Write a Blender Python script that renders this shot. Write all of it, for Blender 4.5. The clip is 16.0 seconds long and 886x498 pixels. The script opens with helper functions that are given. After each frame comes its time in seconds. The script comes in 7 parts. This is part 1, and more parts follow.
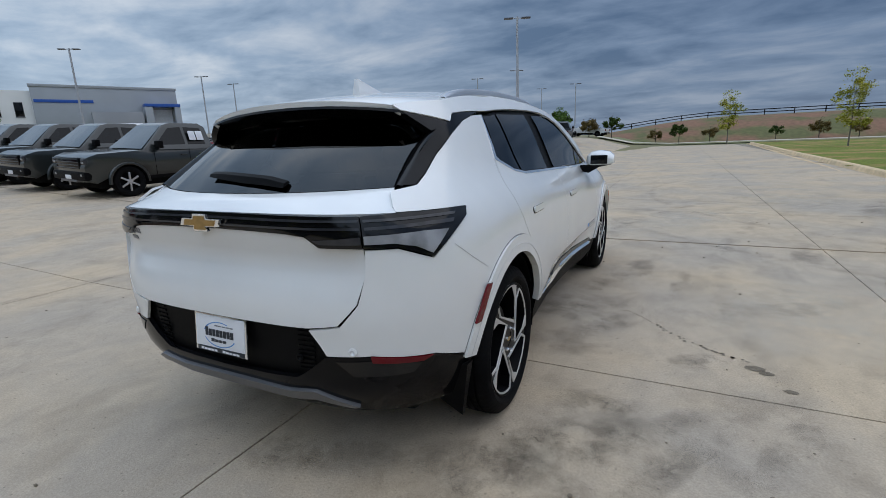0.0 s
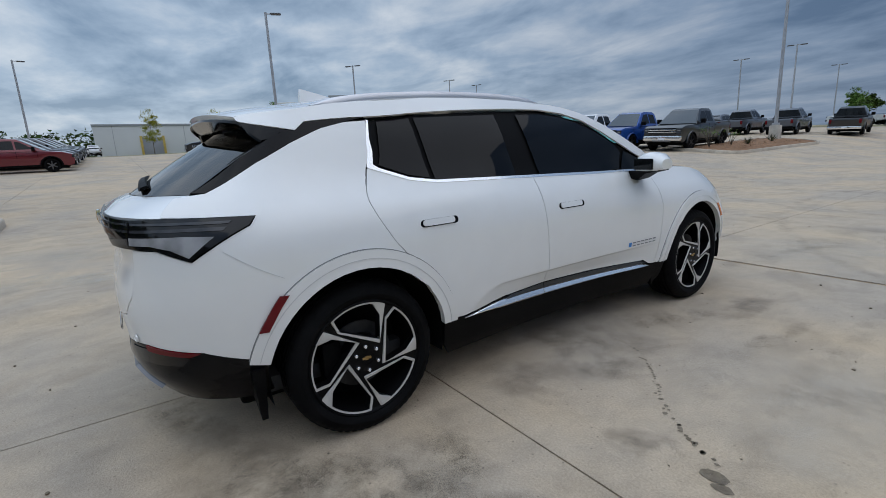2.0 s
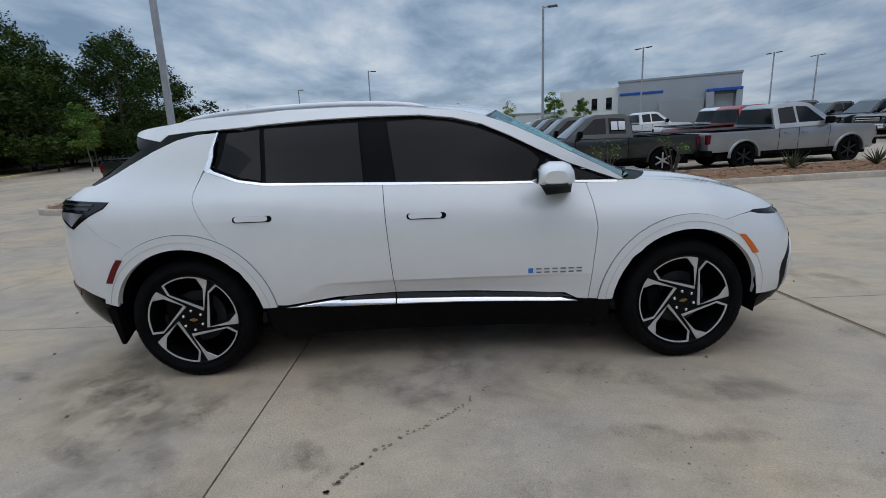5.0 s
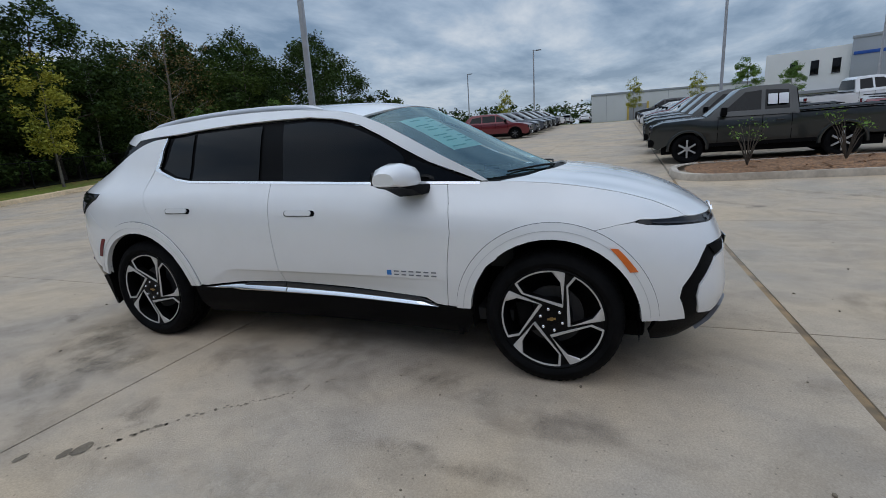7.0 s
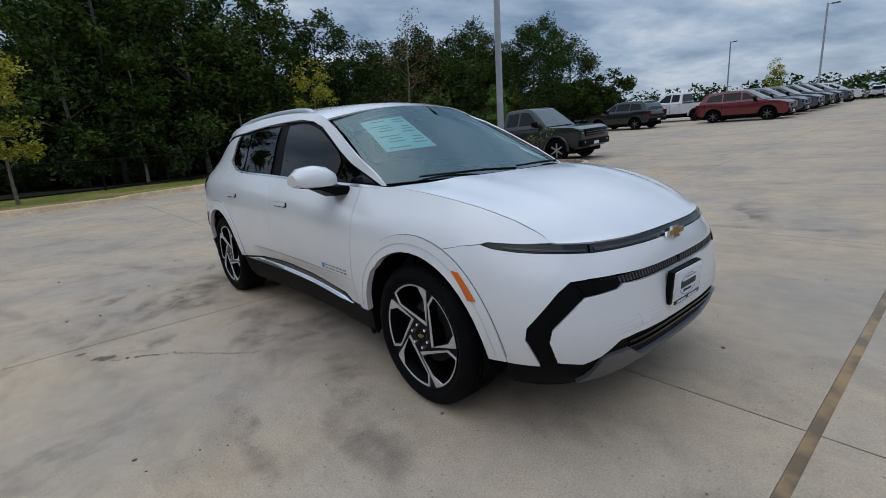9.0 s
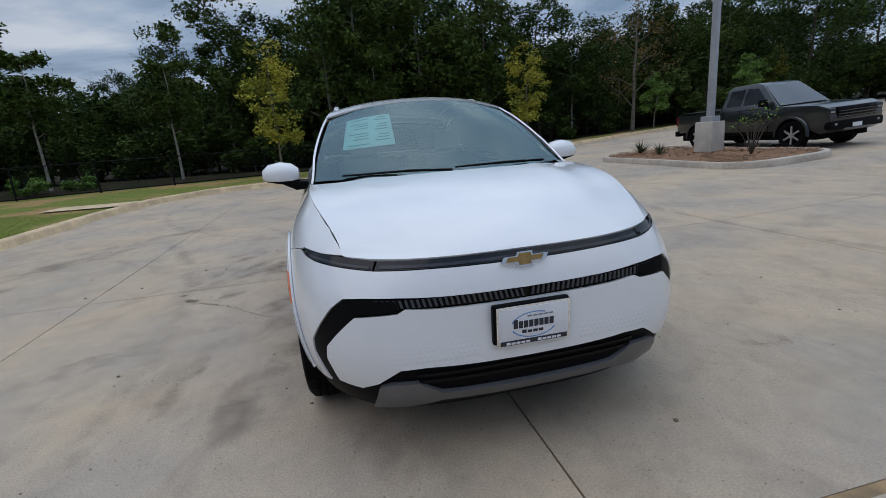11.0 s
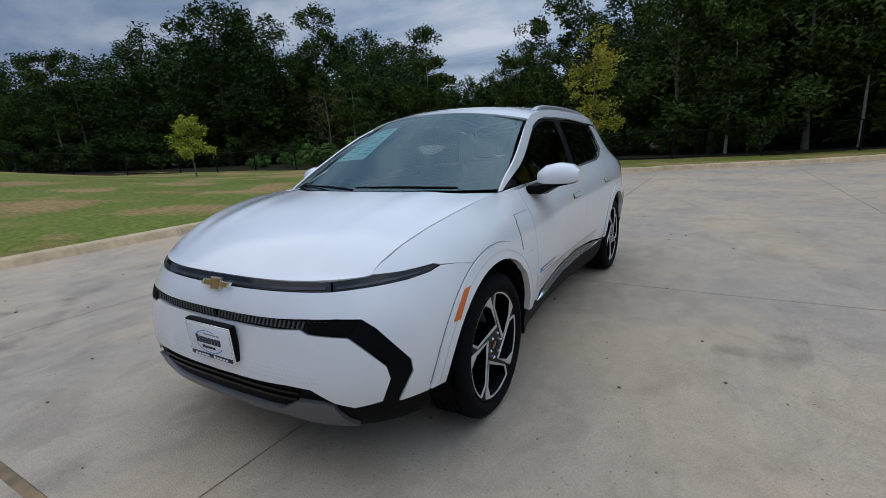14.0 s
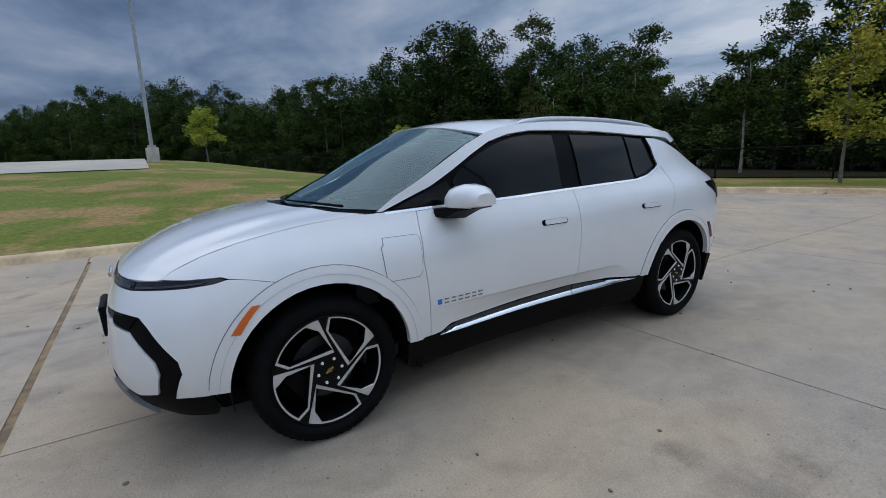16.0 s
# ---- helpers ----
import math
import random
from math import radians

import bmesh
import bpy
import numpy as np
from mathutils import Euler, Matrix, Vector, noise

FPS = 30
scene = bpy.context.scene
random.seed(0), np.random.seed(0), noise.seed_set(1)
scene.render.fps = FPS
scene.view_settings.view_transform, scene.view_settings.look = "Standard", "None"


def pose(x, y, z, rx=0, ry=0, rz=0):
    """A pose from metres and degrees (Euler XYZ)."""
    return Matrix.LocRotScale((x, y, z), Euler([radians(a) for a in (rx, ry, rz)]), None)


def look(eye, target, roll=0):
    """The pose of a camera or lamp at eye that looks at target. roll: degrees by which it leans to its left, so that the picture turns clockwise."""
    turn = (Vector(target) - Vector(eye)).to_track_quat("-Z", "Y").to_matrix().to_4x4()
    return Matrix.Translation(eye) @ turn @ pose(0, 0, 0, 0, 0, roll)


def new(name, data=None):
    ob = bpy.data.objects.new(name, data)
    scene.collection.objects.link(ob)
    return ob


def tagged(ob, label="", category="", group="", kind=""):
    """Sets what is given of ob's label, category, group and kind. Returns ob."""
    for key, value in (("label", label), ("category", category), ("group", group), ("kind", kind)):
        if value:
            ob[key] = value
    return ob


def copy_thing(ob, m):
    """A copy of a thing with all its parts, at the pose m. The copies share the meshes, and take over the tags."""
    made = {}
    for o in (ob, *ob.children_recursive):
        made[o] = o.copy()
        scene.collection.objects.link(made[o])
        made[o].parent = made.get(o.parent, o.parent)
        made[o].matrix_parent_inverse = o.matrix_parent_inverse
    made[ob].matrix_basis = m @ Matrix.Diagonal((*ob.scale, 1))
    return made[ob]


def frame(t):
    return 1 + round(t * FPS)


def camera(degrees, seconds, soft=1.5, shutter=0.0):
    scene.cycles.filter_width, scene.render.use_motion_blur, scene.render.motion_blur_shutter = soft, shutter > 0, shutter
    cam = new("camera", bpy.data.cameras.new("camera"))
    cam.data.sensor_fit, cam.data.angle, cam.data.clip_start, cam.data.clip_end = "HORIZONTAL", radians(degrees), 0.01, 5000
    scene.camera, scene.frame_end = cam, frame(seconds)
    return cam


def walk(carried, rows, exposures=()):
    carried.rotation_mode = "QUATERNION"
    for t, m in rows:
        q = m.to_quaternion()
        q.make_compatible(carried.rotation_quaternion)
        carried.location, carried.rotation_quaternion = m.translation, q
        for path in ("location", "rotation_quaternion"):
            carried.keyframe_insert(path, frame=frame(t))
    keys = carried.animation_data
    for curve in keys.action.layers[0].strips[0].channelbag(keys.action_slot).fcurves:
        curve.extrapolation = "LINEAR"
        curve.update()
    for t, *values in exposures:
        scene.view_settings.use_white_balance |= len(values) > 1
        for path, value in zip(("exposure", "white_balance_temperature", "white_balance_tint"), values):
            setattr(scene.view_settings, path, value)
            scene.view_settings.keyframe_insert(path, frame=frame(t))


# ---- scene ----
cam = camera(87.1, 16.0, 0.65)
PATH = [
    (0, (1.617, -3.547, 1.326), (0.727, -1.81, 0.887), -2.3),
    (0.5, (1.944, -3.259, 1.331), (0.847, -1.646, 0.887), -2.6),
    (1, (2.266, -2.976, 1.312), (0.974, -1.514, 0.875), -2.7),
    (1.5, (2.518, -2.646, 1.309), (1.05, -1.356, 0.883), -2.8),
    (2, (2.803, -2.32, 1.307), (1.192, -1.21, 0.891), -2.8),
    (2.5, (3.051, -1.991, 1.308), (1.324, -1.067, 0.901), -2.8),
    (3, (3.24, -1.619, 1.315), (1.425, -0.883, 0.911), -2.7),
    (3.5, (3.417, -1.238, 1.311), (1.535, -0.691, 0.912), -2.5),
    (4, (3.488, -0.834, 1.313), (1.561, -0.472, 0.916), -2.4),
    (4.5, (3.558, -0.418, 1.312), (1.608, -0.241, 0.907), -2.4),
    (5, (3.58, 0.036, 1.305), (1.622, 0.039, 0.893), -2.3),
    (7.5, (3.076, 2.183, 1.339), (1.348, 1.288, 0.878), -3.9),
    (8, (2.827, 2.558, 1.346), (1.224, 1.457, 0.881), -4.1),
    (8.5, (2.567, 2.939, 1.34), (1.119, 1.639, 0.878), -4.1),
    (9, (2.233, 3.233, 1.338), (0.963, 1.759, 0.872), -3.7),
    (9.5, (1.889, 3.5, 1.333), (0.812, 1.881, 0.867), -3.4),
    (12, (-0.187, 4.002, 1.311), (-0.141, 2.056, 0.85), -4.2),
    (12.5, (-0.604, 3.993, 1.332), (-0.323, 2.068, 0.867), -3.5),
    (13, (-1.029, 3.89, 1.375), (-0.509, 2.016, 0.905), -3.1),
    (13.5, (-1.452, 3.743, 1.387), (-0.694, 1.95, 0.928), -3.0),
    (14, (-1.822, 3.474, 1.383), (-0.824, 1.8, 0.932), -2.8),
    (14.5, (-2.167, 3.18, 1.378), (-0.972, 1.638, 0.937), -2.5),
    (15, (-2.477, 2.865, 1.383), (-1.108, 1.473, 0.948), -2.3),
    (15.5, (-2.729, 2.505, 1.41), (-1.212, 1.275, 0.981), -2.1),
    (16, (-3.006, 2.138, 1.366), (-1.352, 1.081, 0.982), -2.1),
]
walk(cam, [(t, look(eye, target, roll)) for t, eye, target, roll in PATH],
     exposures=[(0, -0.36, 6500, 10), (2, -0.45, 6500, 10), (4, -0.52, 6500, 10), (5, -0.58, 6500, 10), (9, -0.58, 6500, 12), (12.5, -0.58, 6450, 13), (16, -0.55, 6350, 13)])


# world: a bright overcast sky with broken grey-blue cloud
SUN_UP, SUN_ROUND = math.radians(58), math.radians(70)
world = bpy.data.worlds.new("sky")
scene.world = world
world.use_nodes = True
wn, wl = world.node_tree.nodes, world.node_tree.links
wn.clear()


def sky_node(kind, **values):
    n = wn.new(kind)
    for key, value in values.items():
        n.inputs[key.replace("_", " ")].default_value = value
    return n


w_out = wn.new("ShaderNodeOutputWorld")
w_bg = wn.new("ShaderNodeBackground")
w_bg.inputs["Strength"].default_value = 0.15
w_sky = wn.new("ShaderNodeTexSky")
w_sky.sky_type, w_sky.sun_disc = "NISHITA", False
w_sky.sun_elevation, w_sky.sun_rotation = SUN_UP, SUN_ROUND
w_sky.air_density, w_sky.dust_density = 1.0, 1.5
w_co = wn.new("ShaderNodeTexCoord")
w_sep = wn.new("ShaderNodeSeparateXYZ")
wl.new(w_co.outputs["Generated"], w_sep.inputs[0])
w_lift = wn.new("ShaderNodeMath")
w_lift.operation = "MAXIMUM"
w_lift.inputs[1].default_value = 0.0
wl.new(w_sep.outputs["Z"], w_lift.inputs[0])
w_add = wn.new("ShaderNodeMath")
w_add.operation = "ADD"
w_add.inputs[1].default_value = 0.14
wl.new(w_lift.outputs[0], w_add.inputs[0])
w_flat = wn.new("ShaderNodeCombineXYZ")
for axis in "XY":
    d = wn.new("ShaderNodeMath")
    d.operation = "DIVIDE"
    wl.new(w_sep.outputs[axis], d.inputs[0])
    wl.new(w_add.outputs[0], d.inputs[1])
    wl.new(d.outputs[0], w_flat.inputs[axis])
w_map = wn.new("ShaderNodeMapping")
w_map.inputs["Rotation"].default_value = (0, 0, 0.5)
w_map.inputs["Scale"].default_value = (0.7, 1.0, 1)
wl.new(w_flat.outputs[0], w_map.inputs["Vector"])
w_n1 = sky_node("ShaderNodeTexNoise", Scale=1.9, Detail=9.0, Roughness=0.56, Distortion=0.25)
w_n2 = sky_node("ShaderNodeTexNoise", Scale=0.6, Detail=3.0, Roughness=0.5)
for n in (w_n1, w_n2):
    wl.new(w_map.outputs[0], n.inputs["Vector"])
w_mixn = wn.new("ShaderNodeMix")
w_mixn.inputs["Factor"].default_value = 0.4
wl.new(w_n1.outputs["Fac"], w_mixn.inputs["A"])
wl.new(w_n2.outputs["Fac"], w_mixn.inputs["B"])
w_ramp = wn.new("ShaderNodeValToRGB")
cr = w_ramp.color_ramp
cr.elements[0].position, cr.elements[0].color = 0.39, (1.18, 1.82, 2.75, 1)
cr.elements[1].position, cr.elements[1].color = 0.63, (4.6, 5.1, 5.7, 1)
e = cr.elements.new(0.50)
e.color = (2.45, 3.22, 4.25, 1)
wl.new(w_mixn.outputs["Result"], w_ramp.inputs["Fac"])
w_col = wn.new("ShaderNodeMix")
w_col.data_type = "RGBA"
w_col.inputs["Factor"].default_value = 0.88
wl.new(w_sky.outputs[0], w_col.inputs["A"])
wl.new(w_ramp.outputs[0], w_col.inputs["B"])
# a paler band low over the horizon
w_hz = wn.new("ShaderNodeMapRange")
w_hz.inputs["From Min"].default_value, w_hz.inputs["From Max"].default_value = 0.0, 0.16
w_hz.inputs["To Min"].default_value, w_hz.inputs["To Max"].default_value = 0.40, 0.0
wl.new(w_lift.outputs[0], w_hz.inputs["Value"])
w_pale = wn.new("ShaderNodeMix")
w_pale.data_type = "RGBA"
w_pale.inputs["B"].default_value = (3.4, 4.0, 4.8, 1)
wl.new(w_hz.outputs[0], w_pale.inputs["Factor"])
wl.new(w_col.outputs["Result"], w_pale.inputs["A"])
# the cloud is heavier and bluer towards the open country, brighter over the buildings
w_dir = wn.new("ShaderNodeVectorMath")
w_dir.operation = "DOT_PRODUCT"
w_dir.inputs[1].default_value = (0.72, 0.64, -0.25)
wl.new(w_co.outputs["Generated"], w_dir.inputs[0])
w_heavy = wn.new("ShaderNodeMapRange")
w_heavy.interpolation_type = "SMOOTHSTEP"
w_heavy.inputs["From Min"].default_value, w_heavy.inputs["From Max"].default_value = -0.75, 0.75
w_heavy.inputs["To Min"].default_value, w_heavy.inputs["To Max"].default_value = 0.0, 1.0
wl.new(w_dir.outputs["Value"], w_heavy.inputs["Value"])
w_tone = wn.new("ShaderNodeMix")
w_tone.data_type = "RGBA"
w_tone.inputs["A"].default_value = (1.36, 1.33, 1.29, 1)
w_tone.inputs["B"].default_value = (0.54, 0.59, 0.68, 1)
wl.new(w_heavy.outputs[0], w_tone.inputs["Factor"])
w_mul = wn.new("ShaderNodeMix")
w_mul.data_type, w_mul.blend_type = "RGBA", "MULTIPLY"
w_mul.inputs["Factor"].default_value = 1.0
wl.new(w_pale.outputs["Result"], w_mul.inputs["A"])
wl.new(w_tone.outputs["Result"], w_mul.inputs["B"])
# overcast: brighter overhead than low down
w_up = wn.new("ShaderNodeMapRange")
w_up.inputs["From Min"].default_value, w_up.inputs["From Max"].default_value = 0.30, 1.0
w_up.inputs["To Min"].default_value, w_up.inputs["To Max"].default_value = 0.15, 0.42
wl.new(w_lift.outputs[0], w_up.inputs["Value"])
wl.new(w_up.outputs[0], w_bg.inputs["Strength"])
wl.new(w_mul.outputs["Result"], w_bg.inputs["Color"])
wl.new(w_bg.outputs[0], w_out.inputs["Surface"])

lamp = bpy.data.lights.new("sun", "SUN")
lamp.energy, lamp.angle, lamp.color = 0.9, math.radians(70), (1.0, 0.95, 0.88)
sun = new("sun", lamp)
sun.matrix_world = look((20 * math.sin(SUN_ROUND), 20 * math.cos(SUN_ROUND), 20 * math.tan(SUN_UP)), (0, 0, 0))
scene.view_settings.exposure = -0.32


# ---- materials ----
def material(name, color, rough=0.5, metal=0.0, vary=0.08, size=3.0, bump=0.0, bump_size=60.0, coat=0.0, second=None, spread=(0.4, 0.65), fine=0.0,
             fine_size=40.0, each=0.0, spec=0.5, grain=0.0):
    m = bpy.data.materials.new(name)
    m.use_nodes = True
    nt, nodes, links = m.node_tree, m.node_tree.nodes, m.node_tree.links
    b = nodes["Principled BSDF"]
    b.inputs["Roughness"].default_value, b.inputs["Metallic"].default_value = rough, metal
    b.inputs["Coat Weight"].default_value = coat
    b.inputs["Specular IOR Level"].default_value = spec
    b.inputs["Coat Roughness"].default_value = 0.04
    co = nodes.new("ShaderNodeTexCoord")
    n = nodes.new("ShaderNodeTexNoise")
    n.inputs["Scale"].default_value, n.inputs["Detail"].default_value = size, 6.0
    links.new(co.outputs["Object"], n.inputs["Vector"])
    r = nodes.new("ShaderNodeValToRGB")
    dark = tuple(c * (1 - vary) for c in color) if second is None else second
    light = tuple(min(1, c * (1 + vary)) for c in color) if second is None else color
    r.color_ramp.elements[0].position, r.color_ramp.elements[1].position = spread
    r.color_ramp.elements[0].color, r.color_ramp.elements[1].color = (*dark, 1), (*light, 1)
    links.new(n.outputs["Fac"], r.inputs["Fac"])
    last = r.outputs[0]
    if fine:
        f2 = nodes.new("ShaderNodeTexNoise")
        f2.inputs["Scale"].default_value, f2.inputs["Detail"].default_value = fine_size, 5.0
        links.new(co.outputs["Object"], f2.inputs["Vector"])
        mr = nodes.new("ShaderNodeMapRange")
        mr.inputs["From Min"].default_value, mr.inputs["From Max"].default_value = 0.3, 0.7
        mr.inputs["To Min"].default_value, mr.inputs["To Max"].default_value = 1 - fine, 1 + fine
        links.new(f2.outputs["Fac"], mr.inputs["Value"])
        mul = nodes.new("ShaderNodeVectorMath")
        mul.operation = "SCALE"
        links.new(last, mul.inputs[0])
        links.new(mr.outputs[0], mul.inputs["Scale"])
        last = mul.outputs[0]
    if grain:
        f3 = nodes.new("ShaderNodeTexNoise")
        f3.inputs["Scale"].default_value, f3.inputs["Detail"].default_value = 110.0, 3.0
        links.new(co.outputs["Object"], f3.inputs["Vector"])
        mr = nodes.new("ShaderNodeMapRange")
        mr.inputs["From Min"].default_value, mr.inputs["From Max"].default_value = 0.3, 0.7
        mr.inputs["To Min"].default_value, mr.inputs["To Max"].default_value = 1 - grain, 1 + grain
        links.new(f3.outputs["Fac"], mr.inputs["Value"])
        mul = nodes.new("ShaderNodeVectorMath")
        mul.operation = "SCALE"
        links.new(last, mul.inputs[0])
        links.new(mr.outputs[0], mul.inputs["Scale"])
        last = mul.outputs[0]
    if each:
        oi = nodes.new("ShaderNodeObjectInfo")
        mr = nodes.new("ShaderNodeMapRange")
        mr.inputs["To Min"].default_value, mr.inputs["To Max"].default_value = 1 - each, 1 + each
        links.new(oi.outputs["Random"], mr.inputs["Value"])
        mul = nodes.new("ShaderNodeVectorMath")
        mul.operation = "SCALE"
        links.new(last, mul.inputs[0])
        links.new(mr.outputs[0], mul.inputs["Scale"])
        last = mul.outputs[0]
    links.new(last, b.inputs["Base Color"])
    if bump:
        n2 = nodes.new("ShaderNodeTexNoise")
        n2.inputs["Scale"].default_value, n2.inputs["Detail"].default_value = bump_size, 4.0
        links.new(co.outputs["Object"], n2.inputs["Vector"])
        bp = nodes.new("ShaderNodeBump")
        bp.inputs["Strength"].default_value, bp.inputs["Distance"].default_value = bump, 0.01
        links.new(n2.outputs["Fac"], bp.inputs["Height"])
        links.new(bp.outputs[0], b.inputs["Normal"])
    return m


def glass(name, tint, gloss=1.5, sheen=(1, 1, 1)):
    m = bpy.data.materials.new(name)
    m.use_nodes = True
    nodes, links = m.node_tree.nodes, m.node_tree.links
    nodes.clear()
    out = nodes.new("ShaderNodeOutputMaterial")
    tr = nodes.new("ShaderNodeBsdfTransparent")
    tr.inputs["Color"].default_value = (*tint, 1)
    gl = nodes.new("ShaderNodeBsdfGlossy")
    gl.inputs["Roughness"].default_value = 0.015
    gl.inputs["Color"].default_value = (*sheen, 1)
    fr = nodes.new("ShaderNodeFresnel")
    fr.inputs["IOR"].default_value = gloss
    mx = nodes.new("ShaderNodeMixShader")
    links.new(fr.outputs[0], mx.inputs[0])
    links.new(tr.outputs[0], mx.inputs[1])
    links.new(gl.outputs[0], mx.inputs[2])
    links.new(mx.outputs[0], out.inputs["Surface"])
    return m


WHITE = material("white_paint", (0.80, 0.803, 0.80), 0.22, vary=0.015, size=1.5, coat=0.8, fine=0.01, fine_size=6)
BLACK_GLOSS = material("gloss_black", (0.005, 0.005, 0.006), 0.09, vary=0.2, spec=0.15)
BLACK_TRIM = material("black_plastic", (0.004, 0.004, 0.0045), 0.5, vary=0.2, spec=0.08, bump=0.15, bump_size=300)
BLACK_MATT = material("dark_underbody", (0.004, 0.004, 0.004), 0.9, vary=0.3, spec=0.1)
CHROME = material("chrome", (0.88, 0.89, 0.90), 0.12, 0.85, vary=0.03)
DOOR_STRIP = material("dark_door_strip", (0.035, 0.038, 0.042), 0.22, vary=0.1)
SATIN_LIGHT = material("satin_rail", (0.62, 0.62, 0.64), 0.32, 0.75, vary=0.04)
SLAT = material("grille_slat", (0.055, 0.055, 0.058), 0.4, vary=0.1)
SATIN = material("satin_silver", (0.17, 0.17, 0.18), 0.38, 0.6, vary=0.05)
WHEEL_BLACK = material("wheel_black", (0.004, 0.004, 0.0045), 0.35, vary=0.2, spec=0.12)
MACHINED = material("machined_alloy", (0.56, 0.55, 0.535), 0.32, 0.35, vary=0.04, size=20)
RUBBER = material("tyre_rubber", (0.005, 0.005, 0.0055), 0.7, vary=0.25, spec=0.08, size=8, bump=0.1, bump_size=120)
SIDE_GLASS = glass("tinted_glass", (0.05, 0.054, 0.058), 1.33)
SIDE_PRIVACY = glass("side_privacy_glass", (0.03, 0.032, 0.034), 1.33)
REAR_GLASS = glass("privacy_glass", (0.03, 0.032, 0.034), 1.48)
# cyan is put into the gloss colour, so sky reflections come out teal
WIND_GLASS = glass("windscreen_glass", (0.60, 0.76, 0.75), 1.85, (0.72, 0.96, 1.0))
CAR_GLASS = material("vehicle_glass", (0.006, 0.007, 0.008), 0.06, vary=0.2, spec=0.28)
LENS_SMOKE = material("smoked_lens", (0.006, 0.006, 0.007), 0.07, spec=0.4, vary=0.2)
LENS_GREY = material("grey_lens", (0.034, 0.035, 0.040), 0.15, vary=0.25, size=12)
LENS_PALE = material("frosted_lens", (0.26, 0.265, 0.28), 0.2, coat=0.5, vary=0.3, size=9)
LENS_RED = material("red_lens", (0.13, 0.005, 0.009), 0.25, spec=0.3, vary=0.15)
LENS_AMBER = material("amber_lens", (0.72, 0.15, 0.02), 0.25, coat=0.5, vary=0.1)
GOLD = material("gold_badge", (0.42, 0.27, 0.10), 0.3, 0.6, vary=0.1, size=40)
BLUE_MARK = material("blue_mark", (0.03, 0.22, 0.62), 0.35, vary=0.1)
SEAM = material("body_seam", (0.20, 0.205, 0.21), 0.5, vary=0.1)
# grey for the bumper's shut line and the painted ridge of the arch mouldings
SEAM_CREASE = material("seam_and_crease_grey", (0.55, 0.555, 0.56), 0.4, vary=0.05)
GREY_MARK = material("grey_mark", (0.20, 0.21, 0.235), 0.35, 0.3, vary=0.1)
PLATE_WHITE = material("plate_white", (0.78, 0.79, 0.82), 0.35, vary=0.04)
PLATE_INK = material("plate_ink", (0.02, 0.025, 0.035), 0.5, vary=0.1)
PLATE_BLUE = material("plate_blue", (0.10, 0.28, 0.60), 0.45, vary=0.1)
PAPER = material("sticker_paper", (0.70, 0.92, 0.86), 0.7, vary=0.05)
PAPER_INK = material("sticker_ink", (0.22, 0.48, 0.42), 0.7, vary=0.1)
PAPER_WHITE = material("white_paper", (0.75, 0.76, 0.80), 0.7, vary=0.05)
CABIN = material("cabin_trim", (0.022, 0.023, 0.025), 0.7, vary=0.2, bump=0.1, bump_size=200)
SEAT = material("seat_cloth", (0.022, 0.022, 0.024), 0.8, vary=0.2, bump=0.2, bump_size=250)
ORANGE = material("brake_steel", (0.022, 0.022, 0.024), 0.5, 0.2, vary=0.2, size=20)
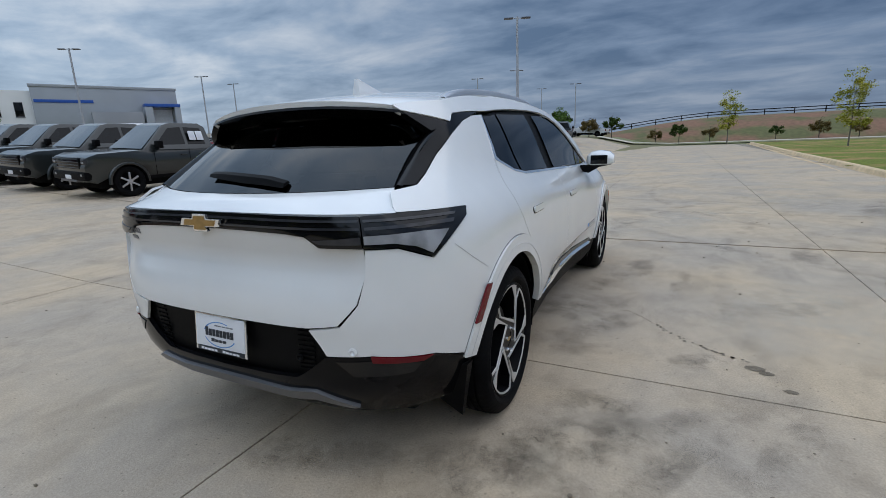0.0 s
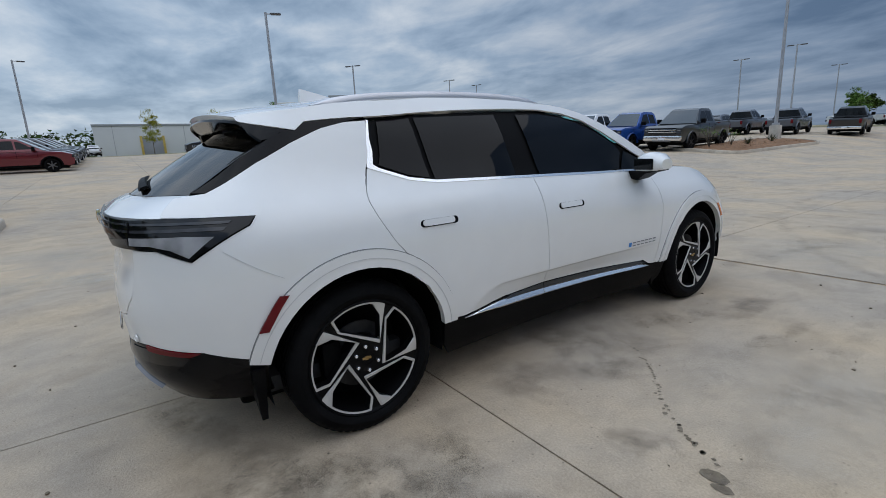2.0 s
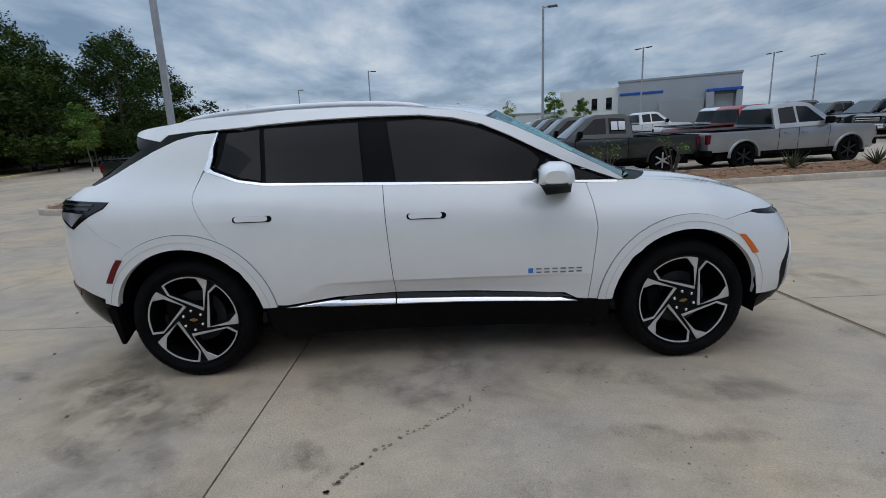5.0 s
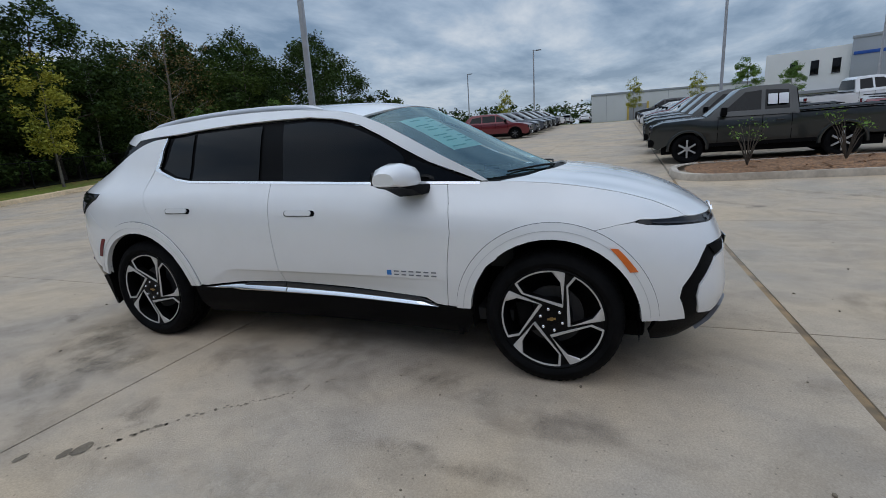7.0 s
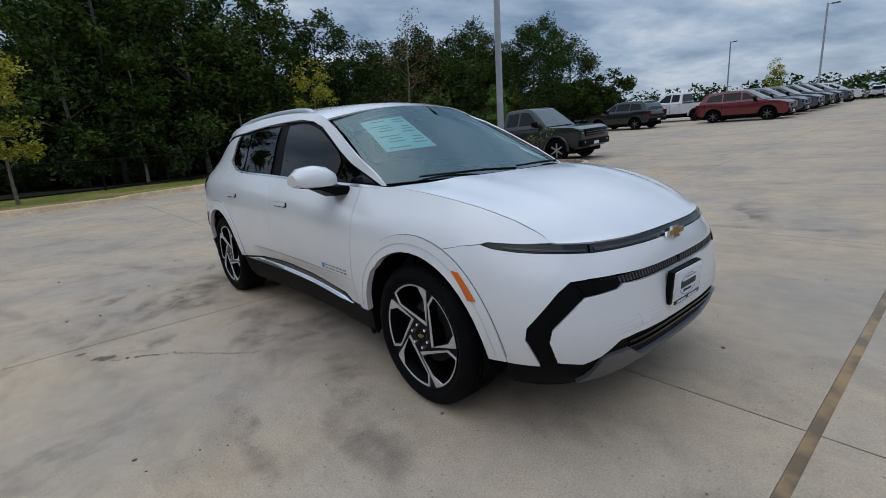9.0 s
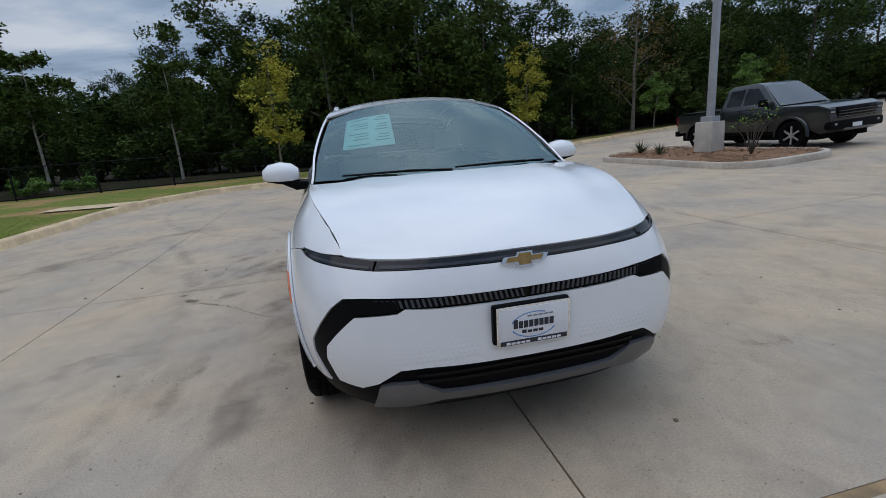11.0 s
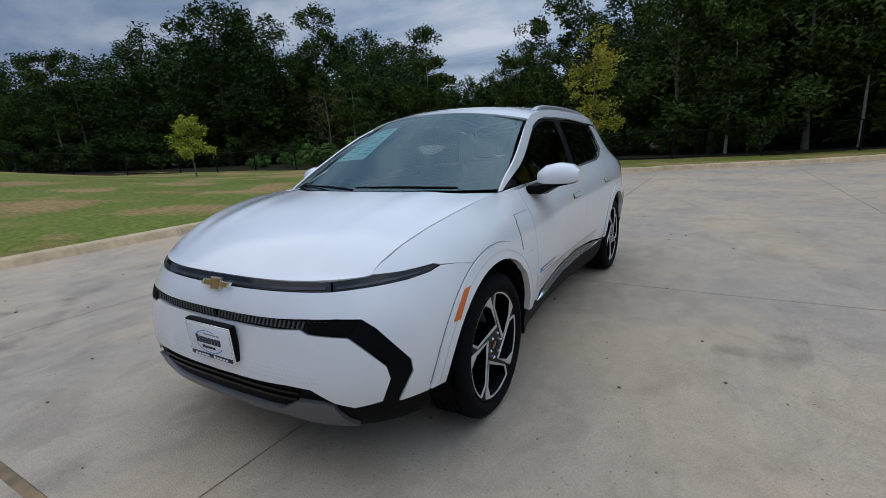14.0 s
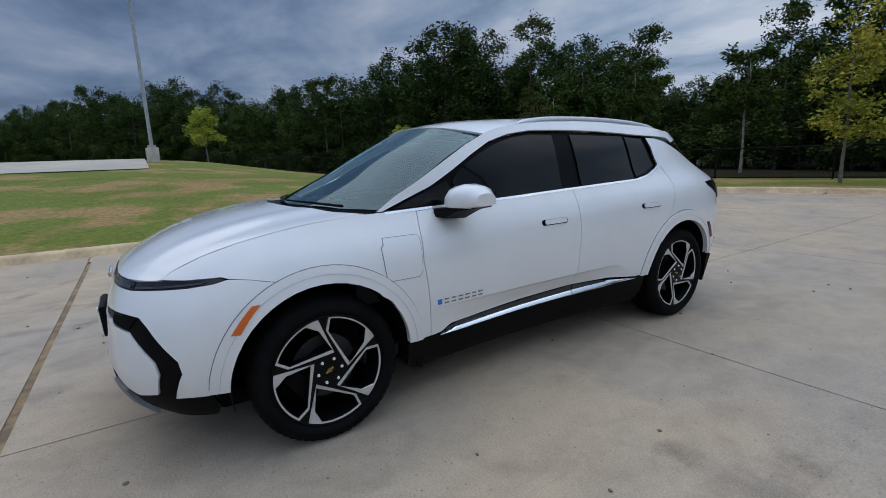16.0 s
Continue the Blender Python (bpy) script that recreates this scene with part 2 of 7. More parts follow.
def concrete_material(name):
    """Broom-finished concrete: tan and grey fields, washed streaks, dark blotches, fine grain and pits."""
    m = bpy.data.materials.new(name)
    m.use_nodes = True
    nodes, links = m.node_tree.nodes, m.node_tree.links
    b = nodes["Principled BSDF"]
    b.inputs["Roughness"].default_value, b.inputs["Specular IOR Level"].default_value = 0.8, 0.3
    co = nodes.new("ShaderNodeTexCoord").outputs["Object"]

    def cloud(size, detail, rough, lo, hi, to_lo, to_hi, squash=(1, 1, 1), warp=0.0):
        mp = nodes.new("ShaderNodeMapping")
        mp.inputs["Scale"].default_value = squash
        links.new(co, mp.inputs["Vector"])
        n = nodes.new("ShaderNodeTexNoise")
        n.inputs["Scale"].default_value, n.inputs["Detail"].default_value, n.inputs["Roughness"].default_value, n.inputs["Distortion"].default_value = size, detail, rough, warp
        links.new(mp.outputs[0], n.inputs["Vector"])
        r = nodes.new("ShaderNodeMapRange")
        r.inputs["From Min"].default_value, r.inputs["From Max"].default_value = lo, hi
        r.inputs["To Min"].default_value, r.inputs["To Max"].default_value = to_lo, to_hi
        links.new(n.outputs["Fac"], r.inputs["Value"])
        return r.outputs[0], n.outputs["Fac"]

    def times(color, factor):
        v = nodes.new("ShaderNodeVectorMath")
        v.operation = "SCALE"
        links.new(color, v.inputs[0])
        links.new(factor, v.inputs["Scale"])
        return v.outputs[0]

    mix = nodes.new("ShaderNodeMix")
    mix.data_type = "RGBA"
    mix.inputs["A"].default_value, mix.inputs["B"].default_value = (0.400, 0.336, 0.266, 1), (0.500, 0.390, 0.270, 1)
    links.new(cloud(0.55, 7.0, 0.55, 0.38, 0.62, 0.0, 1.0, warp=0.4)[0], mix.inputs["Factor"])
    col = mix.outputs["Result"]
    col = times(col, cloud(1.7, 8.0, 0.62, 0.34, 0.52, 0.86, 1.02, (1.0, 0.8, 1), 0.8)[0])
    col = times(col, cloud(6.0, 8.0, 0.7, 0.32, 0.68, 0.90, 1.09, (1.0, 0.7, 1), 0.5)[0])
    grain, raw = cloud(95.0, 4.0, 0.7, 0.3, 0.7, 0.82, 1.18)
    col = times(col, grain)
    # small dark pits
    pit = nodes.new("ShaderNodeTexVoronoi")
    pit.inputs["Scale"].default_value = 16.0
    links.new(co, pit.inputs["Vector"])
    pr = nodes.new("ShaderNodeMapRange")
    pr.inputs["From Min"].default_value, pr.inputs["From Max"].default_value = 0.05, 0.11
    pr.inputs["To Min"].default_value, pr.inputs["To Max"].default_value = 0.62, 1.0
    links.new(pit.outputs["Distance"], pr.inputs["Value"])
    col = times(col, pr.outputs[0])
    oi = nodes.new("ShaderNodeObjectInfo")
    orr = nodes.new("ShaderNodeMapRange")
    orr.inputs["To Min"].default_value, orr.inputs["To Max"].default_value = 0.965, 1.035
    links.new(oi.outputs["Random"], orr.inputs["Value"])
    col = times(col, orr.outputs[0])
    links.new(col, b.inputs["Base Color"])
    bp = nodes.new("ShaderNodeBump")
    bp.inputs["Strength"].default_value, bp.inputs["Distance"].default_value = 0.45, 0.01
    links.new(raw, bp.inputs["Height"])
    links.new(bp.outputs[0], b.inputs["Normal"])
    return m


CONCRETE = concrete_material("lot_concrete")
CONCRETE_FAR = material("far_concrete", (0.50, 0.44, 0.35), 0.8, second=(0.41, 0.37, 0.30), size=0.3, fine=0.08, fine_size=1.5)
KERB = material("kerb_concrete", (0.70, 0.52, 0.31), 0.8, second=(0.52, 0.385, 0.23), size=2.2, bump=0.3, bump_size=80, fine=0.12, fine_size=14, each=0.04)
KERB_PALE = material("pale_kerb_concrete", (0.56, 0.49, 0.40), 0.8, second=(0.43, 0.37, 0.30), size=2.2, bump=0.3, bump_size=80, fine=0.12, fine_size=14, each=0.04)
JOINT = material("joint_filler", (0.24, 0.20, 0.15), 0.9, vary=0.3, size=20)
JOINT_TAN = material("tan_joint_seal", (0.36, 0.235, 0.115), 0.85, second=(0.17, 0.12, 0.07), size=6, bump=0.3, bump_size=60)
TAR = material("dark_stain", (0.15, 0.115, 0.075), 0.75, second=(0.21, 0.17, 0.12), size=9, fine=0.2, fine_size=60)
SCUFF = material("tyre_scuff", (0.27, 0.26, 0.24), 0.75, second=(0.36, 0.34, 0.30), size=14, fine=0.2, fine_size=70)
GRASS = material("lawn_soil", (0.128, 0.155, 0.008), 0.95, second=(0.30, 0.19, 0.062), spread=(0.40, 0.50), size=0.45, bump=0.5, bump_size=60, fine=0.35,
                 fine_size=9)
BLADE = material("grass_blade", (0.20, 0.25, 0.030), 0.8, second=(0.24, 0.24, 0.06), size=0.6, spec=0.1)
FLOOR_DARK = material("forest_floor", (0.020, 0.026, 0.011), 0.95, spec=0.05, second=(0.034, 0.026, 0.015), size=0.8, bump=0.5, bump_size=30, fine=0.3, fine_size=8)
EARTH = material("red_earth", (0.20, 0.105, 0.062), 0.95, second=(0.105, 0.105, 0.036), spread=(0.44, 0.56), size=0.11, fine=0.2, fine_size=1.5)
FIELD = material("far_field", (0.14, 0.16, 0.06), 0.95, second=(0.20, 0.16, 0.08), size=0.02, fine=0.2, fine_size=0.3)
MULCH = material("wood_mulch", (0.36, 0.19, 0.09), 0.95, second=(0.16, 0.09, 0.05), size=18, bump=0.8, bump_size=70, fine=0.3, fine_size=45)
GALV = material("galvanised_pole", (0.42, 0.43, 0.45), 0.45, 0.4, vary=0.08, size=4)
LAMP_HEAD = material("lamp_head", (0.10, 0.10, 0.11), 0.5, vary=0.1)
PLINTH = material("plinth_concrete", (0.46, 0.42, 0.36), 0.85, vary=0.12, size=3, bump=0.3, bump_size=60)
FENCE = material("black_fence", (0.008, 0.008, 0.008), 0.6, vary=0.2, spec=0.1)
BARK = material("bark", (0.10, 0.080, 0.060), 0.9, second=(0.05, 0.04, 0.03), size=6, bump=0.6, bump_size=25)
PALE_BARK = material("pale_bark", (0.17, 0.15, 0.125), 0.9, vary=0.25, size=6, bump=0.5, bump_size=25)


LIGHT_BARK = material("light_bark", (0.30, 0.27, 0.23), 0.9, vary=0.25, size=6, bump=0.5, bump_size=25)


def leaf_material(name, color, second):
    m = material(name, color, 0.7, second=second, spread=(0.35, 0.7), size=0.5, spec=0.12)
    nodes, links = m.node_tree.nodes, m.node_tree.links
    b = nodes["Principled BSDF"]
    g = nodes.new("ShaderNodeNewGeometry")
    mr = nodes.new("ShaderNodeMapRange")
    mr.inputs["To Min"].default_value, mr.inputs["To Max"].default_value = 0.6, 1.45
    links.new(g.outputs["Random Per Island"], mr.inputs["Value"])
    mul = nodes.new("ShaderNodeVectorMath")
    mul.operation = "SCALE"
    src = b.inputs["Base Color"].links[0].from_socket
    links.new(src, mul.inputs[0])
    links.new(mr.outputs[0], mul.inputs["Scale"])
    links.new(mul.outputs[0], b.inputs["Base Color"])
    return m


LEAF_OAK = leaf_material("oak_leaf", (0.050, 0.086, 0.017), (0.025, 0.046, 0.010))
LEAF_MID = leaf_material("mid_leaf", (0.076, 0.114, 0.022), (0.035, 0.060, 0.013))
LEAF_YELLOW = leaf_material("yellow_leaf", (0.42, 0.37, 0.05), (0.25, 0.27, 0.04))
LEAF_FRESH = leaf_material("fresh_leaf", (0.17, 0.28, 0.06), (0.10, 0.18, 0.04))
LEAF_LIME = leaf_material("lime_leaf", (0.44, 0.46, 0.06), (0.27, 0.32, 0.045))
LEAF_RUST = leaf_material("rust_leaf", (0.20, 0.13, 0.05), (0.12, 0.10, 0.035))
YUCCA = leaf_material("yucca_leaf", (0.10, 0.12, 0.07), (0.07, 0.08, 0.05))
WALL_WHITE = material("white_render", (0.74, 0.74, 0.72), 0.8, vary=0.03, size=0.4)
WALL_GREY = material("grey_panel", (0.36, 0.38, 0.40), 0.45, 0.3, vary=0.04, size=0.3)
WALL_DARKER = material("grey_render", (0.30, 0.31, 0.33), 0.7, vary=0.05, size=0.3)
BLUE_BAND = material("blue_band", (0.02, 0.09, 0.38), 0.4, vary=0.05)
WARE = material("warehouse_panel", (0.60, 0.61, 0.60), 0.75, vary=0.03, size=0.2)
YELLOW = material("yellow_frame", (0.55, 0.40, 0.10), 0.6, vary=0.1)


# ---- mesh helpers ----
def part(name, bm, mat, parent=None, label=""):
    """One mesh object out of a bmesh, under a thing or part."""
    me = bpy.data.meshes.new(name)
    bm.normal_update()
    for f in bm.faces:
        f.smooth = True
    for ed in bm.edges:
        if len(ed.link_faces) == 2 and ed.calc_face_angle(0) > 0.7:
            ed.smooth = False
    bm.to_mesh(me)
    bm.free()
    for m in mat if isinstance(mat, (list, tuple)) else [mat]:
        me.materials.append(m)
    ob = new(name, me)
    if parent is not None:
        ob.parent = parent
    if label:
        ob["label"] = label
    return ob


def thing(name, label, category, group="", m=None):
    ob = new(name)
    ob.empty_display_size = 0.2
    if m is not None:
        ob.matrix_world = m
    return tagged(ob, label, category, group)


def add_box(bm, x0, x1, y0, y1, z0, z1, bevel=0.0, m=None):
    made = bmesh.ops.create_cube(bm, size=1.0)["verts"]
    for v in made:
        v.co = Vector(((x0 + x1) / 2 + v.co.x * (x1 - x0), (y0 + y1) / 2 + v.co.y * (y1 - y0), (z0 + z1) / 2 + v.co.z * (z1 - z0)))
    if bevel:
        edges = {ed for v in made for ed in v.link_edges}
        got = bmesh.ops.bevel(bm, geom=list(edges), offset=bevel, segments=2, affect="EDGES", profile=0.6)
        made = list({v for f in got["faces"] for v in f.verts} | {v for v in made if v.is_valid})
    if m is not None:
        bmesh.ops.transform(bm, matrix=m, verts=made)
    return made


def box(name, x0, x1, y0, y1, z0, z1, mat, parent=None, bevel=0.01, label="", m=None):
    bm = bmesh.new()
    add_box(bm, x0, x1, y0, y1, z0, z1, bevel, m)
    return part(name, bm, mat, parent, label)


def add_loops(bm, loops, closed=True, caps=True):
    """Skin a row of rings (lists of points of one length)."""
    rings = [[bm.verts.new(p) for p in ring] for ring in loops]
    for a, b in zip(rings, rings[1:]):
        n = len(a)
        for k in range(n if closed else n - 1):
            j = (k + 1) % n
            bm.faces.new((a[k], a[j], b[j], b[k]))
    if caps and closed:
        bm.faces.new(rings[0][::-1])
        bm.faces.new(rings[-1])
    return rings


def add_tube(bm, points, radii, sides=8, caps=True):
    loops = []
    pts = [Vector(p) for p in points]
    for k, p in enumerate(pts):
        d = (pts[min(k + 1, len(pts) - 1)] - pts[max(k - 1, 0)]).normalized()
        a = d.orthogonal().normalized() if k == 0 else (a - d * a.dot(d)).normalized()
        b = d.cross(a)
        r = radii[k] if isinstance(radii, (list, tuple)) else radii
        loops.append([p + (a * math.cos(t) + b * math.sin(t)) * r for t in (2 * math.pi * j / sides for j in range(sides))])
    add_loops(bm, loops, True, caps)


def add_lathe(bm, profile, axis="x", sides=40, closed=False):
    """Turn a profile of (along, radius) about an axis."""
    loops = []
    for j in range(sides):
        t = 2 * math.pi * j / sides
        c, s = math.cos(t), math.sin(t)
        loops.append([(a, r * c, r * s) if axis == "x" else (r * c, r * s, a) for a, r in profile])
    rings = [[bm.verts.new(p) for p in ring] for ring in loops]
    n = len(profile)
    for j in range(sides):
        a, b = rings[j], rings[(j + 1) % sides]
        for k in range(n if closed else n - 1):
            i = (k + 1) % n
            bm.faces.new((a[k], a[i], b[i], b[k]))


def add_sheet(bm, rows):
    grid = [[bm.verts.new(p) for p in row] for row in rows]
    for a, b in zip(grid, grid[1:]):
        for k in range(len(a) - 1):
            bm.faces.new((a[k], a[k + 1], b[k + 1], b[k]))
    return grid


def panel_mesh(outline, surface, step=0.06, thick=0.012, lift=0.0, mirror=False, rows=()):
    """A curved panel: a flat outline (u, v) cut into a net, laid on surface(u, v) and given folded edges."""
    bm = bmesh.new()
    pts = []
    for p in outline:
        if not pts or (abs(p[0] - pts[-1][0]) + abs(p[1] - pts[-1][1])) > 1e-5:
            pts.append(p)
    if sum(a[0] * b[1] - b[0] * a[1] for a, b in zip(pts, pts[1:] + pts[:1])) < 0:
        pts.reverse()
    bm.faces.new([bm.verts.new((u, v, 0)) for u, v in pts])
    us, vs = [p[0] for p in pts], [p[1] for p in pts]
    for lo, hi, no in ((min(us), max(us), (1, 0, 0)), (min(vs), max(vs), (0, 1, 0))):
        n = int((hi - lo) / step)
        for k in range(1, n + 1):
            at = lo + (hi - lo) * k / (n + 1)
            bmesh.ops.bisect_plane(bm, geom=bm.verts[:] + bm.edges[:] + bm.faces[:], dist=1e-6, plane_co=(at * no[0], at * no[1], 0), plane_no=no)
    for at in rows:
        bmesh.ops.bisect_plane(bm, geom=bm.verts[:] + bm.edges[:] + bm.faces[:], dist=1e-6, plane_co=(0, at, 0), plane_no=(0, 1, 0))
    h = 0.004
    normals = {}
    for v in bm.verts:
        u, w = v.co.x, v.co.y
        p = Vector(surface(u, w))
        du = Vector(surface(u + h, w)) - Vector(surface(u - h, w))
        dv = Vector(surface(u, w + h)) - Vector(surface(u, w - h))
        n = du.cross(dv)
        n = n.normalized() if n.length > 1e-9 else Vector((1, 0, 0))
        normals[v] = n
        v.co = p + n * lift
    edge_in = {}
    for ed in [ed for ed in bm.edges if ed.is_boundary]:
        a, b = ed.verts
        f = ed.link_faces[0]
        for v in (a, b):
            if v not in edge_in:
                edge_in[v] = bm.verts.new(v.co - normals[v] * thick)
        loop = next(l for l in f.loops if l.edge == ed)
        a, b = loop.vert, loop.link_loop_next.vert
        bm.faces.new((b, a, edge_in[a], edge_in[b]))
    if mirror:
        for v in bm.verts:
            v.co.x = -v.co.x
        bmesh.ops.reverse_faces(bm, faces=bm.faces)
    return bm


def stain_material(name, color, strength, size, edge=True):
    """A see-through film of dirt, ragged by noise."""
    m = bpy.data.materials.new(name)
    m.use_nodes = True
    nodes, links = m.node_tree.nodes, m.node_tree.links
    b = nodes["Principled BSDF"]
    b.inputs["Base Color"].default_value, b.inputs["Roughness"].default_value = (*color, 1), 0.8
    b.inputs["Specular IOR Level"].default_value = 0.2
    co = nodes.new("ShaderNodeTexCoord")
    n = nodes.new("ShaderNodeTexNoise")
    n.inputs["Scale"].default_value, n.inputs["Detail"].default_value, n.inputs["Roughness"].default_value = size, 8.0, 0.65
    links.new(co.outputs["Object"], n.inputs["Vector"])
    mr = nodes.new("ShaderNodeMapRange")
    mr.inputs["From Min"].default_value, mr.inputs["From Max"].default_value = 0.42, 0.68
    mr.inputs["To Min"].default_value, mr.inputs["To Max"].default_value = 0.0, strength
    links.new(n.outputs["Fac"], mr.inputs["Value"])
    at = nodes.new("ShaderNodeAttribute")
    at.attribute_name = "fade"
    mul = nodes.new("ShaderNodeMath")
    mul.operation = "MULTIPLY"
    links.new(mr.outputs[0], mul.inputs[0])
    links.new(at.outputs["Fac"], mul.inputs[1])
    links.new(mul.outputs[0], b.inputs["Alpha"])
    return m


SMUDGE = stain_material("dark_smudge", (0.13, 0.112, 0.10), 0.42, 2.6)
MARK = stain_material("tyre_mark", (0.13, 0.12, 0.11), 0.26, 3.0)
STAIN = stain_material("dark_stain_film", (0.085, 0.075, 0.065), 0.46, 4.5)
PALE = stain_material("pale_wash", (0.62, 0.57, 0.48), 0.45, 1.3)


def smooth(a, b, v):
    s = min(1.0, max(0.0, (v - a) / (b - a)))
    return s * s * (3 - 2 * s)


def height(x, y):
    """The lie of the land: flat round the car, rising gently towards the buildings and over the lawn."""
    up = max(0.0, -x - 2.5)
    z = 0.05 * (up - 3 * (1 - math.exp(-up / 3))) + 0.02 * min(60.0, max(0.0, y)) * smooth(3, 10, -x)
    if x < -45:
        z -= 0.030 * (-45 - x)
    z -= 0.02 * max(0.0, -20 - y) * smooth(-60, -20, x)
    if x > 6.2:
        z += 0.068 * (min(x, 34) - 6.2) * smooth(-14, 2, y) * (1 - smooth(8, 30, y))
    return z


# ---- ground ----
def steps(a, b, n):
    return [a + (b - a) * k / n for k in range(n + 1)]


xs = [-1500, -700, -350] + steps(-200, 200, 80) + [350, 700, 1500]
ys = [-1500, -700, -350] + steps(-200, 200, 80) + [350, 700, 1500]
bm = bmesh.new()
add_sheet(bm, [[(x, y, height(max(-120, min(60, x)), max(-40, min(70, y))) - 0.10) for x in xs] for y in ys])
tagged(part("ground", bm, FIELD), "dull green fields reaching the horizon", "ground", kind="structure")

# concrete lot in slabs, with sunk joints
LINE_X = [6.9, 3.10, -0.07, -4.0, -7.8] + [-11.6 - 3.8 * k for k in range(14)]
LINE_Y = [-0.95 + 3.87 * k for k in range(-9, 17)]
lot = thing("concrete_lot", "pale tan concrete parking lot, weathered and stained", "parking lot")
lot["kind"] = "structure"
bm = bmesh.new()
gx = sorted(set(steps(-64, 8, 36)))
add_sheet(bm, [[(x, y, height(x, y) - 0.016) for x in gx] for y in steps(-36, 62, 49)])
part("joint_bed", bm, JOINT, lot, "dark filler in the slab joints")
far = bmesh.new()
for i, (x1, x0) in enumerate(zip(LINE_X, LINE_X[1:])):
    for j, (y0, y1) in enumerate(zip(LINE_Y, LINE_Y[1:])):
        g0 = 0.026 if abs(y0 - 2.92) < 0.01 else 0.005
        g1 = 0.026 if abs(y1 - 2.92) < 0.01 else 0.005
        a0, a1, b0, b1 = x0 + 0.005, x1 - 0.005, y0 + g0, y1 - g1
        near = math.hypot((x0 + x1) / 2, (y0 + y1) / 2) < 33
        cx, cy = (x0 + x1) / 2, (y0 + y1) / 2
        m = bmesh.new() if near else far
        rows = [[(x, y, height(x, y)) for x in (a0, (a0 + a1) / 2, a1)] for y in (b0, (b0 + b1) / 2, b1)]
        grid = add_sheet(m, rows)
        rim = [grid[0][0], grid[0][1], grid[0][2], grid[1][2], grid[2][2], grid[2][1], grid[2][0], grid[1][0]]
        low = [m.verts.new((v.co.x, v.co.y, v.co.z - 0.03)) for v in rim]
        for k in range(8):
            m.faces.new((rim[k], low[k], low[(k + 1) % 8], rim[(k + 1) % 8]))
        if near:
            part("slab", m, CONCRETE, lot)
part("far_slab", far, CONCRETE, lot)["kind"] = "stuff"
bm = bmesh.new()
add_sheet(bm, [[(x, 2.895 + 0.05 * j, height(x, 2.9) - 0.004 - 0.004 * (j == 1)) for j in range(2)] for x in steps(-8, 6.2, 20)])
part("joint_seal", bm, JOINT_TAN, lot, "broad tan sealant in the joint")

# kerb line of the lot (x, y) and the way out of the lot
EDGE = [((8.6, 62), (1, 0)), ((7.9, 45), (1, 0)), ((7.0, 27), (1, 0)), ((6.35, 12), (1, 0)), ((6.15, 3), (1, 0)), ((6.1, -4), (1, 0)), ((6.05, -8.6), (1, -0.1)), ((5.75, -11.0), (0.8, -0.6)),
        ((4.7, -12.9), (0.45, -0.9)), ((3.0, -13.75), (0.1, -1)), ((0.4, -14.15), (0, -1)), ((-0.2, -15.0), (-0.1, -1)), ((-3.2, -16.5), (-0.2, -1)), ((-9.0, -18.4), (-0.2, -1)),
        ((-14, -20), (-0.2, -1)), ((-21, -22.5), (-0.2, -1)), ((-34, -26.5), (-0.2, -1)), ((-62, -34), (-0.2, -1))]


def along_edge(step):
    out = []
    for (p, d), (q, e) in zip(EDGE, EDGE[1:]):
        n = max(1, round(math.dist(p, q) / step))
        out += [((p[0] + (q[0] - p[0]) * k / n, p[1] + (q[1] - p[1]) * k / n), Vector((d[0] + (e[0] - d[0]) * k / n, d[1] + (e[1] - d[1]) * k / n)).normalized()) for k in range(n)]
    return out + [(EDGE[-1][0], Vector(EDGE[-1][1]).normalized())]


kerb = thing("kerb", "tan concrete kerb with gutter round the lot", "kerb")
kerb["kind"] = "structure"
PROFILE = ((-0.42, 0.006), (-0.06, -0.006), (-0.03, 0.02), (0.0, 0.115), (0.025, 0.148), (0.06, 0.158), (0.18, 0.160), (0.215, 0.150), (0.22, 0.0))


def kerb_piece(owner, stations):
    bm = bmesh.new()
    rows = []
    for (x, y), d in stations:
        z = height(x, y)
        rows.append([(x + d.x * o, y + d.y * o, z + h) for o, h in PROFILE])
    add_loops(bm, rows, closed=False)
    for row in (rows[0], rows[-1]):
        bm.faces.new([bm.verts.new(p) for p in row])
    part("kerb_stone", bm, KERB, owner)


run = along_edge(1.0)
for k in range(0, len(run) - 1, 3):
    piece = [((p[0], p[1]), d) for p, d in run[k:k + 4]]
    if len(piece) > 1:
        (p, d), (q, e) = piece[-1], piece[-2]
        t = 0.006
        piece[-1] = ((p[0] + (q[0] - p[0]) * t, p[1] + (q[1] - p[1]) * t), d)
        kerb_piece(kerb, piece)

# lawn behind the kerb, then the forest floor
bm = bmesh.new()
outs = [0.165, 0.6, 1.5, 3, 5, 8, 12, 18, 26, 40, 60]
rows = []
for (x, y), d in along_edge(2.0):
    row = []
    for o in outs:
        px, py = x + d.x * o, y + d.y * o
        row.append((px, py, height(px, py) + 0.13 + 0.03 * noise.noise((px * 0.3, py * 0.3, 0)) * min(1, o)))
    rows.append(row)
add_sheet(bm, rows)
tagged(part("lawn", bm, GRASS), "patchy green and straw-brown lawn beside the kerb", "lawn", kind="structure")
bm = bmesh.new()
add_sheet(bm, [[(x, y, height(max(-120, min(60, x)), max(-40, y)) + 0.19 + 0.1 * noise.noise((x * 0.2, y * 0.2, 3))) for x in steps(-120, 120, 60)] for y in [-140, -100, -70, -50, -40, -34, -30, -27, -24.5]])
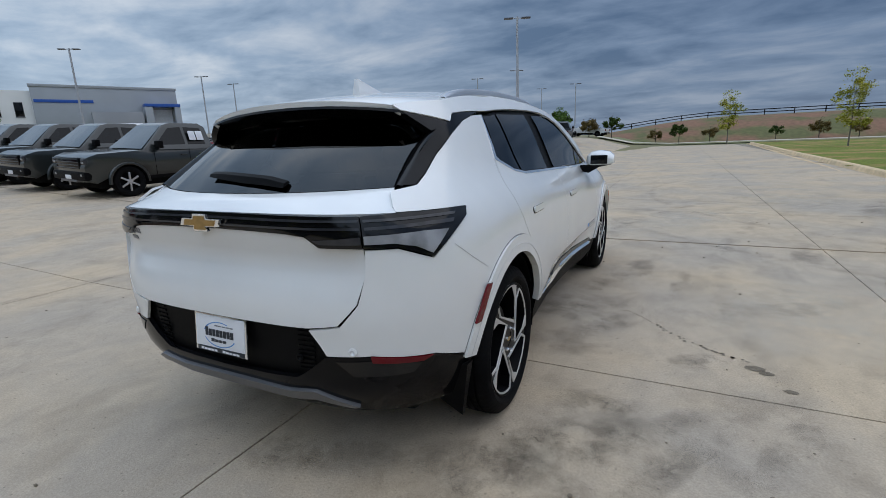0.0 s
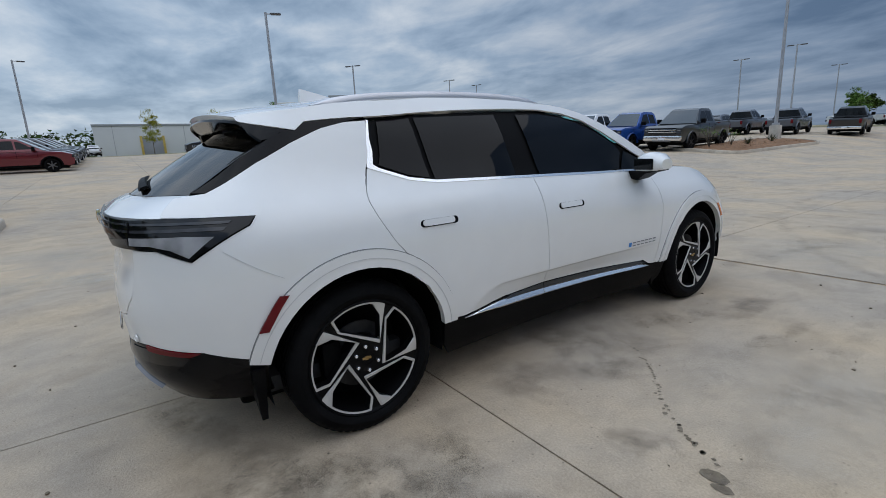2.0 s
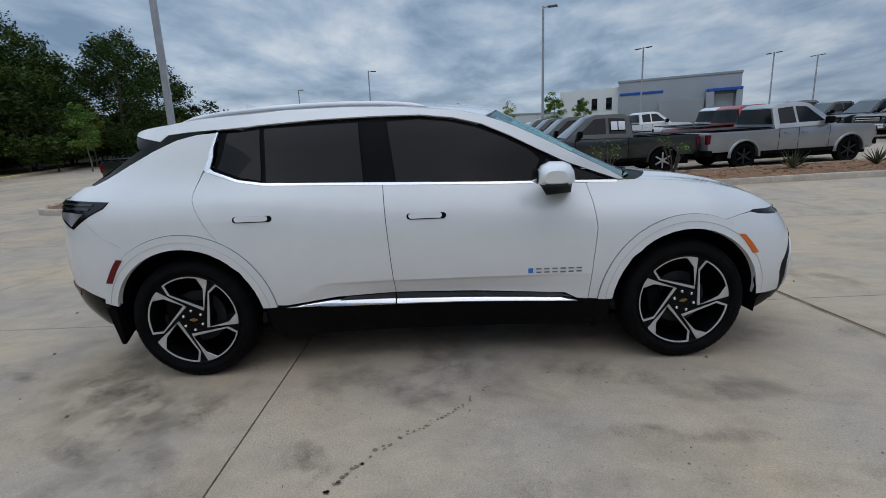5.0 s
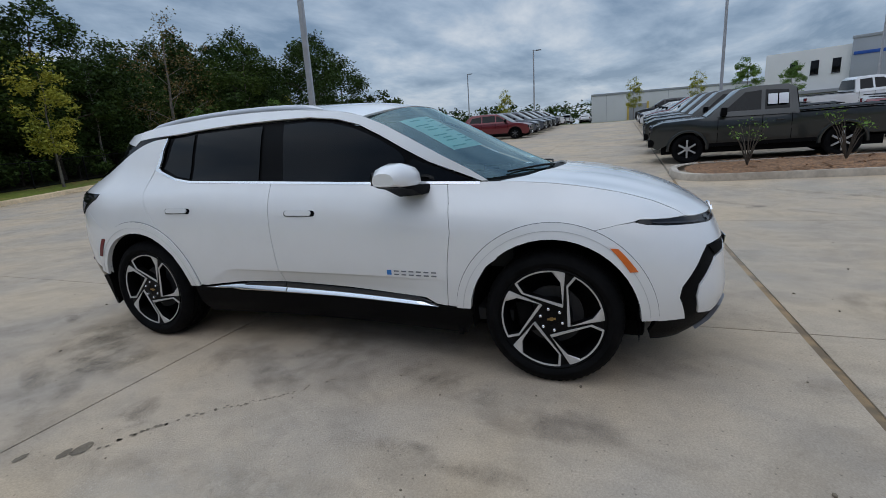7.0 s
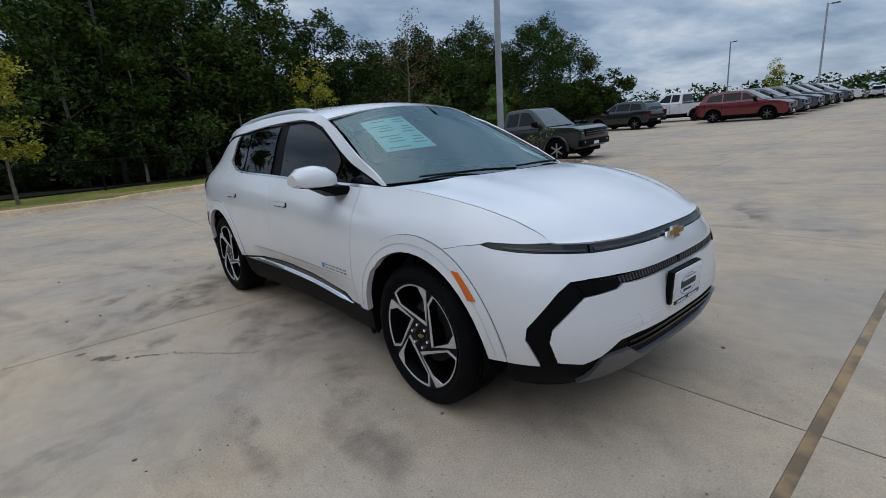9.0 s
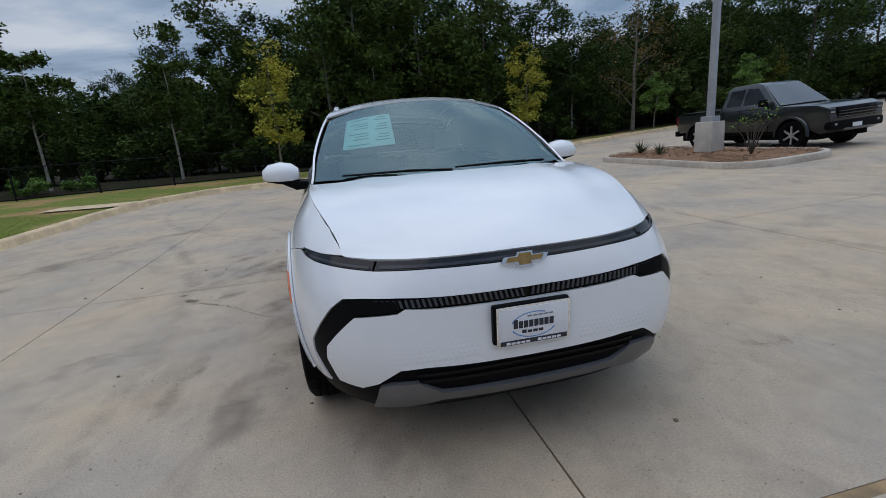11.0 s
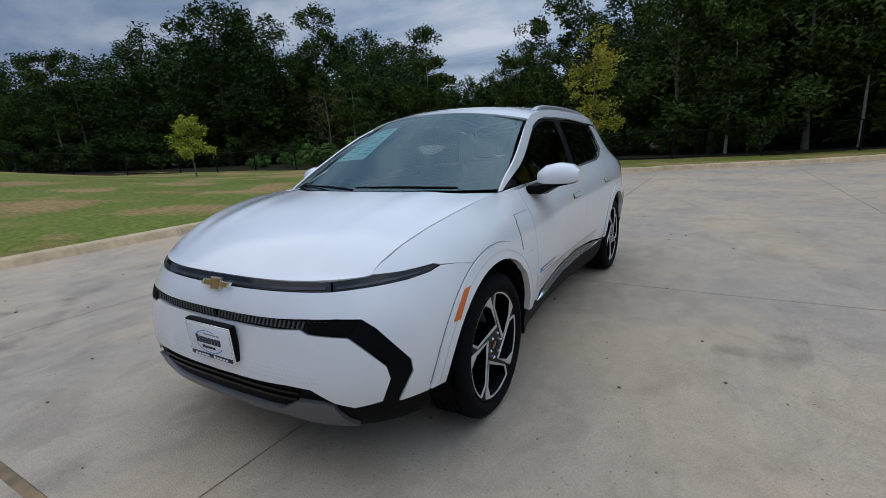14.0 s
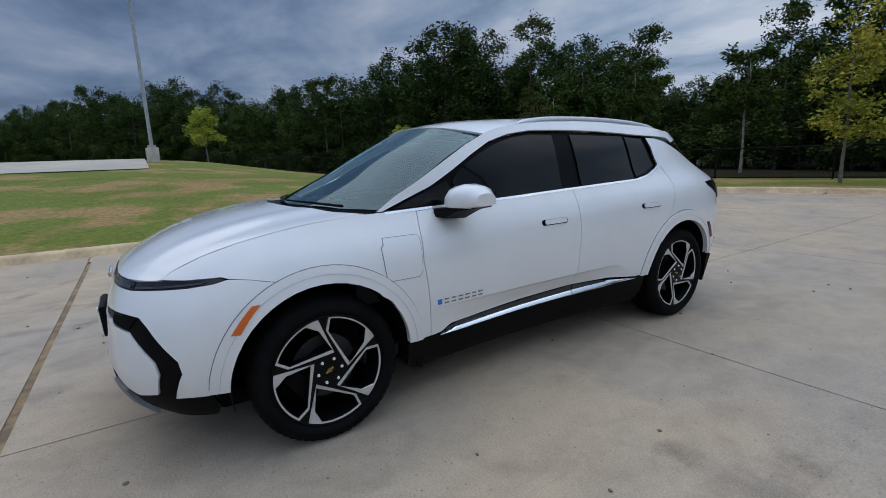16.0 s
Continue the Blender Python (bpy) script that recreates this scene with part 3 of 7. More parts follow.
tagged(part("forest_floor", bm, FLOOR_DARK), "near-black ground under the trees", "ground", kind="structure")
def ip(table, v):
    """Smooth interpolation in a table of (place, value)."""
    n = len(table)
    if v <= table[0][0]:
        return table[0][1]
    if v >= table[-1][0]:
        return table[-1][1]
    k = 0
    while table[k + 1][0] < v:
        k += 1
    (x0, y0), (x1, y1) = table[k], table[k + 1]
    h = x1 - x0
    d = (y1 - y0) / h
    a = ((y0 - table[k - 1][1]) / (x0 - table[k - 1][0]) + d) / 2 if k else d
    b = ((table[k + 2][1] - y1) / (table[k + 2][0] - x1) + d) / 2 if k + 2 < n else d
    s = (v - x0) / h
    return (y0 * (1 + 2 * s) * (1 - s) ** 2 + y1 * s * s * (3 - 2 * s)
            + h * (a * s * (1 - s) ** 2 + b * s * s * (s - 1)))


# half width of the body by height (front, middle, rear), and its nose and tail
HALF_F = ((0.16, 0.80), (0.25, 0.875), (0.33, 0.900), (0.4, 0.918), (0.5, 0.936), (0.6, 0.945), (0.7, 0.948), (0.8, 0.943),
          (0.88, 0.930), (0.95, 0.902), (1.0, 0.868), (1.05, 0.832), (1.1, 0.803), (1.15, 0.790), (1.25, 0.775), (1.35, 0.745),
          (1.47, 0.690), (1.56, 0.632))
HALF_M = ((0.16, 0.80), (0.25, 0.865), (0.33, 0.885), (0.40, 0.905), (0.5, 0.918), (0.58, 0.926), (0.62, 0.931), (0.7, 0.935),
          (0.8, 0.936), (0.9, 0.928), (0.98, 0.910), (1.05, 0.880), (1.1, 0.850), (1.15, 0.822), (1.25, 0.784),
          (1.35, 0.746), (1.47, 0.690), (1.56, 0.632), (1.62, 0.58))
HALF_R = ((0.16, 0.80), (0.25, 0.87), (0.4, 0.915), (0.5, 0.935), (0.6, 0.945), (0.7, 0.950), (0.8, 0.950), (0.9, 0.945),
          (1.0, 0.928), (1.07, 0.902), (1.12, 0.868), (1.18, 0.828), (1.25, 0.792), (1.35, 0.752), (1.47, 0.695),
          (1.56, 0.635), (1.62, 0.58))
NOSE = ((0.16, 2.17), (0.25, 2.27), (0.32, 2.335), (0.45, 2.372), (0.6, 2.362), (0.75, 2.345), (0.83, 2.312),
        (0.88, 2.28), (0.95, 2.2), (1.05, 2.05), (1.15, 1.85), (1.5, 1.5))
TAIL = ((0.16, 2.10), (0.25, 2.21), (0.35, 2.31), (0.45, 2.37), (0.55, 2.385), (0.65, 2.388), (0.72, 2.395),
        (0.85, 2.385), (0.95, 2.378), (1.05, 2.385), (1.12, 2.37), (1.2, 2.26), (1.35, 2.1), (1.5, 1.95))
FRONT_C, REAR_C, ARC = 1.15, -1.15, 1.9
POWER_F = ((0.2, 3.6), (0.6, 3.9), (0.9, 3.1), (1.1, 3.0))
POWER_R = ((0.2, 3.9), (0.6, 4.4), (1.1, 4.3), (1.3, 3.6))


def blend(a, b, v):
    s = min(1.0, max(0.0, (v - a) / (b - a)))
    return s * s * (3 - 2 * s)


def undercut(y, z):
    """The hollow along the foot of the doors, under a crease that dies away before the rear wheel."""
    crease = 0.425 + 0.145 * blend(-0.98, -0.62, y)
    deep = max(0.0, crease - z)
    return min(0.046, min(0.014, 1.1 * deep) + 0.42 * max(0.0, deep - 0.013)) * blend(1.02, 0.92, y) * blend(-1.0, -0.85, y)


def half_width(y, z):
    m = ip(HALF_M, z) - undercut(y, z)
    if y > 0:
        return m + (ip(HALF_F, z) - m) * blend(0.1, FRONT_C, y)
    return m + (ip(HALF_R, z) - m) * blend(-0.1, REAR_C, y)


def skin(u, z):
    """The right flank: u runs along y, then round the corners to the middle of nose and tail (metres)."""
    w = half_width(u, z)
    if REAR_C <= u <= FRONT_C:
        return (w, u, z)
    front = u > FRONT_C
    a = min(1.0, (u - FRONT_C if front else REAR_C - u) / ARC) * math.pi / 2
    e = 2 / ip(POWER_F if front else POWER_R, z)
    reach = ip(NOSE, z) - FRONT_C if front else ip(TAIL, z) + REAR_C
    d = reach * math.sin(a) ** e
    return (w * max(0.0, math.cos(a)) ** e, FRONT_C + d if front else REAR_C - d, z)


def along(y, z):
    """The u at which the flank stands at y."""
    if REAR_C <= y <= FRONT_C:
        return y
    front = y > FRONT_C
    d = (y - FRONT_C) / (ip(NOSE, z) - FRONT_C) if front else (REAR_C - y) / (ip(TAIL, z) + REAR_C)
    e = 2 / ip(POWER_F if front else POWER_R, z)
    a = math.asin(min(1.0, d ** (1 / e))) / (math.pi / 2) * ARC
    return FRONT_C + a if front else REAR_C - a


def Y(y, z):
    return (along(y, z), z)


NOSE_U, TAIL_U = FRONT_C + ARC, REAR_C - ARC


def front_skin(s, z):
    """The nose, both sides: s is 0 in the middle and falls towards the car's right."""
    x, y, z = skin(NOSE_U - abs(s), z)
    return (x if s < 0 else -x, y, z)


def rear_skin(s, z):
    x, y, z = skin(TAIL_U + abs(s), z)
    return (x if s > 0 else -x, y, z)


def arc(cy, cz, r, a0, a1, n=16):
    """Points (u, z) of a wheel arch, angles in degrees from straight ahead."""
    return [Y(cy + r * math.cos(math.radians(a0 + (a1 - a0) * k / n)), cz + r * math.sin(math.radians(a0 + (a1 - a0) * k / n))) for k in range(n + 1)]


def both(outline):
    """A half outline from the middle out (s >= 0 first and last at 0), closed over the middle."""
    return outline + [(-s, z) for s, z in reversed(outline) if s > 1e-6]


AXLE, HUB_Z = 1.477, 0.368
R_IN, R_OUT = 0.442, 0.516

car = thing("electric_suv", "white electric crossover SUV with black trim and tinted windows", "car")


def flank(name, outline, mat, label="", lift=0.0, thick=0.012, step=0.06, parent=None, rows=()):
    made = []
    for side in (False, True):
        made.append(part(name, panel_mesh(outline, skin, step, thick, lift, side, rows), mat, (parent[len(made)] if parent else car), label))
    return made


G = 0.002
# dark inner shell behind the shut lines
core = ([Y(-2.20, 0.30), Y(-1.95, 0.30)] + arc(-AXLE, HUB_Z, R_OUT, 188, -5) + [Y(-0.95, 0.26), Y(0.95, 0.26)] + arc(AXLE, HUB_Z, R_OUT, 185, -8)
        + [Y(1.98, 0.26), (NOSE_U - 0.3, 0.30), (NOSE_U, 0.30), (NOSE_U, 0.83), Y(2.05, 0.85), Y(1.7, 0.93), Y(1.1, 1.07), Y(0.0, 1.10), Y(-1.2, 1.13), Y(-1.9, 1.12),
           (TAIL_U + 0.6, 1.1), (TAIL_U, 1.1), (TAIL_U, 0.30)])
flank("inner_shell", core, BLACK_MATT, "dark inner body shell", lift=-0.055, thick=0.004, step=0.09)
box("underbody", -0.66, 0.66, -2.0, 1.95, 0.20, 0.30, BLACK_MATT, car, 0.03, "dark underbody")
for cy in (-AXLE, AXLE):
    for side in (1, -1):
        bm = bmesh.new()
        loops = [[(side * x, cy + r * math.cos(a), HUB_Z + r * math.sin(a)) for a in (math.radians(-12 + 204 * k / 20) for k in range(21))]
                 for x, r in ((0.90, R_IN), (0.58, R_IN), (0.58, 0.05))]
        add_loops(bm, loops, closed=False)
        part("wheel_liner", bm, BLACK_MATT, car, "black wheel-arch liner")

# doors
FOLD = (0.572, 0.569, 0.563, 0.556)
front_door = ([(-0.297 + G, 1.126), (-0.270 + G, 0.728), (-0.252 + G, 0.484), (0.22, 0.472), (0.76, 0.449), (0.83, 0.412), (0.897 - G, 0.406),
               (0.918 - G, 0.67), (0.938 - G, 0.84), (0.920 - G, 0.99), (0.900 - G, 1.088), (0.3, 1.108)])
doors = flank("front_door", front_door, WHITE, step=0.024, rows=FOLD)
ring = arc(-AXLE, HUB_Z, R_OUT + G, 8.5, 62, 10)
rear_door = ([(-0.297 - G, 1.126), (-0.9, 1.148), Y(-1.14, 1.172), Y(-1.29, 1.24), Y(-1.345, 1.238), Y(-1.388 + G, 1.118), Y(-1.388 + G, 1.086),
              Y(-1.33 + G, 0.958), Y(-1.26 + G, 0.86)] + ring[::-1] + [(-0.90, 0.441), (-0.60, 0.476), (-0.56, 0.476), (-0.252 - G, 0.484), (-0.270 - G, 0.728)])
rear_doors = flank("rear_door", rear_door, WHITE, step=0.024, rows=FOLD)
# front wings, running up to the bonnet
fender = ([(0.897 + G, 0.408)] + [(0.918 + G, 0.67), (0.938 + G, 0.84), (0.920 + G, 0.99), (0.900 + G, 1.088), (1.0, 1.098), Y(1.2, 1.097), Y(1.45, 1.080), Y(1.63, 1.055), Y(1.80, 1.019),
           Y(1.95, 0.972), Y(2.06, 0.922), Y(2.115, 0.889), (2.06, 0.888), (1.83, 0.894), (1.775, 0.885), (1.65, 0.8735), (1.50, 0.850)]
          + arc(AXLE, HUB_Z, R_OUT + G, 63, 176, 18))
wings = flank("front_wing", fender, WHITE, step=0.035)
# rear quarters
ring2 = arc(-AXLE, HUB_Z, R_OUT + G, 165, 63, 16)
quarter = ([Y(-1.260 - G, 0.86), Y(-1.330 - G, 0.958), Y(-1.388 - G, 1.086), Y(-1.388 - G, 1.118), Y(-1.352, 1.24), Y(-1.315, 1.34), Y(-1.288, 1.462),
            Y(-1.40, 1.455), Y(-1.52, 1.428), Y(-1.66, 1.370), Y(-1.82, 1.290), Y(-1.95, 1.218), Y(-2.03, 1.182), (-2.138, 1.170), (-2.10, 1.104), (-1.9, 1.099), (-1.62, 1.092),
            (-1.545, 1.089), (-1.575, 1.053), (-1.927, 0.934), (-2.18, 0.983), (-2.414, 0.986), (-2.446, 0.893), (-2.50, 0.797), (-2.622, 0.716), (-2.798, 0.696), (-2.712, 0.600),
            (-2.42, 0.605), (-1.945, 0.572), (-1.60, 0.496)] + ring2)
quarters = flank("rear_quarter", quarter, WHITE, step=0.05)
flank("bumper_seam", [(-1.735, 0.964), (-1.455, 0.830), (-1.4540, 0.8318), (-1.7340, 0.9658)], SEAM_CREASE, "fine shut line of the rear bumper", lift=0.0015, thick=0.003)
# wheel-arch mouldings, standing a little proud
arch_rear = arc(-AXLE, HUB_Z, R_OUT + 0.007, 7.5, 166, 30) + arc(-AXLE, HUB_Z, R_IN, 166, 8.5, 22)
arch_front = arc(AXLE, HUB_Z, R_OUT + 0.007, 176, 2, 30) + arc(AXLE, HUB_Z, R_IN, 2, 175, 22)
flank("arch_moulding", arch_rear, WHITE, "white wheel-arch moulding", lift=0.011, thick=0.035, step=0.05)
flank("arch_moulding", arch_front, WHITE, "white wheel-arch moulding", lift=0.011, thick=0.035, step=0.05)
for cy, a0, a1 in ((-AXLE, 8, 165), (AXLE, 176, 4)):
    flank("arch_line", arc(cy, HUB_Z, R_OUT + 0.0075, a0, a1, 36) + arc(cy, HUB_Z, R_OUT + 0.0115, a1, a0, 36), SEAM, "fine seam round the arch moulding", lift=0.0016, thick=0.003, step=0.08)
    # flat grey strip: the ridge's shade is put into the colour
    flank("arch_line", arc(cy, HUB_Z, R_OUT - 0.034, a0, a1, 36) + arc(cy, HUB_Z, R_OUT - 0.031, a1, a0, 36), SEAM_CREASE, "faint grey strip painting the ridge shade on the arch moulding", lift=0.0125, thick=0.003, step=0.08)
# sills, dark strips and bright strips
flank("sill", [(-1.03, 0.432), (-0.90, 0.430), (0.83, 0.398), (1.04, 0.395), (1.03, 0.30), (0.98, 0.215), (-0.97, 0.215), (-1.02, 0.30)], BLACK_TRIM, "black sill cladding", lift=-0.006, thick=0.05)


def ledge(name, y0, y1, top, foot, lean, mat, label, taper=0.0):
    """A strip along the doors that leans outward towards its foot; top and foot are (z at y0, z at y1)."""
    for k, side in enumerate((1, -1)):
        bm = bmesh.new()
        loops = []
        n = max(4, int((y1 - y0) / 0.05))
        for i in range(n + 1):
            t = i / n
            y = y0 + (y1 - y0) * t
            zt, zf = top[0] + (top[1] - top[0]) * t, foot[0] + (foot[1] - foot[0]) * t
            grow = min(1.0, t / taper) if taper > 0 else min(1.0, (1 - t) / -taper) if taper < 0 else 1.0
            zt = zf + (zt - zf) * max(0.06, grow)
            wt, wf = half_width(y, zt), half_width(y, zf) + lean * max(0.2, grow)
            zs = zf + 0.25 * (zt - zf)
            loops.append([(side * (wt + 0.003), y, zt), (side * (wt + 0.006 + 0.55 * (wf - wt)), y, 0.45 * zt + 0.55 * zs), (side * (wf + 0.004), y, zs), (side * (wf - 0.004), y, zf), (side * (min(wt, wf) - 0.03), y, zf), (side * (min(wt, wf) - 0.03), y, zt)])
        add_loops(bm, loops if side > 0 else [ring[::-1] for ring in loops])
        part(name, bm, mat, (doors if y0 > -0.26 else rear_doors)[k], label)


ledge("door_strip", -0.60, -0.258, (0.468, 0.479), (0.448, 0.440), 0.006, DOOR_STRIP, "dark grey door strip", 0.1)
ledge("door_strip", -0.250, 0.80, (0.479, 0.446), (0.440, 0.420), 0.006, DOOR_STRIP, "dark grey door strip", -0.08)
ledge("bright_strip", -0.905, -0.258, (0.468, 0.443), (0.424, 0.408), 0.020, CHROME, "bright chrome door strip", 0.45)
ledge("bright_strip", -0.250, 0.835, (0.441, 0.418), (0.408, 0.394), 0.020, CHROME, "bright chrome door strip", -0.08)
# side windows
dlo = [Y(-1.276, 1.470), (-1.035, 1.496), (-0.693, 1.516), (-0.348, 1.524), (-0.072, 1.522), (0.134, 1.497), (0.302, 1.453), (0.465, 1.377), (0.626, 1.292), (0.786, 1.212), (1.065, 1.104),
       (0.843, 1.106), (0.3, 1.120), (-0.252, 1.138), (-0.987, 1.162), Y(-1.138, 1.186), Y(-1.30, 1.258)]
flank("window_surround", dlo, BLACK_TRIM, "gloss black window surround", lift=-0.022, thick=0.006)


def side_window(name, outline, mat):
    return flank(name, outline, mat, "dark tinted side glass", lift=-0.012, thick=0.004, step=0.07)


side_window("door_glass", [(-0.270, 1.498), (-0.072, 1.503), (0.099, 1.484), (0.267, 1.441), (0.431, 1.372), (0.585, 1.290), (0.634, 1.232), (0.575, 1.122), (-0.219, 1.140)], SIDE_GLASS)
side_window("quarter_glass", [(0.675, 1.242), (1.02, 1.113), (0.606, 1.119)], SIDE_GLASS)
side_window("door_glass", [(-1.005, 1.482), (-0.444, 1.500), (-0.412, 1.150), (-0.980, 1.170)], SIDE_PRIVACY)
side_window("quarter_glass", [Y(-1.225, 1.462), (-1.034, 1.480), (-1.010, 1.180), (-1.128, 1.200), Y(-1.275, 1.256)], SIDE_PRIVACY)
# bright line under the windows and up the rear pillar
belt = [(1.085, 1.099), (0.843, 1.106), (0.3, 1.119), (-0.252, 1.137), (-0.987, 1.161), Y(-1.138, 1.184), Y(-1.295, 1.252)]
lower_belt = [(y, z - 0.014) for y, z in belt]
flank("window_bright_line", belt[:6] + [Y(-1.31, 1.256), Y(-1.295, 1.38), Y(-1.274, 1.462), Y(-1.284, 1.466), Y(-1.318, 1.35), Y(-1.345, 1.246)] + lower_belt[:6][::-1], CHROME, "bright window line",
      lift=0.002, thick=0.012, step=0.08)
# roof side rails and the windscreen pillars
ROOF_EDGE = ((-1.84, 1.497), (-1.6, 1.520), (-1.26, 1.560), (-0.9, 1.584), (-0.55, 1.590), (-0.2, 1.579), (0.137, 1.547), (0.31, 1.508), (0.484, 1.440), (0.658, 1.354), (0.834, 1.262),
             (1.012, 1.172), (1.13, 1.104))
dlo_top = [(1.095, 1.103)] + [(y, z + 0.004) for y, z in dlo[10:0:-1][1:]] + [(-1.035, 1.500)]
flank("roof_side", dlo_top + [Y(-1.284, 1.482), Y(-1.45, 1.474), Y(-1.60, 1.460)] + [Y(y, z) for y, z in ROOF_EDGE], WHITE, lift=0.0, step=0.07)
flank("pillar_trim", [Y(-1.288, 1.480), Y(-1.45, 1.472), Y(-1.60, 1.457), Y(-1.69, 1.425), Y(-1.80, 1.36), Y(-1.95, 1.27), Y(-2.08, 1.188), Y(-2.03, 1.186), Y(-1.95, 1.222), Y(-1.82, 1.294), Y(-1.66, 1.374),
                      Y(-1.52, 1.432), Y(-1.40, 1.459)], BLACK_GLOSS, "gloss black rear pillar trim", lift=-0.003)


# ---- top surfaces ----
def half_at(y, z):
    return skin(along(y, z), z)[0]


def crown(yc, zc, ye, ze, p=2.3, inset=1.0):
    xe = half_at(ye, ze) * inset
    return lambda v: (v * xe, yc + (ye - yc) * abs(v) ** p, zc + (ze - zc) * abs(v) ** p)


def loft(name, curves, mat, label="", n=24, fill=4, lift=0.0, thick=0.012, v0=-1.0, v1=1.0, parent=None):
    """A sheet through curves that run across the car."""
    rows = []
    m = len(curves)
    pts = [[Vector(c(v0 + (v1 - v0) * k / n)) for k in range(n + 1)] for c in curves]
    for i in range(m - 1):
        for f in range(fill + (i == m - 2)):
            t = f / fill
            row = []
            for k in range(n + 1):
                p0, p1, p2, p3 = pts[max(i - 1, 0)][k], pts[i][k], pts[i + 1][k], pts[min(i + 2, m - 1)][k]
                row.append(0.5 * (2 * p1 + (p2 - p0) * t + (2 * p0 - 5 * p1 + 4 * p2 - p3) * t * t + (3 * p1 - p0 - 3 * p2 + p3) * t ** 3))
            rows.append(row)
    bm = bmesh.new()
    grid = add_sheet(bm, rows)
    bmesh.ops.recalc_face_normals(bm, faces=bm.faces)
    if sum(f.normal.z for f in bm.faces) < 0:
        bmesh.ops.reverse_faces(bm, faces=bm.faces)
    bm.normal_update()
    normals = {v: v.normal.copy() for v in bm.verts}
    for v in bm.verts:
        v.co += normals[v] * lift
    inner = {}
    for ed in [ed for ed in bm.edges if ed.is_boundary]:
        f = ed.link_faces[0]
        for v in ed.verts:
            if v not in inner:
                inner[v] = bm.verts.new(v.co - normals[v] * thick)
        l = next(l for l in f.loops if l.edge == ed)
        a, b = l.vert, l.link_loop_next.vert
        bm.faces.new((b, a, inner[a], inner[b]))
    return part(name, bm, mat, parent or car, label)


def nose_edge(z0, z1, u_end):
    return lambda v: front_skin(-v * (NOSE_U - u_end), z0 + (z1 - z0) * abs(v) ** 2)


def pressed(curve, deep):
    """A soft raised line on each side of the bonnet."""
    def at(v):
        x, y, z = curve(v)
        return (x, y, z + deep * math.exp(-((abs(v) - 0.60) / 0.10) ** 2) - deep * 0.6 * math.exp(-((abs(v) - 0.80) / 0.10) ** 2))
    return at


hood_rows = [crown(1.46, 1.128, 1.20, 1.099), crown(1.62, 1.108, 1.45, 1.082), crown(1.80, 1.076, 1.63, 1.057), crown(1.97, 1.030, 1.80, 1.021), crown(2.10, 0.981, 1.95, 0.974),
             crown(2.20, 0.930, 2.06, 0.924, 2.5), crown(2.258, 0.894, 2.108, 0.892, 2.7), nose_edge(0.872, 0.884, 2.285)]
loft("bonnet", [pressed(c, d) for c, d in zip(hood_rows, (0.005, 0.006, 0.006, 0.005, 0.004, 0.002, 0.001, 0.0))], WHITE, "smooth white bonnet with two soft pressings", n=48, lift=0.001)
loft("cowl_panel", [crown(1.36, 1.112, 1.10, 1.098), crown(1.47, 1.118, 1.21, 1.092)], BLACK_TRIM, "black cowl panel under the windscreen", lift=-0.004)
screen = [crown(1.37, 1.122, 1.10, 1.112, 2.3, 0.985), crown(1.04, 1.272, 0.86, 1.240, 2.3, 0.965), crown(0.75, 1.430, 0.60, 1.380, 2.3, 0.95), crown(0.47, 1.572, 0.335, 1.496, 2.4, 0.95)]
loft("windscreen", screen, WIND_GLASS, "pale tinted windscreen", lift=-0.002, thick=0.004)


def screen_at(t, v):
    """A point of the windscreen: t from its foot to its head."""
    k = min(2, int(t * 3))
    a, b = Vector(screen[k](v)), Vector(screen[k + 1](v))
    return a.lerp(b, t * 3 - k)


# black printed border of the windscreen
bm = bmesh.new()
for t0, t1, v0, v1 in ((0.0, 0.085, -1, 1), (0.955, 1.0, -1, 1), (0.085, 0.955, -1, -0.95), (0.085, 0.955, 0.95, 1)):
    add_sheet(bm, [[screen_at(t0 + (t1 - t0) * i / 6, v0 + (v1 - v0) * k / 16) - Vector((0, 0.002, 0.005)) for k in range(17)] for i in range(7)])
part("screen_border", bm, BLACK_TRIM, car, "black printed windscreen border")
bm = bmesh.new()
add_sheet(bm, [[screen_at(0.86 + 0.10 * i / 3, -0.13 + 0.26 * k / 6) - Vector((0, 0.004, 0.008)) for k in range(7)] for i in range(4)])
part("sensor_patch", bm, BLACK_TRIM, car, "grey sensor patch behind the windscreen")
roof_rows = [crown(0.465, 1.576, 0.325, 1.504), crown(0.2, 1.620, 0.137, 1.547), crown(-0.2, 1.640, -0.2, 1.579), crown(-0.55, 1.645, -0.55, 1.590), crown(-0.9, 1.640, -0.9, 1.584),
             crown(-1.27, 1.617, -1.26, 1.560), crown(-1.6, 1.580, -1.58, 1.521)]
loft("roof", roof_rows, WHITE, "white roof", n=28)
loft("spoiler", [crown(-1.605, 1.579, -1.585, 1.520), crown(-1.78, 1.556, -1.72, 1.508), crown(-1.93, 1.530, -1.845, 1.492)], WHITE, "white roof spoiler", n=28, thick=0.022)
loft("spoiler_underside", [crown(-1.925, 1.508, -1.842, 1.472, 2.3, 0.995), crown(-1.84, 1.470, -1.77, 1.437, 2.3, 0.99), crown(-1.785, 1.447, -1.69, 1.412, 2.3, 0.98)], BLACK_GLOSS, "black underside of the spoiler", lift=0.0)
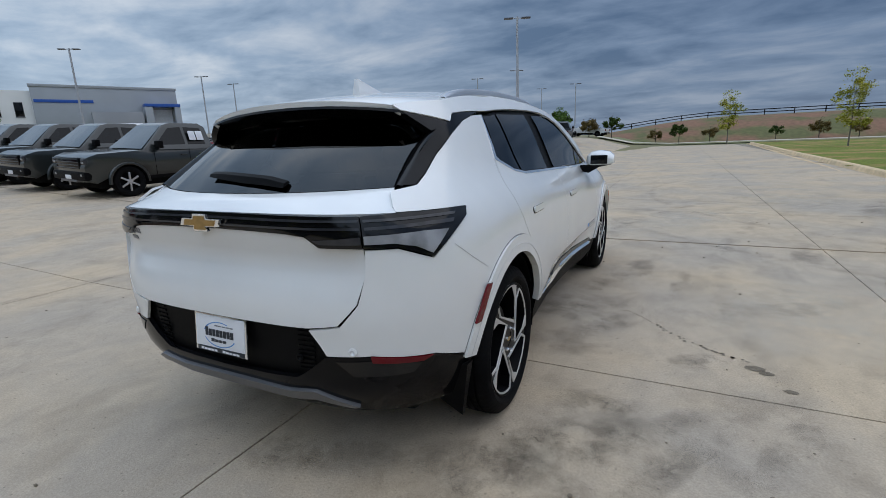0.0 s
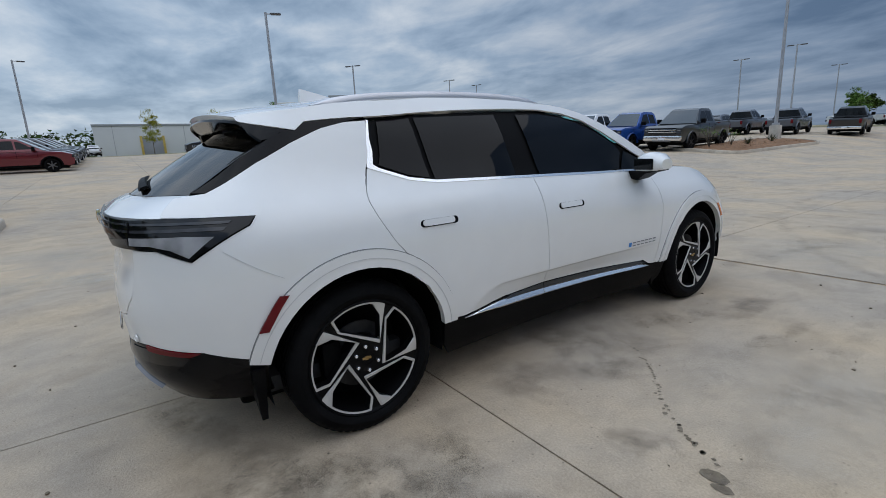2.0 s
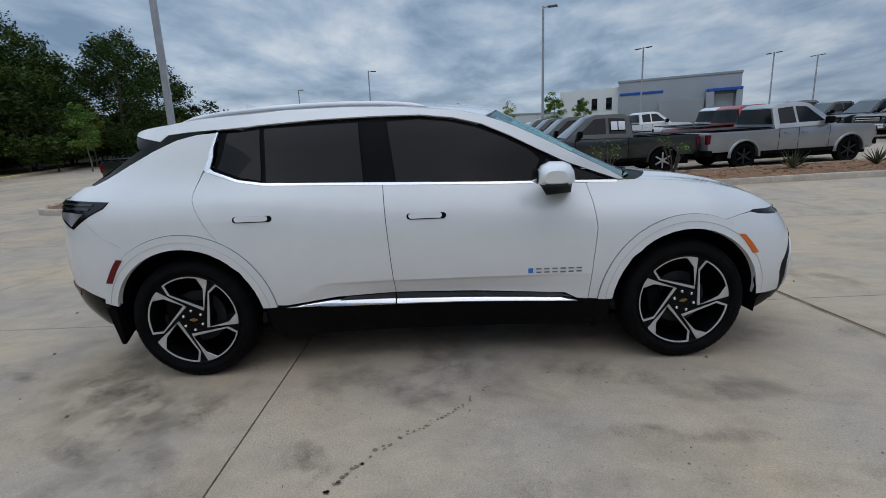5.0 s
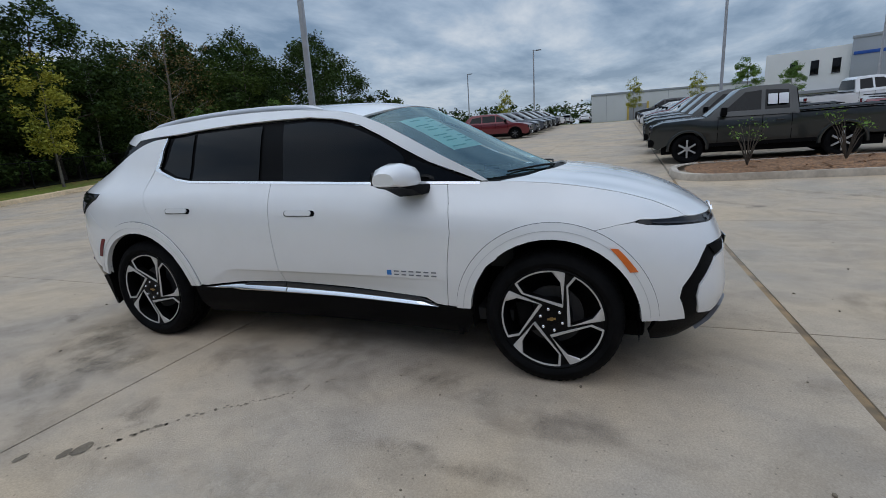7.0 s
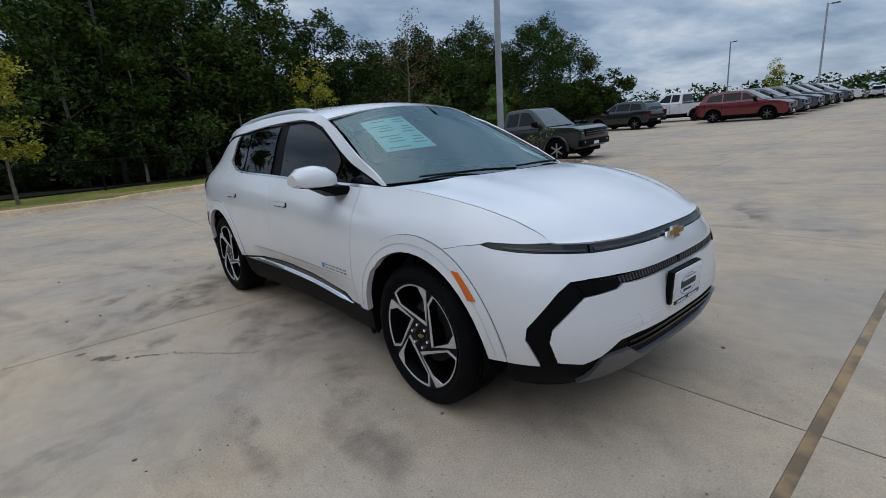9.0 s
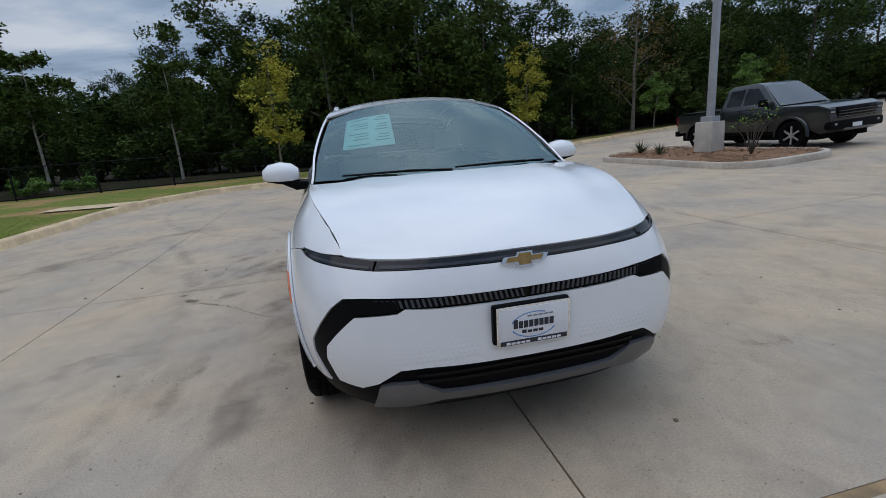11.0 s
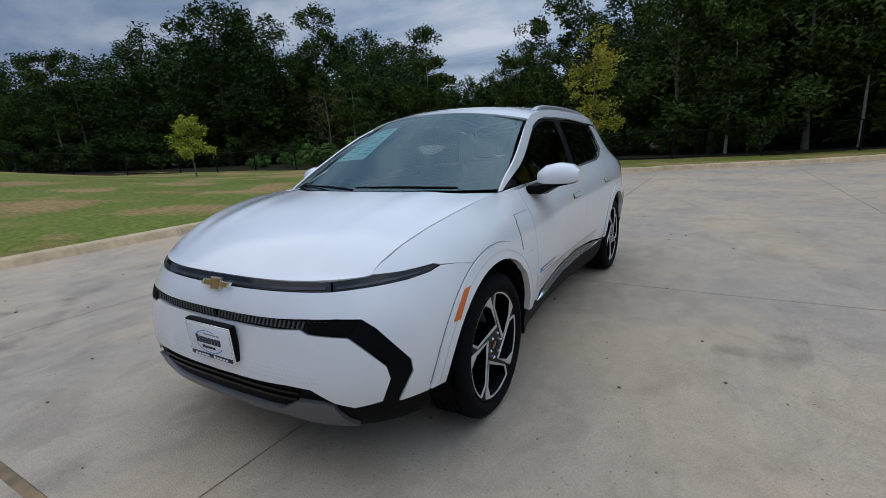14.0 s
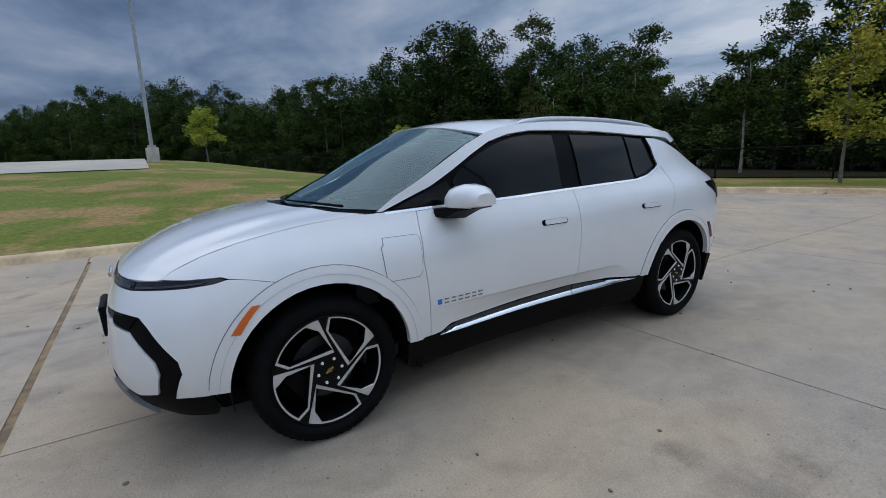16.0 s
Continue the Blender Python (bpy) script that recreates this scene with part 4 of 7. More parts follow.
flank("spoiler_side", [Y(-1.585, 1.459), Y(-1.585, 1.521), Y(-1.72, 1.508), Y(-1.845, 1.492), Y(-1.838, 1.470), Y(-1.70, 1.438), Y(-1.63, 1.424)], WHITE, "white cheek of the roof spoiler", lift=0.001, thick=0.03)
flank("spoiler_fin", [Y(-1.63, 1.421), Y(-1.70, 1.435), Y(-1.836, 1.467), Y(-1.775, 1.385), Y(-1.69, 1.405)], BLACK_GLOSS, "black side fin of the spoiler", lift=-0.003, thick=0.03)
rear_screen = [crown(-1.815, 1.452, -1.70, 1.416, 2.2, 0.97), crown(-2.035, 1.318, -1.89, 1.306, 2.2, 0.94), crown(-2.262, 1.168, -2.075, 1.178, 2.2, 0.92)]
loft("rear_window", rear_screen, REAR_GLASS, "dark tinted rear window", lift=0.0, thick=0.004)
for side in (1, -1):
    edge = [(c(side * 0.985), c(side)) for c in rear_screen]
    bm = bmesh.new()
    ys = ((-1.69, 1.420), (-1.88, 1.316), (-2.08, 1.186))
    outer = [Vector((half_at(y, z) * side, y, z)) for y, z in ys]
    add_sheet(bm, [[Vector(e[1]) - Vector((0, 0, 0.003)), Vector(e[1]).lerp(o, 0.5) + Vector((0, 0, 0.004)), o - Vector((0, 0, 0.004))] for e, o in zip(edge, outer)])
    part("rear_window_frame", bm, BLACK_GLOSS, car, "gloss black frame beside the rear window")


def tail_edge(z0, z1, u_end, p=2.0):
    return lambda v: rear_skin(v * (u_end - TAIL_U), z0 + (z1 - z0) * abs(v) ** p)


deck = [lambda v: (lambda q: (q[0], q[1] - 0.004, q[2] - 0.002))(crown(-2.262, 1.168, -2.075, 1.178, 2.2, 0.93)(v)), crown(-2.325, 1.146, -2.115, 1.158, 2.6, 0.945), tail_edge(1.112, 1.102, -2.105)]
loft("tailgate_ledge", deck, WHITE, "white ledge of the tailgate", n=28)


# ---- nose ----
def S(u, z):
    return (NOSE_U - u, z)


def nose(name, outline, mat, label="", lift=0.0, thick=0.012, step=0.05):
    return part(name, panel_mesh(outline, front_skin, step, thick, lift), mat, car, label)


def nose_pair(name, outline, mat, label="", lift=0.0, thick=0.012, step=0.05, parent=None):
    made = []
    for side in (-1, 1):
        made.append(part(name, panel_mesh([(side * s, z) for s, z in outline], front_skin, step, thick, lift), mat, parent or car, label))
    return made


nose("light_bar", both([S(NOSE_U, 0.868), S(2.8, 0.869), S(2.5, 0.873), S(2.49, 0.842), S(2.8, 0.839), S(NOSE_U, 0.834)]), LENS_SMOKE, "dark full-width light bar", lift=-0.004, thick=0.03)
nose("light_strip", both([S(NOSE_U, 0.852), S(2.8, 0.853), S(2.52, 0.858), S(2.52, 0.847), S(2.8, 0.843), S(NOSE_U, 0.840)]), LENS_GREY, "grey light strip", lift=0.0, thick=0.01)
heads = nose_pair("headlamp", [S(2.485, 0.874), S(2.27, 0.884), S(2.0, 0.888), S(1.83, 0.891), S(1.795, 0.883), S(1.85, 0.871), S(2.0, 0.860), S(2.26, 0.851), S(2.475, 0.842)], LENS_SMOKE, "slim smoked headlamp", lift=-0.004, thick=0.03)
nose_pair("headlamp_strip", [S(2.46, 0.855), S(2.2, 0.866), S(1.90, 0.878), S(1.93, 0.870), S(2.2, 0.857), S(2.46, 0.847)], LENS_GREY, "grey daytime light strip", lift=0.0, thick=0.008)
grille_top = [S(NOSE_U, 0.732), S(2.85, 0.738), S(2.66, 0.746), S(2.45, 0.748), S(2.298, 0.743), S(2.205, 0.706), S(1.952, 0.558), S(1.926, 0.502), S(2.03, 0.376)]
upper = ([S(NOSE_U, 0.830), S(2.8, 0.835), S(2.49, 0.838), S(2.26, 0.847), S(2.0, 0.856), S(1.85, 0.867), S(1.775, 0.8815), S(1.65, 0.872), S(1.508, 0.849)]
         + [S(u, z) for u, z in arc(AXLE, HUB_Z, R_OUT + G, 60, 3, 14)] + [S(1.80, 0.374)] + grille_top[::-1])
nose("front_bumper", both(upper), WHITE, "white upper front bumper", thick=0.02)
claw = [S(2.66, 0.742), S(2.45, 0.744), S(2.30, 0.739), S(2.208, 0.703), S(1.955, 0.556), S(1.930, 0.502), S(2.034, 0.380), S(2.15, 0.393), S(2.095, 0.50), S(2.13, 0.556), S(2.40, 0.681), S(2.66, 0.692), S(2.70, 0.712)]
nose_pair("air_curtain_frame", claw, BLACK_TRIM, "black angular corner trim", lift=-0.006, thick=0.03)
nose_pair("air_inlet", [S(2.64, 0.735), S(2.45, 0.737), S(2.335, 0.734), S(2.40, 0.688), S(2.63, 0.694), S(2.66, 0.712)], BLACK_MATT, "dark air inlet", lift=0.000, thick=0.01)
nose("grille_slot", both([S(NOSE_U, 0.730), S(2.85, 0.735), S(2.69, 0.741), S(2.69, 0.708), S(2.85, 0.699), S(NOSE_U, 0.693)]), BLACK_GLOSS, "black grille slot", lift=-0.016, thick=0.01)


def nose_s(x, z):
    """The way round the nose at which it stands x off the middle."""
    e = 2 / ip(POWER_F, z)
    return ARC * 2 / math.pi * math.asin(min(1.0, (x / half_width(FRONT_C, z)) ** (1 / e)))


for k in range(27):
    x0 = 0.014 + k * 0.0213
    for side in (-1, 1):
        lo, hi = 0.698 + 0.012 * k / 27, 0.727 + 0.012 * k / 27
        outline = [(side * nose_s(x0, lo), lo), (side * nose_s(x0 + 0.0095, lo), lo), (side * nose_s(x0 + 0.0165, hi), hi), (side * nose_s(x0 + 0.007, hi), hi)]
        part("grille_slat", panel_mesh(outline, front_skin, 0.1, 0.012, -0.003), SLAT, car)
lower_white = [S(NOSE_U, 0.688), S(2.85, 0.694), S(2.70, 0.704), S(2.665, 0.688), S(2.40, 0.677), S(2.136, 0.551), S(2.102, 0.498), S(2.158, 0.400), S(2.36, 0.385), S(2.50, 0.412), S(2.66, 0.470), S(2.80, 0.474), S(NOSE_U, 0.460)]
nose("lower_fascia", both(lower_white), WHITE, "white lower grille panel", lift=0.002, thick=0.02)
for side in (-1, 1):
    bm = bmesh.new()
    for i in range(19):
        for j in range(5):
            x, z = 0.215 + i * 0.0215 + 0.0107 * (j % 2), 0.502 + j * 0.019
            size = 0.0105 * min(1.0, (5.6 - j) / 3, (20 - i) / 6)
            ring = [Vector(front_skin(side * nose_s(x + size * math.cos(q), z + 0.8 * size * math.sin(q)), z + 0.8 * size * math.sin(q))) for q in (math.pi / 3 * h for h in range(6))]
            base = [bm.verts.new(p + Vector((0, 0.0022, 0))) for p in ring]
            mid = bm.verts.new(sum(ring, Vector()) / 6 + Vector((0, 0.0022 + size * 0.16, -size * 0.3)))
            for h in range(6):
                bm.faces.new((base[h], base[(h + 1) % 6], mid))
    bmesh.ops.recalc_face_normals(bm, faces=bm.faces)
    part("faceted_texture", bm, WHITE, car, "fading facets pressed into the white panel")
nose("tow_cover", [(-0.235, 0.560), (-0.155, 0.560), (-0.150, 0.505), (-0.205, 0.503), (-0.210, 0.540)], WHITE, "white tow-hook cover", lift=0.0035, thick=0.004)
low = [S(NOSE_U, 0.456), S(2.80, 0.470), S(2.66, 0.466), S(2.50, 0.408), S(2.36, 0.381), S(2.148, 0.396), S(1.96, 0.372), S(1.79, 0.370), S(1.79, 0.30), S(1.9, 0.24), S(2.3, 0.215), S(NOSE_U, 0.215)]
nose("lower_grille", both(low), BLACK_TRIM, "black lower bumper", lift=-0.008, thick=0.02)
for z in (0.435, 0.405):
    nose("lower_slat", both([S(NOSE_U, z + 0.008), S(2.74, z + 0.012), S(2.74, z), S(NOSE_U, z - 0.004)]), BLACK_GLOSS, "", lift=0.0, thick=0.015)
skid = [S(NOSE_U, 0.346), S(2.84, 0.356), S(2.735, 0.415), S(2.58, 0.413), S(2.50, 0.398), S(2.38, 0.268), S(2.60, 0.278), S(2.83, 0.318), S(NOSE_U, 0.306)]
nose("skid_plate", both(skid), SATIN, "satin silver skid plate", lift=0.012, thick=0.025)
flank("side_marker", [Y(1.762, 0.765), Y(1.798, 0.762), Y(1.893, 0.650), Y(1.855, 0.648)], LENS_AMBER, "amber side marker", lift=0.016, thick=0.01)
flank("side_reflector", [Y(-1.845, 0.762), Y(-1.808, 0.760), Y(-1.900, 0.622), Y(-1.938, 0.624)], LENS_RED, "red side reflector", lift=0.016, thick=0.01)
for y0 in (-1.03, 1.03):
    for side in (1, -1):
        yy = -1.90 if y0 < 0 else 1.0
        bm = bmesh.new()
        add_loops(bm, [[(side * 0.70, yy - 0.060, 0.30), (side * 0.865, yy - 0.060, 0.215), (side * 0.905, yy - 0.085, 0.46), (side * 0.70, yy - 0.085, 0.46)],
                   [(side * 0.70, yy - 0.035, 0.30), (side * 0.865, yy - 0.035, 0.215), (side * 0.905, yy - 0.030, 0.46), (side * 0.70, yy - 0.030, 0.46)]])
        part("mud_flap", bm, BLACK_TRIM, car, "black mud flap")


# ---- tail ----
def T(u, z):
    return (u - TAIL_U, z)


def tail(name, outline, mat, label="", lift=0.0, thick=0.012, step=0.05, parent=None):
    return part(name, panel_mesh(outline, rear_skin, step, thick, lift), mat, parent or car, label)


def tail_pair(name, outline, mat, label="", lift=0.0, thick=0.012, step=0.05):
    return [part(name, panel_mesh([(side * s, z) for s, z in outline], rear_skin, step, thick, lift), mat, car, label) for side in (1, -1)]


tail_pair("tail_lamp", [T(-1.550, 1.086), T(-1.62, 1.088), T(-1.9, 1.093), T(-2.06, 1.098), T(-2.366, 1.097), T(-2.420, 0.992), T(-2.18, 0.988), T(-1.93, 0.939), T(-1.58, 1.056)], LENS_SMOKE, "smoked wrap-round tail lamp", lift=0.006, thick=0.03)
tail_pair("tail_lamp_strip", [T(-1.66, 1.076), T(-1.9, 1.081), T(-2.36, 1.086), T(-2.362, 1.078), T(-1.9, 1.072), T(-1.68, 1.067)], LENS_GREY, "thin grey light strip", lift=0.009, thick=0.004)
tail_pair("tail_lamp_strip", [T(-1.69, 1.056), T(-1.9, 1.060), T(-2.37, 1.062), T(-2.374, 1.052), T(-1.9, 1.048), T(-1.71, 1.043)], LENS_GREY, "thin grey light strip", lift=0.009, thick=0.004)
tail_pair("tail_lamp_lens", [T(-1.76, 1.024), T(-1.95, 1.032), T(-2.39, 1.034), T(-2.405, 1.006), T(-2.2, 1.003), T(-2.05, 0.985), T(-1.935, 0.952)], LENS_PALE, "pale frosted lower lamp lens", lift=0.009, thick=0.006)
tail("gate_light_bar", both([T(TAIL_U, 1.108), T(-2.8, 1.104), T(-2.374, 1.097), T(-2.428, 0.992), T(-2.69, 0.998), T(-2.75, 1.035), T(-2.85, 1.044), T(TAIL_U, 1.052)]), LENS_SMOKE, "smoked full-width light bar", lift=0.006, thick=0.03)
tail("gate_light_strip", both([T(TAIL_U, 1.097), T(-2.8, 1.093), T(-2.39, 1.086), T(-2.393, 1.079), T(-2.8, 1.085), T(TAIL_U, 1.089)]), LENS_GREY, "thin grey light strip", lift=0.009, thick=0.004)
tail("gate_light_strip", both([T(TAIL_U, 1.071), T(-2.8, 1.068), T(-2.40, 1.062), T(-2.402, 1.053), T(-2.8, 1.060), T(TAIL_U, 1.064)]), LENS_GREY, "thin grey light strip", lift=0.009, thick=0.004)
tail_pair("gate_lamp_lens", [T(-2.413, 1.032), T(-2.715, 1.024), T(-2.68, 1.010), T(-2.425, 1.006)], LENS_GREY, "grey lamp lens", lift=0.009, thick=0.004)
gate = [T(TAIL_U, 1.049), T(-2.85, 1.041), T(-2.755, 1.031), T(-2.695, 0.994), T(-2.432, 0.988), T(-2.458, 0.893), T(-2.512, 0.797), T(-2.632, 0.722), T(-2.81, 0.704), T(TAIL_U, 0.698)]


def gate_skin(s, z):
    """The tailgate is hollowed below the light bar."""
    x, y, z = rear_skin(s, z)
    dip = 0.030 * math.exp(-((z - 0.93) / 0.075) ** 2) * max(0.0, 1 - (abs(s) / 0.72) ** 4)
    return (x, y + dip, z)


part("tailgate", panel_mesh(both(gate), gate_skin, 0.04, 0.012, 0.0), WHITE, car, "white sculpted tailgate")
tail("number_plate_recess", both([T(TAIL_U, 0.710), T(-2.78, 0.712), T(-2.69, 0.600), T(-2.85, 0.480), T(TAIL_U, 0.462)]), BLACK_TRIM, "black ribbed plate recess", lift=-0.03, thick=0.02)
for k in range(9):
    z = 0.515 + 0.019 * k
    tail_pair("recess_rib", [T(TAIL_U + 0.17, z), T(-2.80, z), T(-2.80, z + 0.008), T(TAIL_U + 0.17, z + 0.008)], BLACK_TRIM, "", lift=-0.024, thick=0.006, step=0.2)
rb = [T(TAIL_U, 0.475), T(-2.875, 0.492), T(-2.722, 0.594), T(-2.42, 0.600), T(-1.945, 0.567), T(-1.60, 0.490), T(-1.60, 0.46), T(-1.66, 0.34), T(-1.8, 0.32), T(-2.3, 0.32), T(TAIL_U, 0.33)]
tail("rear_bumper", both(rb), BLACK_GLOSS, "gloss black rear bumper", lift=-0.002, thick=0.02)
tail_pair("bumper_pocket", [T(-2.66, 0.580), T(-2.42, 0.585), T(-2.05, 0.552), T(-2.12, 0.518), T(-2.55, 0.522)], LENS_SMOKE, "dark satin pocket in the bumper", lift=0.001, thick=0.006)
tail_pair("bumper_reflector", [T(-2.434, 0.604), T(-1.965, 0.570), T(-2.045, 0.558), T(-2.422, 0.580)], LENS_RED, "red strip reflector", lift=0.006, thick=0.01)
tail("rear_skid", both([T(TAIL_U, 0.430), T(-2.93, 0.428), T(-2.79, 0.448), T(-2.54, 0.376), T(-2.58, 0.368), T(-2.80, 0.402), T(-2.93, 0.376), T(TAIL_U, 0.376)]), SATIN, "satin silver rear trim", lift=0.012, thick=0.02)
for s, z in ((0.53, 0.622), (0.02, 0.572)):
    for side in (1, -1):
        bm = bmesh.new()
        p = Vector(rear_skin(side * (0.50 if s > 0.5 else 0.18), z))
        add_lathe(bm, [(0.0, 0.017), (0.004, 0.016), (0.006, 0.010), (0.004, 0.009), (0.0, 0.0)], "z", 16)
        bmesh.ops.transform(bm, matrix=Matrix.Translation(p + Vector((0.0, -0.004 if s > 0.5 else 0.018, 0))) @ Matrix.Rotation(math.radians(90), 4, "X") @ Matrix.Rotation(side * math.radians(18 if s > 0.5 else 0), 4, "Y"), verts=bm.verts)
        part("parking_sensor", bm, WHITE if s > 0.5 else BLACK_TRIM, car, "round parking sensor")


# ---- badges, plates and small body parts ----
def bowtie(name, m, scale=1.0):
    h, w = 0.030 * scale, 0.105 * scale
    shape = [(-w, -0.012 * scale), (-0.036 * scale, -0.012 * scale), (-0.036 * scale, -h), (0.036 * scale, -h), (0.030 * scale, -0.012 * scale), (w * 0.86, -0.012 * scale), (w, 0.014 * scale),
             (0.036 * scale, 0.014 * scale), (0.036 * scale, h), (-0.030 * scale, h), (-0.036 * scale, 0.014 * scale), (-w * 0.86, 0.014 * scale)]
    top = None
    for k, (grow, depth, mat, label) in enumerate(((1.0, 0.012, CHROME, "bright badge frame"), (0.80, 0.015, GOLD, "gold badge centre"))):
        bm = bmesh.new()
        add_loops(bm, [[(x * grow, y * grow, 0) for x, y in shape], [(x * grow, y * grow, depth) for x, y in shape]])
        bmesh.ops.transform(bm, matrix=m, verts=bm.verts)
        top = part("badge" if k == 0 else "badge_centre", bm, mat, car if k == 0 else top, label)


bowtie("badge", Matrix.Translation((0.0, 2.318, 0.836)) @ Matrix.Rotation(math.radians(180), 4, "Z") @ Matrix.Rotation(math.radians(78), 4, "X"), 0.93)
bowtie("badge", Matrix.Translation((0.0, -2.395, 1.072)) @ Matrix.Rotation(math.radians(92), 4, "X"), 1.08)


def number_plate(name, m, back):
    m = m @ Matrix.Diagonal((0.91, 0.94, 1, 1))
    plate = tagged(new(name), "white printed plate in a chrome frame")
    plate.parent = car
    rows = ((-0.165, 0.165, -0.085, 0.085, 0.0, 0.006, CHROME, "frame", "bright plate frame"), (-0.155, 0.155, -0.062, 0.077, 0.006, 0.008, PLATE_WHITE, "plate", "white printed plate"),
            (-0.150, 0.150, -0.083, -0.064, 0.006, 0.009, PLATE_INK, "dark_strip", "dark strip with pale lettering bars"))
    for x0, x1, y0, y1, z0, z1, mat, nm, label in rows:
        ob = box(nm, x0, x1, y0, y1, z0, z1, mat, plate, 0.002, label, m)
    if back:
        box("plate_holder", -0.178, 0.168, -0.080, 0.092, -0.03, 0.0, BLACK_TRIM, plate, 0.012, "black plate holder", m)
    # unreadable wording as bars
    for x0, x1, y0, y1, mat in ((-0.092, 0.092, -0.012, 0.026, PLATE_INK), (-0.055, 0.045, -0.036, -0.022, PLATE_INK), (-0.125, -0.015, -0.079, -0.068, PLATE_WHITE), (0.015, 0.125, -0.079, -0.068, PLATE_WHITE),
                                (-0.03, 0.09, 0.034, 0.040, GREY_MARK)):
        n = max(3, int((x1 - x0) / 0.022))
        bm = bmesh.new()
        for k in range(n):
            a = x0 + (x1 - x0) * k / n
            add_box(bm, a, a + (x1 - x0) / n * 0.80, y0, y1 - (y1 - y0) * (0.0 if k == 0 else 0.2), 0.0082, 0.0098)
        bmesh.ops.transform(bm, matrix=m, verts=bm.verts)
        part("lettering_bar", bm, mat, plate, "row of bars for lettering")
    for a0, a1 in ((60, 165), (200, 335)):
        bm = bmesh.new()
        add_sheet(bm, [[((0.098 + d) * math.cos(a), (0.052 + d * 0.6) * math.sin(a) - 0.002, 0.0086) for a in (math.radians(a0 + (a1 - a0) * k / 20) for k in range(21))] for d in (0.0, 0.007)])
        bmesh.ops.transform(bm, matrix=m, verts=bm.verts)
        part("blue_swoosh", bm, PLATE_BLUE, plate, "blue curved line")


number_plate("number_plate", Matrix.Translation((0.0, 2.392, 0.600)) @ Matrix.Rotation(math.radians(180), 4, "Z") @ Matrix.Rotation(math.radians(93), 4, "X"), True)
number_plate("number_plate", Matrix.Translation((0.0, -2.385, 0.612)) @ Matrix.Rotation(math.radians(84), 4, "X"), False)
# model lettering on the doors as a blue block and grey bars
for side in (1, -1):
    for k in range(7):
        u0 = 0.535 + k * 0.047 if side > 0 else 0.865 - k * 0.047 - 0.028
        w = 0.030 if k else 0.028
        bits = [[(u0, 0.583), (u0 + w, 0.583), (u0 + w, 0.612), (u0, 0.612)]] if k == 0 else [
            [(u0, 0.583), (u0 + w, 0.583), (u0 + w, 0.590), (u0, 0.590)], [(u0, 0.604), (u0 + w, 0.604), (u0 + w, 0.611), (u0, 0.611)]]
        for outline in bits:
            part("lettering_bar", panel_mesh(outline, skin, 0.2, 0.004, 0.003, side < 0), BLUE_MARK if k == 0 else GREY_MARK, doors[0 if side > 0 else 1], "" if k else "blue block of the door lettering")
for k in range(6):
    z1 = 1.022
    s0 = -0.44 + k * 0.030
    part("lettering_bar", panel_mesh([(s0, z1 - 0.022), (s0 + 0.022, z1 - 0.022), (s0 + 0.022, z1), (s0, z1)], gate_skin, 0.2, 0.004, 0.003), BLUE_MARK if k == 0 else GREY_MARK, car)
part("lettering_bar", panel_mesh([(-0.42, 0.968), (-0.34, 0.968), (-0.34, 0.984), (-0.42, 0.984)], gate_skin, 0.2, 0.004, 0.003), GREY_MARK, car)


def pill(y0, y1, z0, z1, n=6, chamfer=0.5):
    r = (z1 - z0) / 2
    pts = []
    for cy, a0 in ((y1 - r, -90), (y0 + r, 90)):
        for k in range(n + 1):
            a = math.radians(a0 + 180 * k / n)
            pts.append(Y(cy + r * math.cos(a), (z0 + z1) / 2 + r * math.sin(a)))
    return pts


for owner, y0, y1, z in ((doors, -0.163, 0.066, 0.945), (rear_doors, -1.155, -0.930, 0.966)):
    for k, side in enumerate((False, True)):
        # black pill laid on the door; the recess's shade is its colour
        pocket = part("painted_recess", panel_mesh(pill(y0, y1, z - 0.019, z + 0.0165), skin, 0.06, 0.01, 0.002, side), BLACK_GLOSS, owner[k], "black panel painted in for the depth of the handle recess")
        part("door_handle", panel_mesh(pill(y0 + 0.012, y1 - 0.024, z - 0.0145, z + 0.0155), skin, 0.06, 0.008, 0.009, side), WHITE, owner[k], "flush white door handle")
part("charge_flap", panel_mesh([(0.955, 0.975), (0.940, 0.955), (0.952, 0.79), (0.972, 0.765), Y(1.13, 0.765), Y(1.155, 0.785), Y(1.165, 0.93), Y(1.145, 0.975)], skin, 0.03, 0.004, 0.0042, True), WHITE, wings[1], "white charging-port flap with a fine seam")
bm = panel_mesh([(0.953, 0.978), (0.937, 0.956), (0.949, 0.788), (0.970, 0.762), Y(1.132, 0.762), Y(1.158, 0.784), Y(1.168, 0.931), Y(1.147, 0.978)], skin, 0.03, 0.004, 0.0026, True)
part("charge_flap_seam", bm, SEAM, wings[1], "fine grey seam round the charging flap")

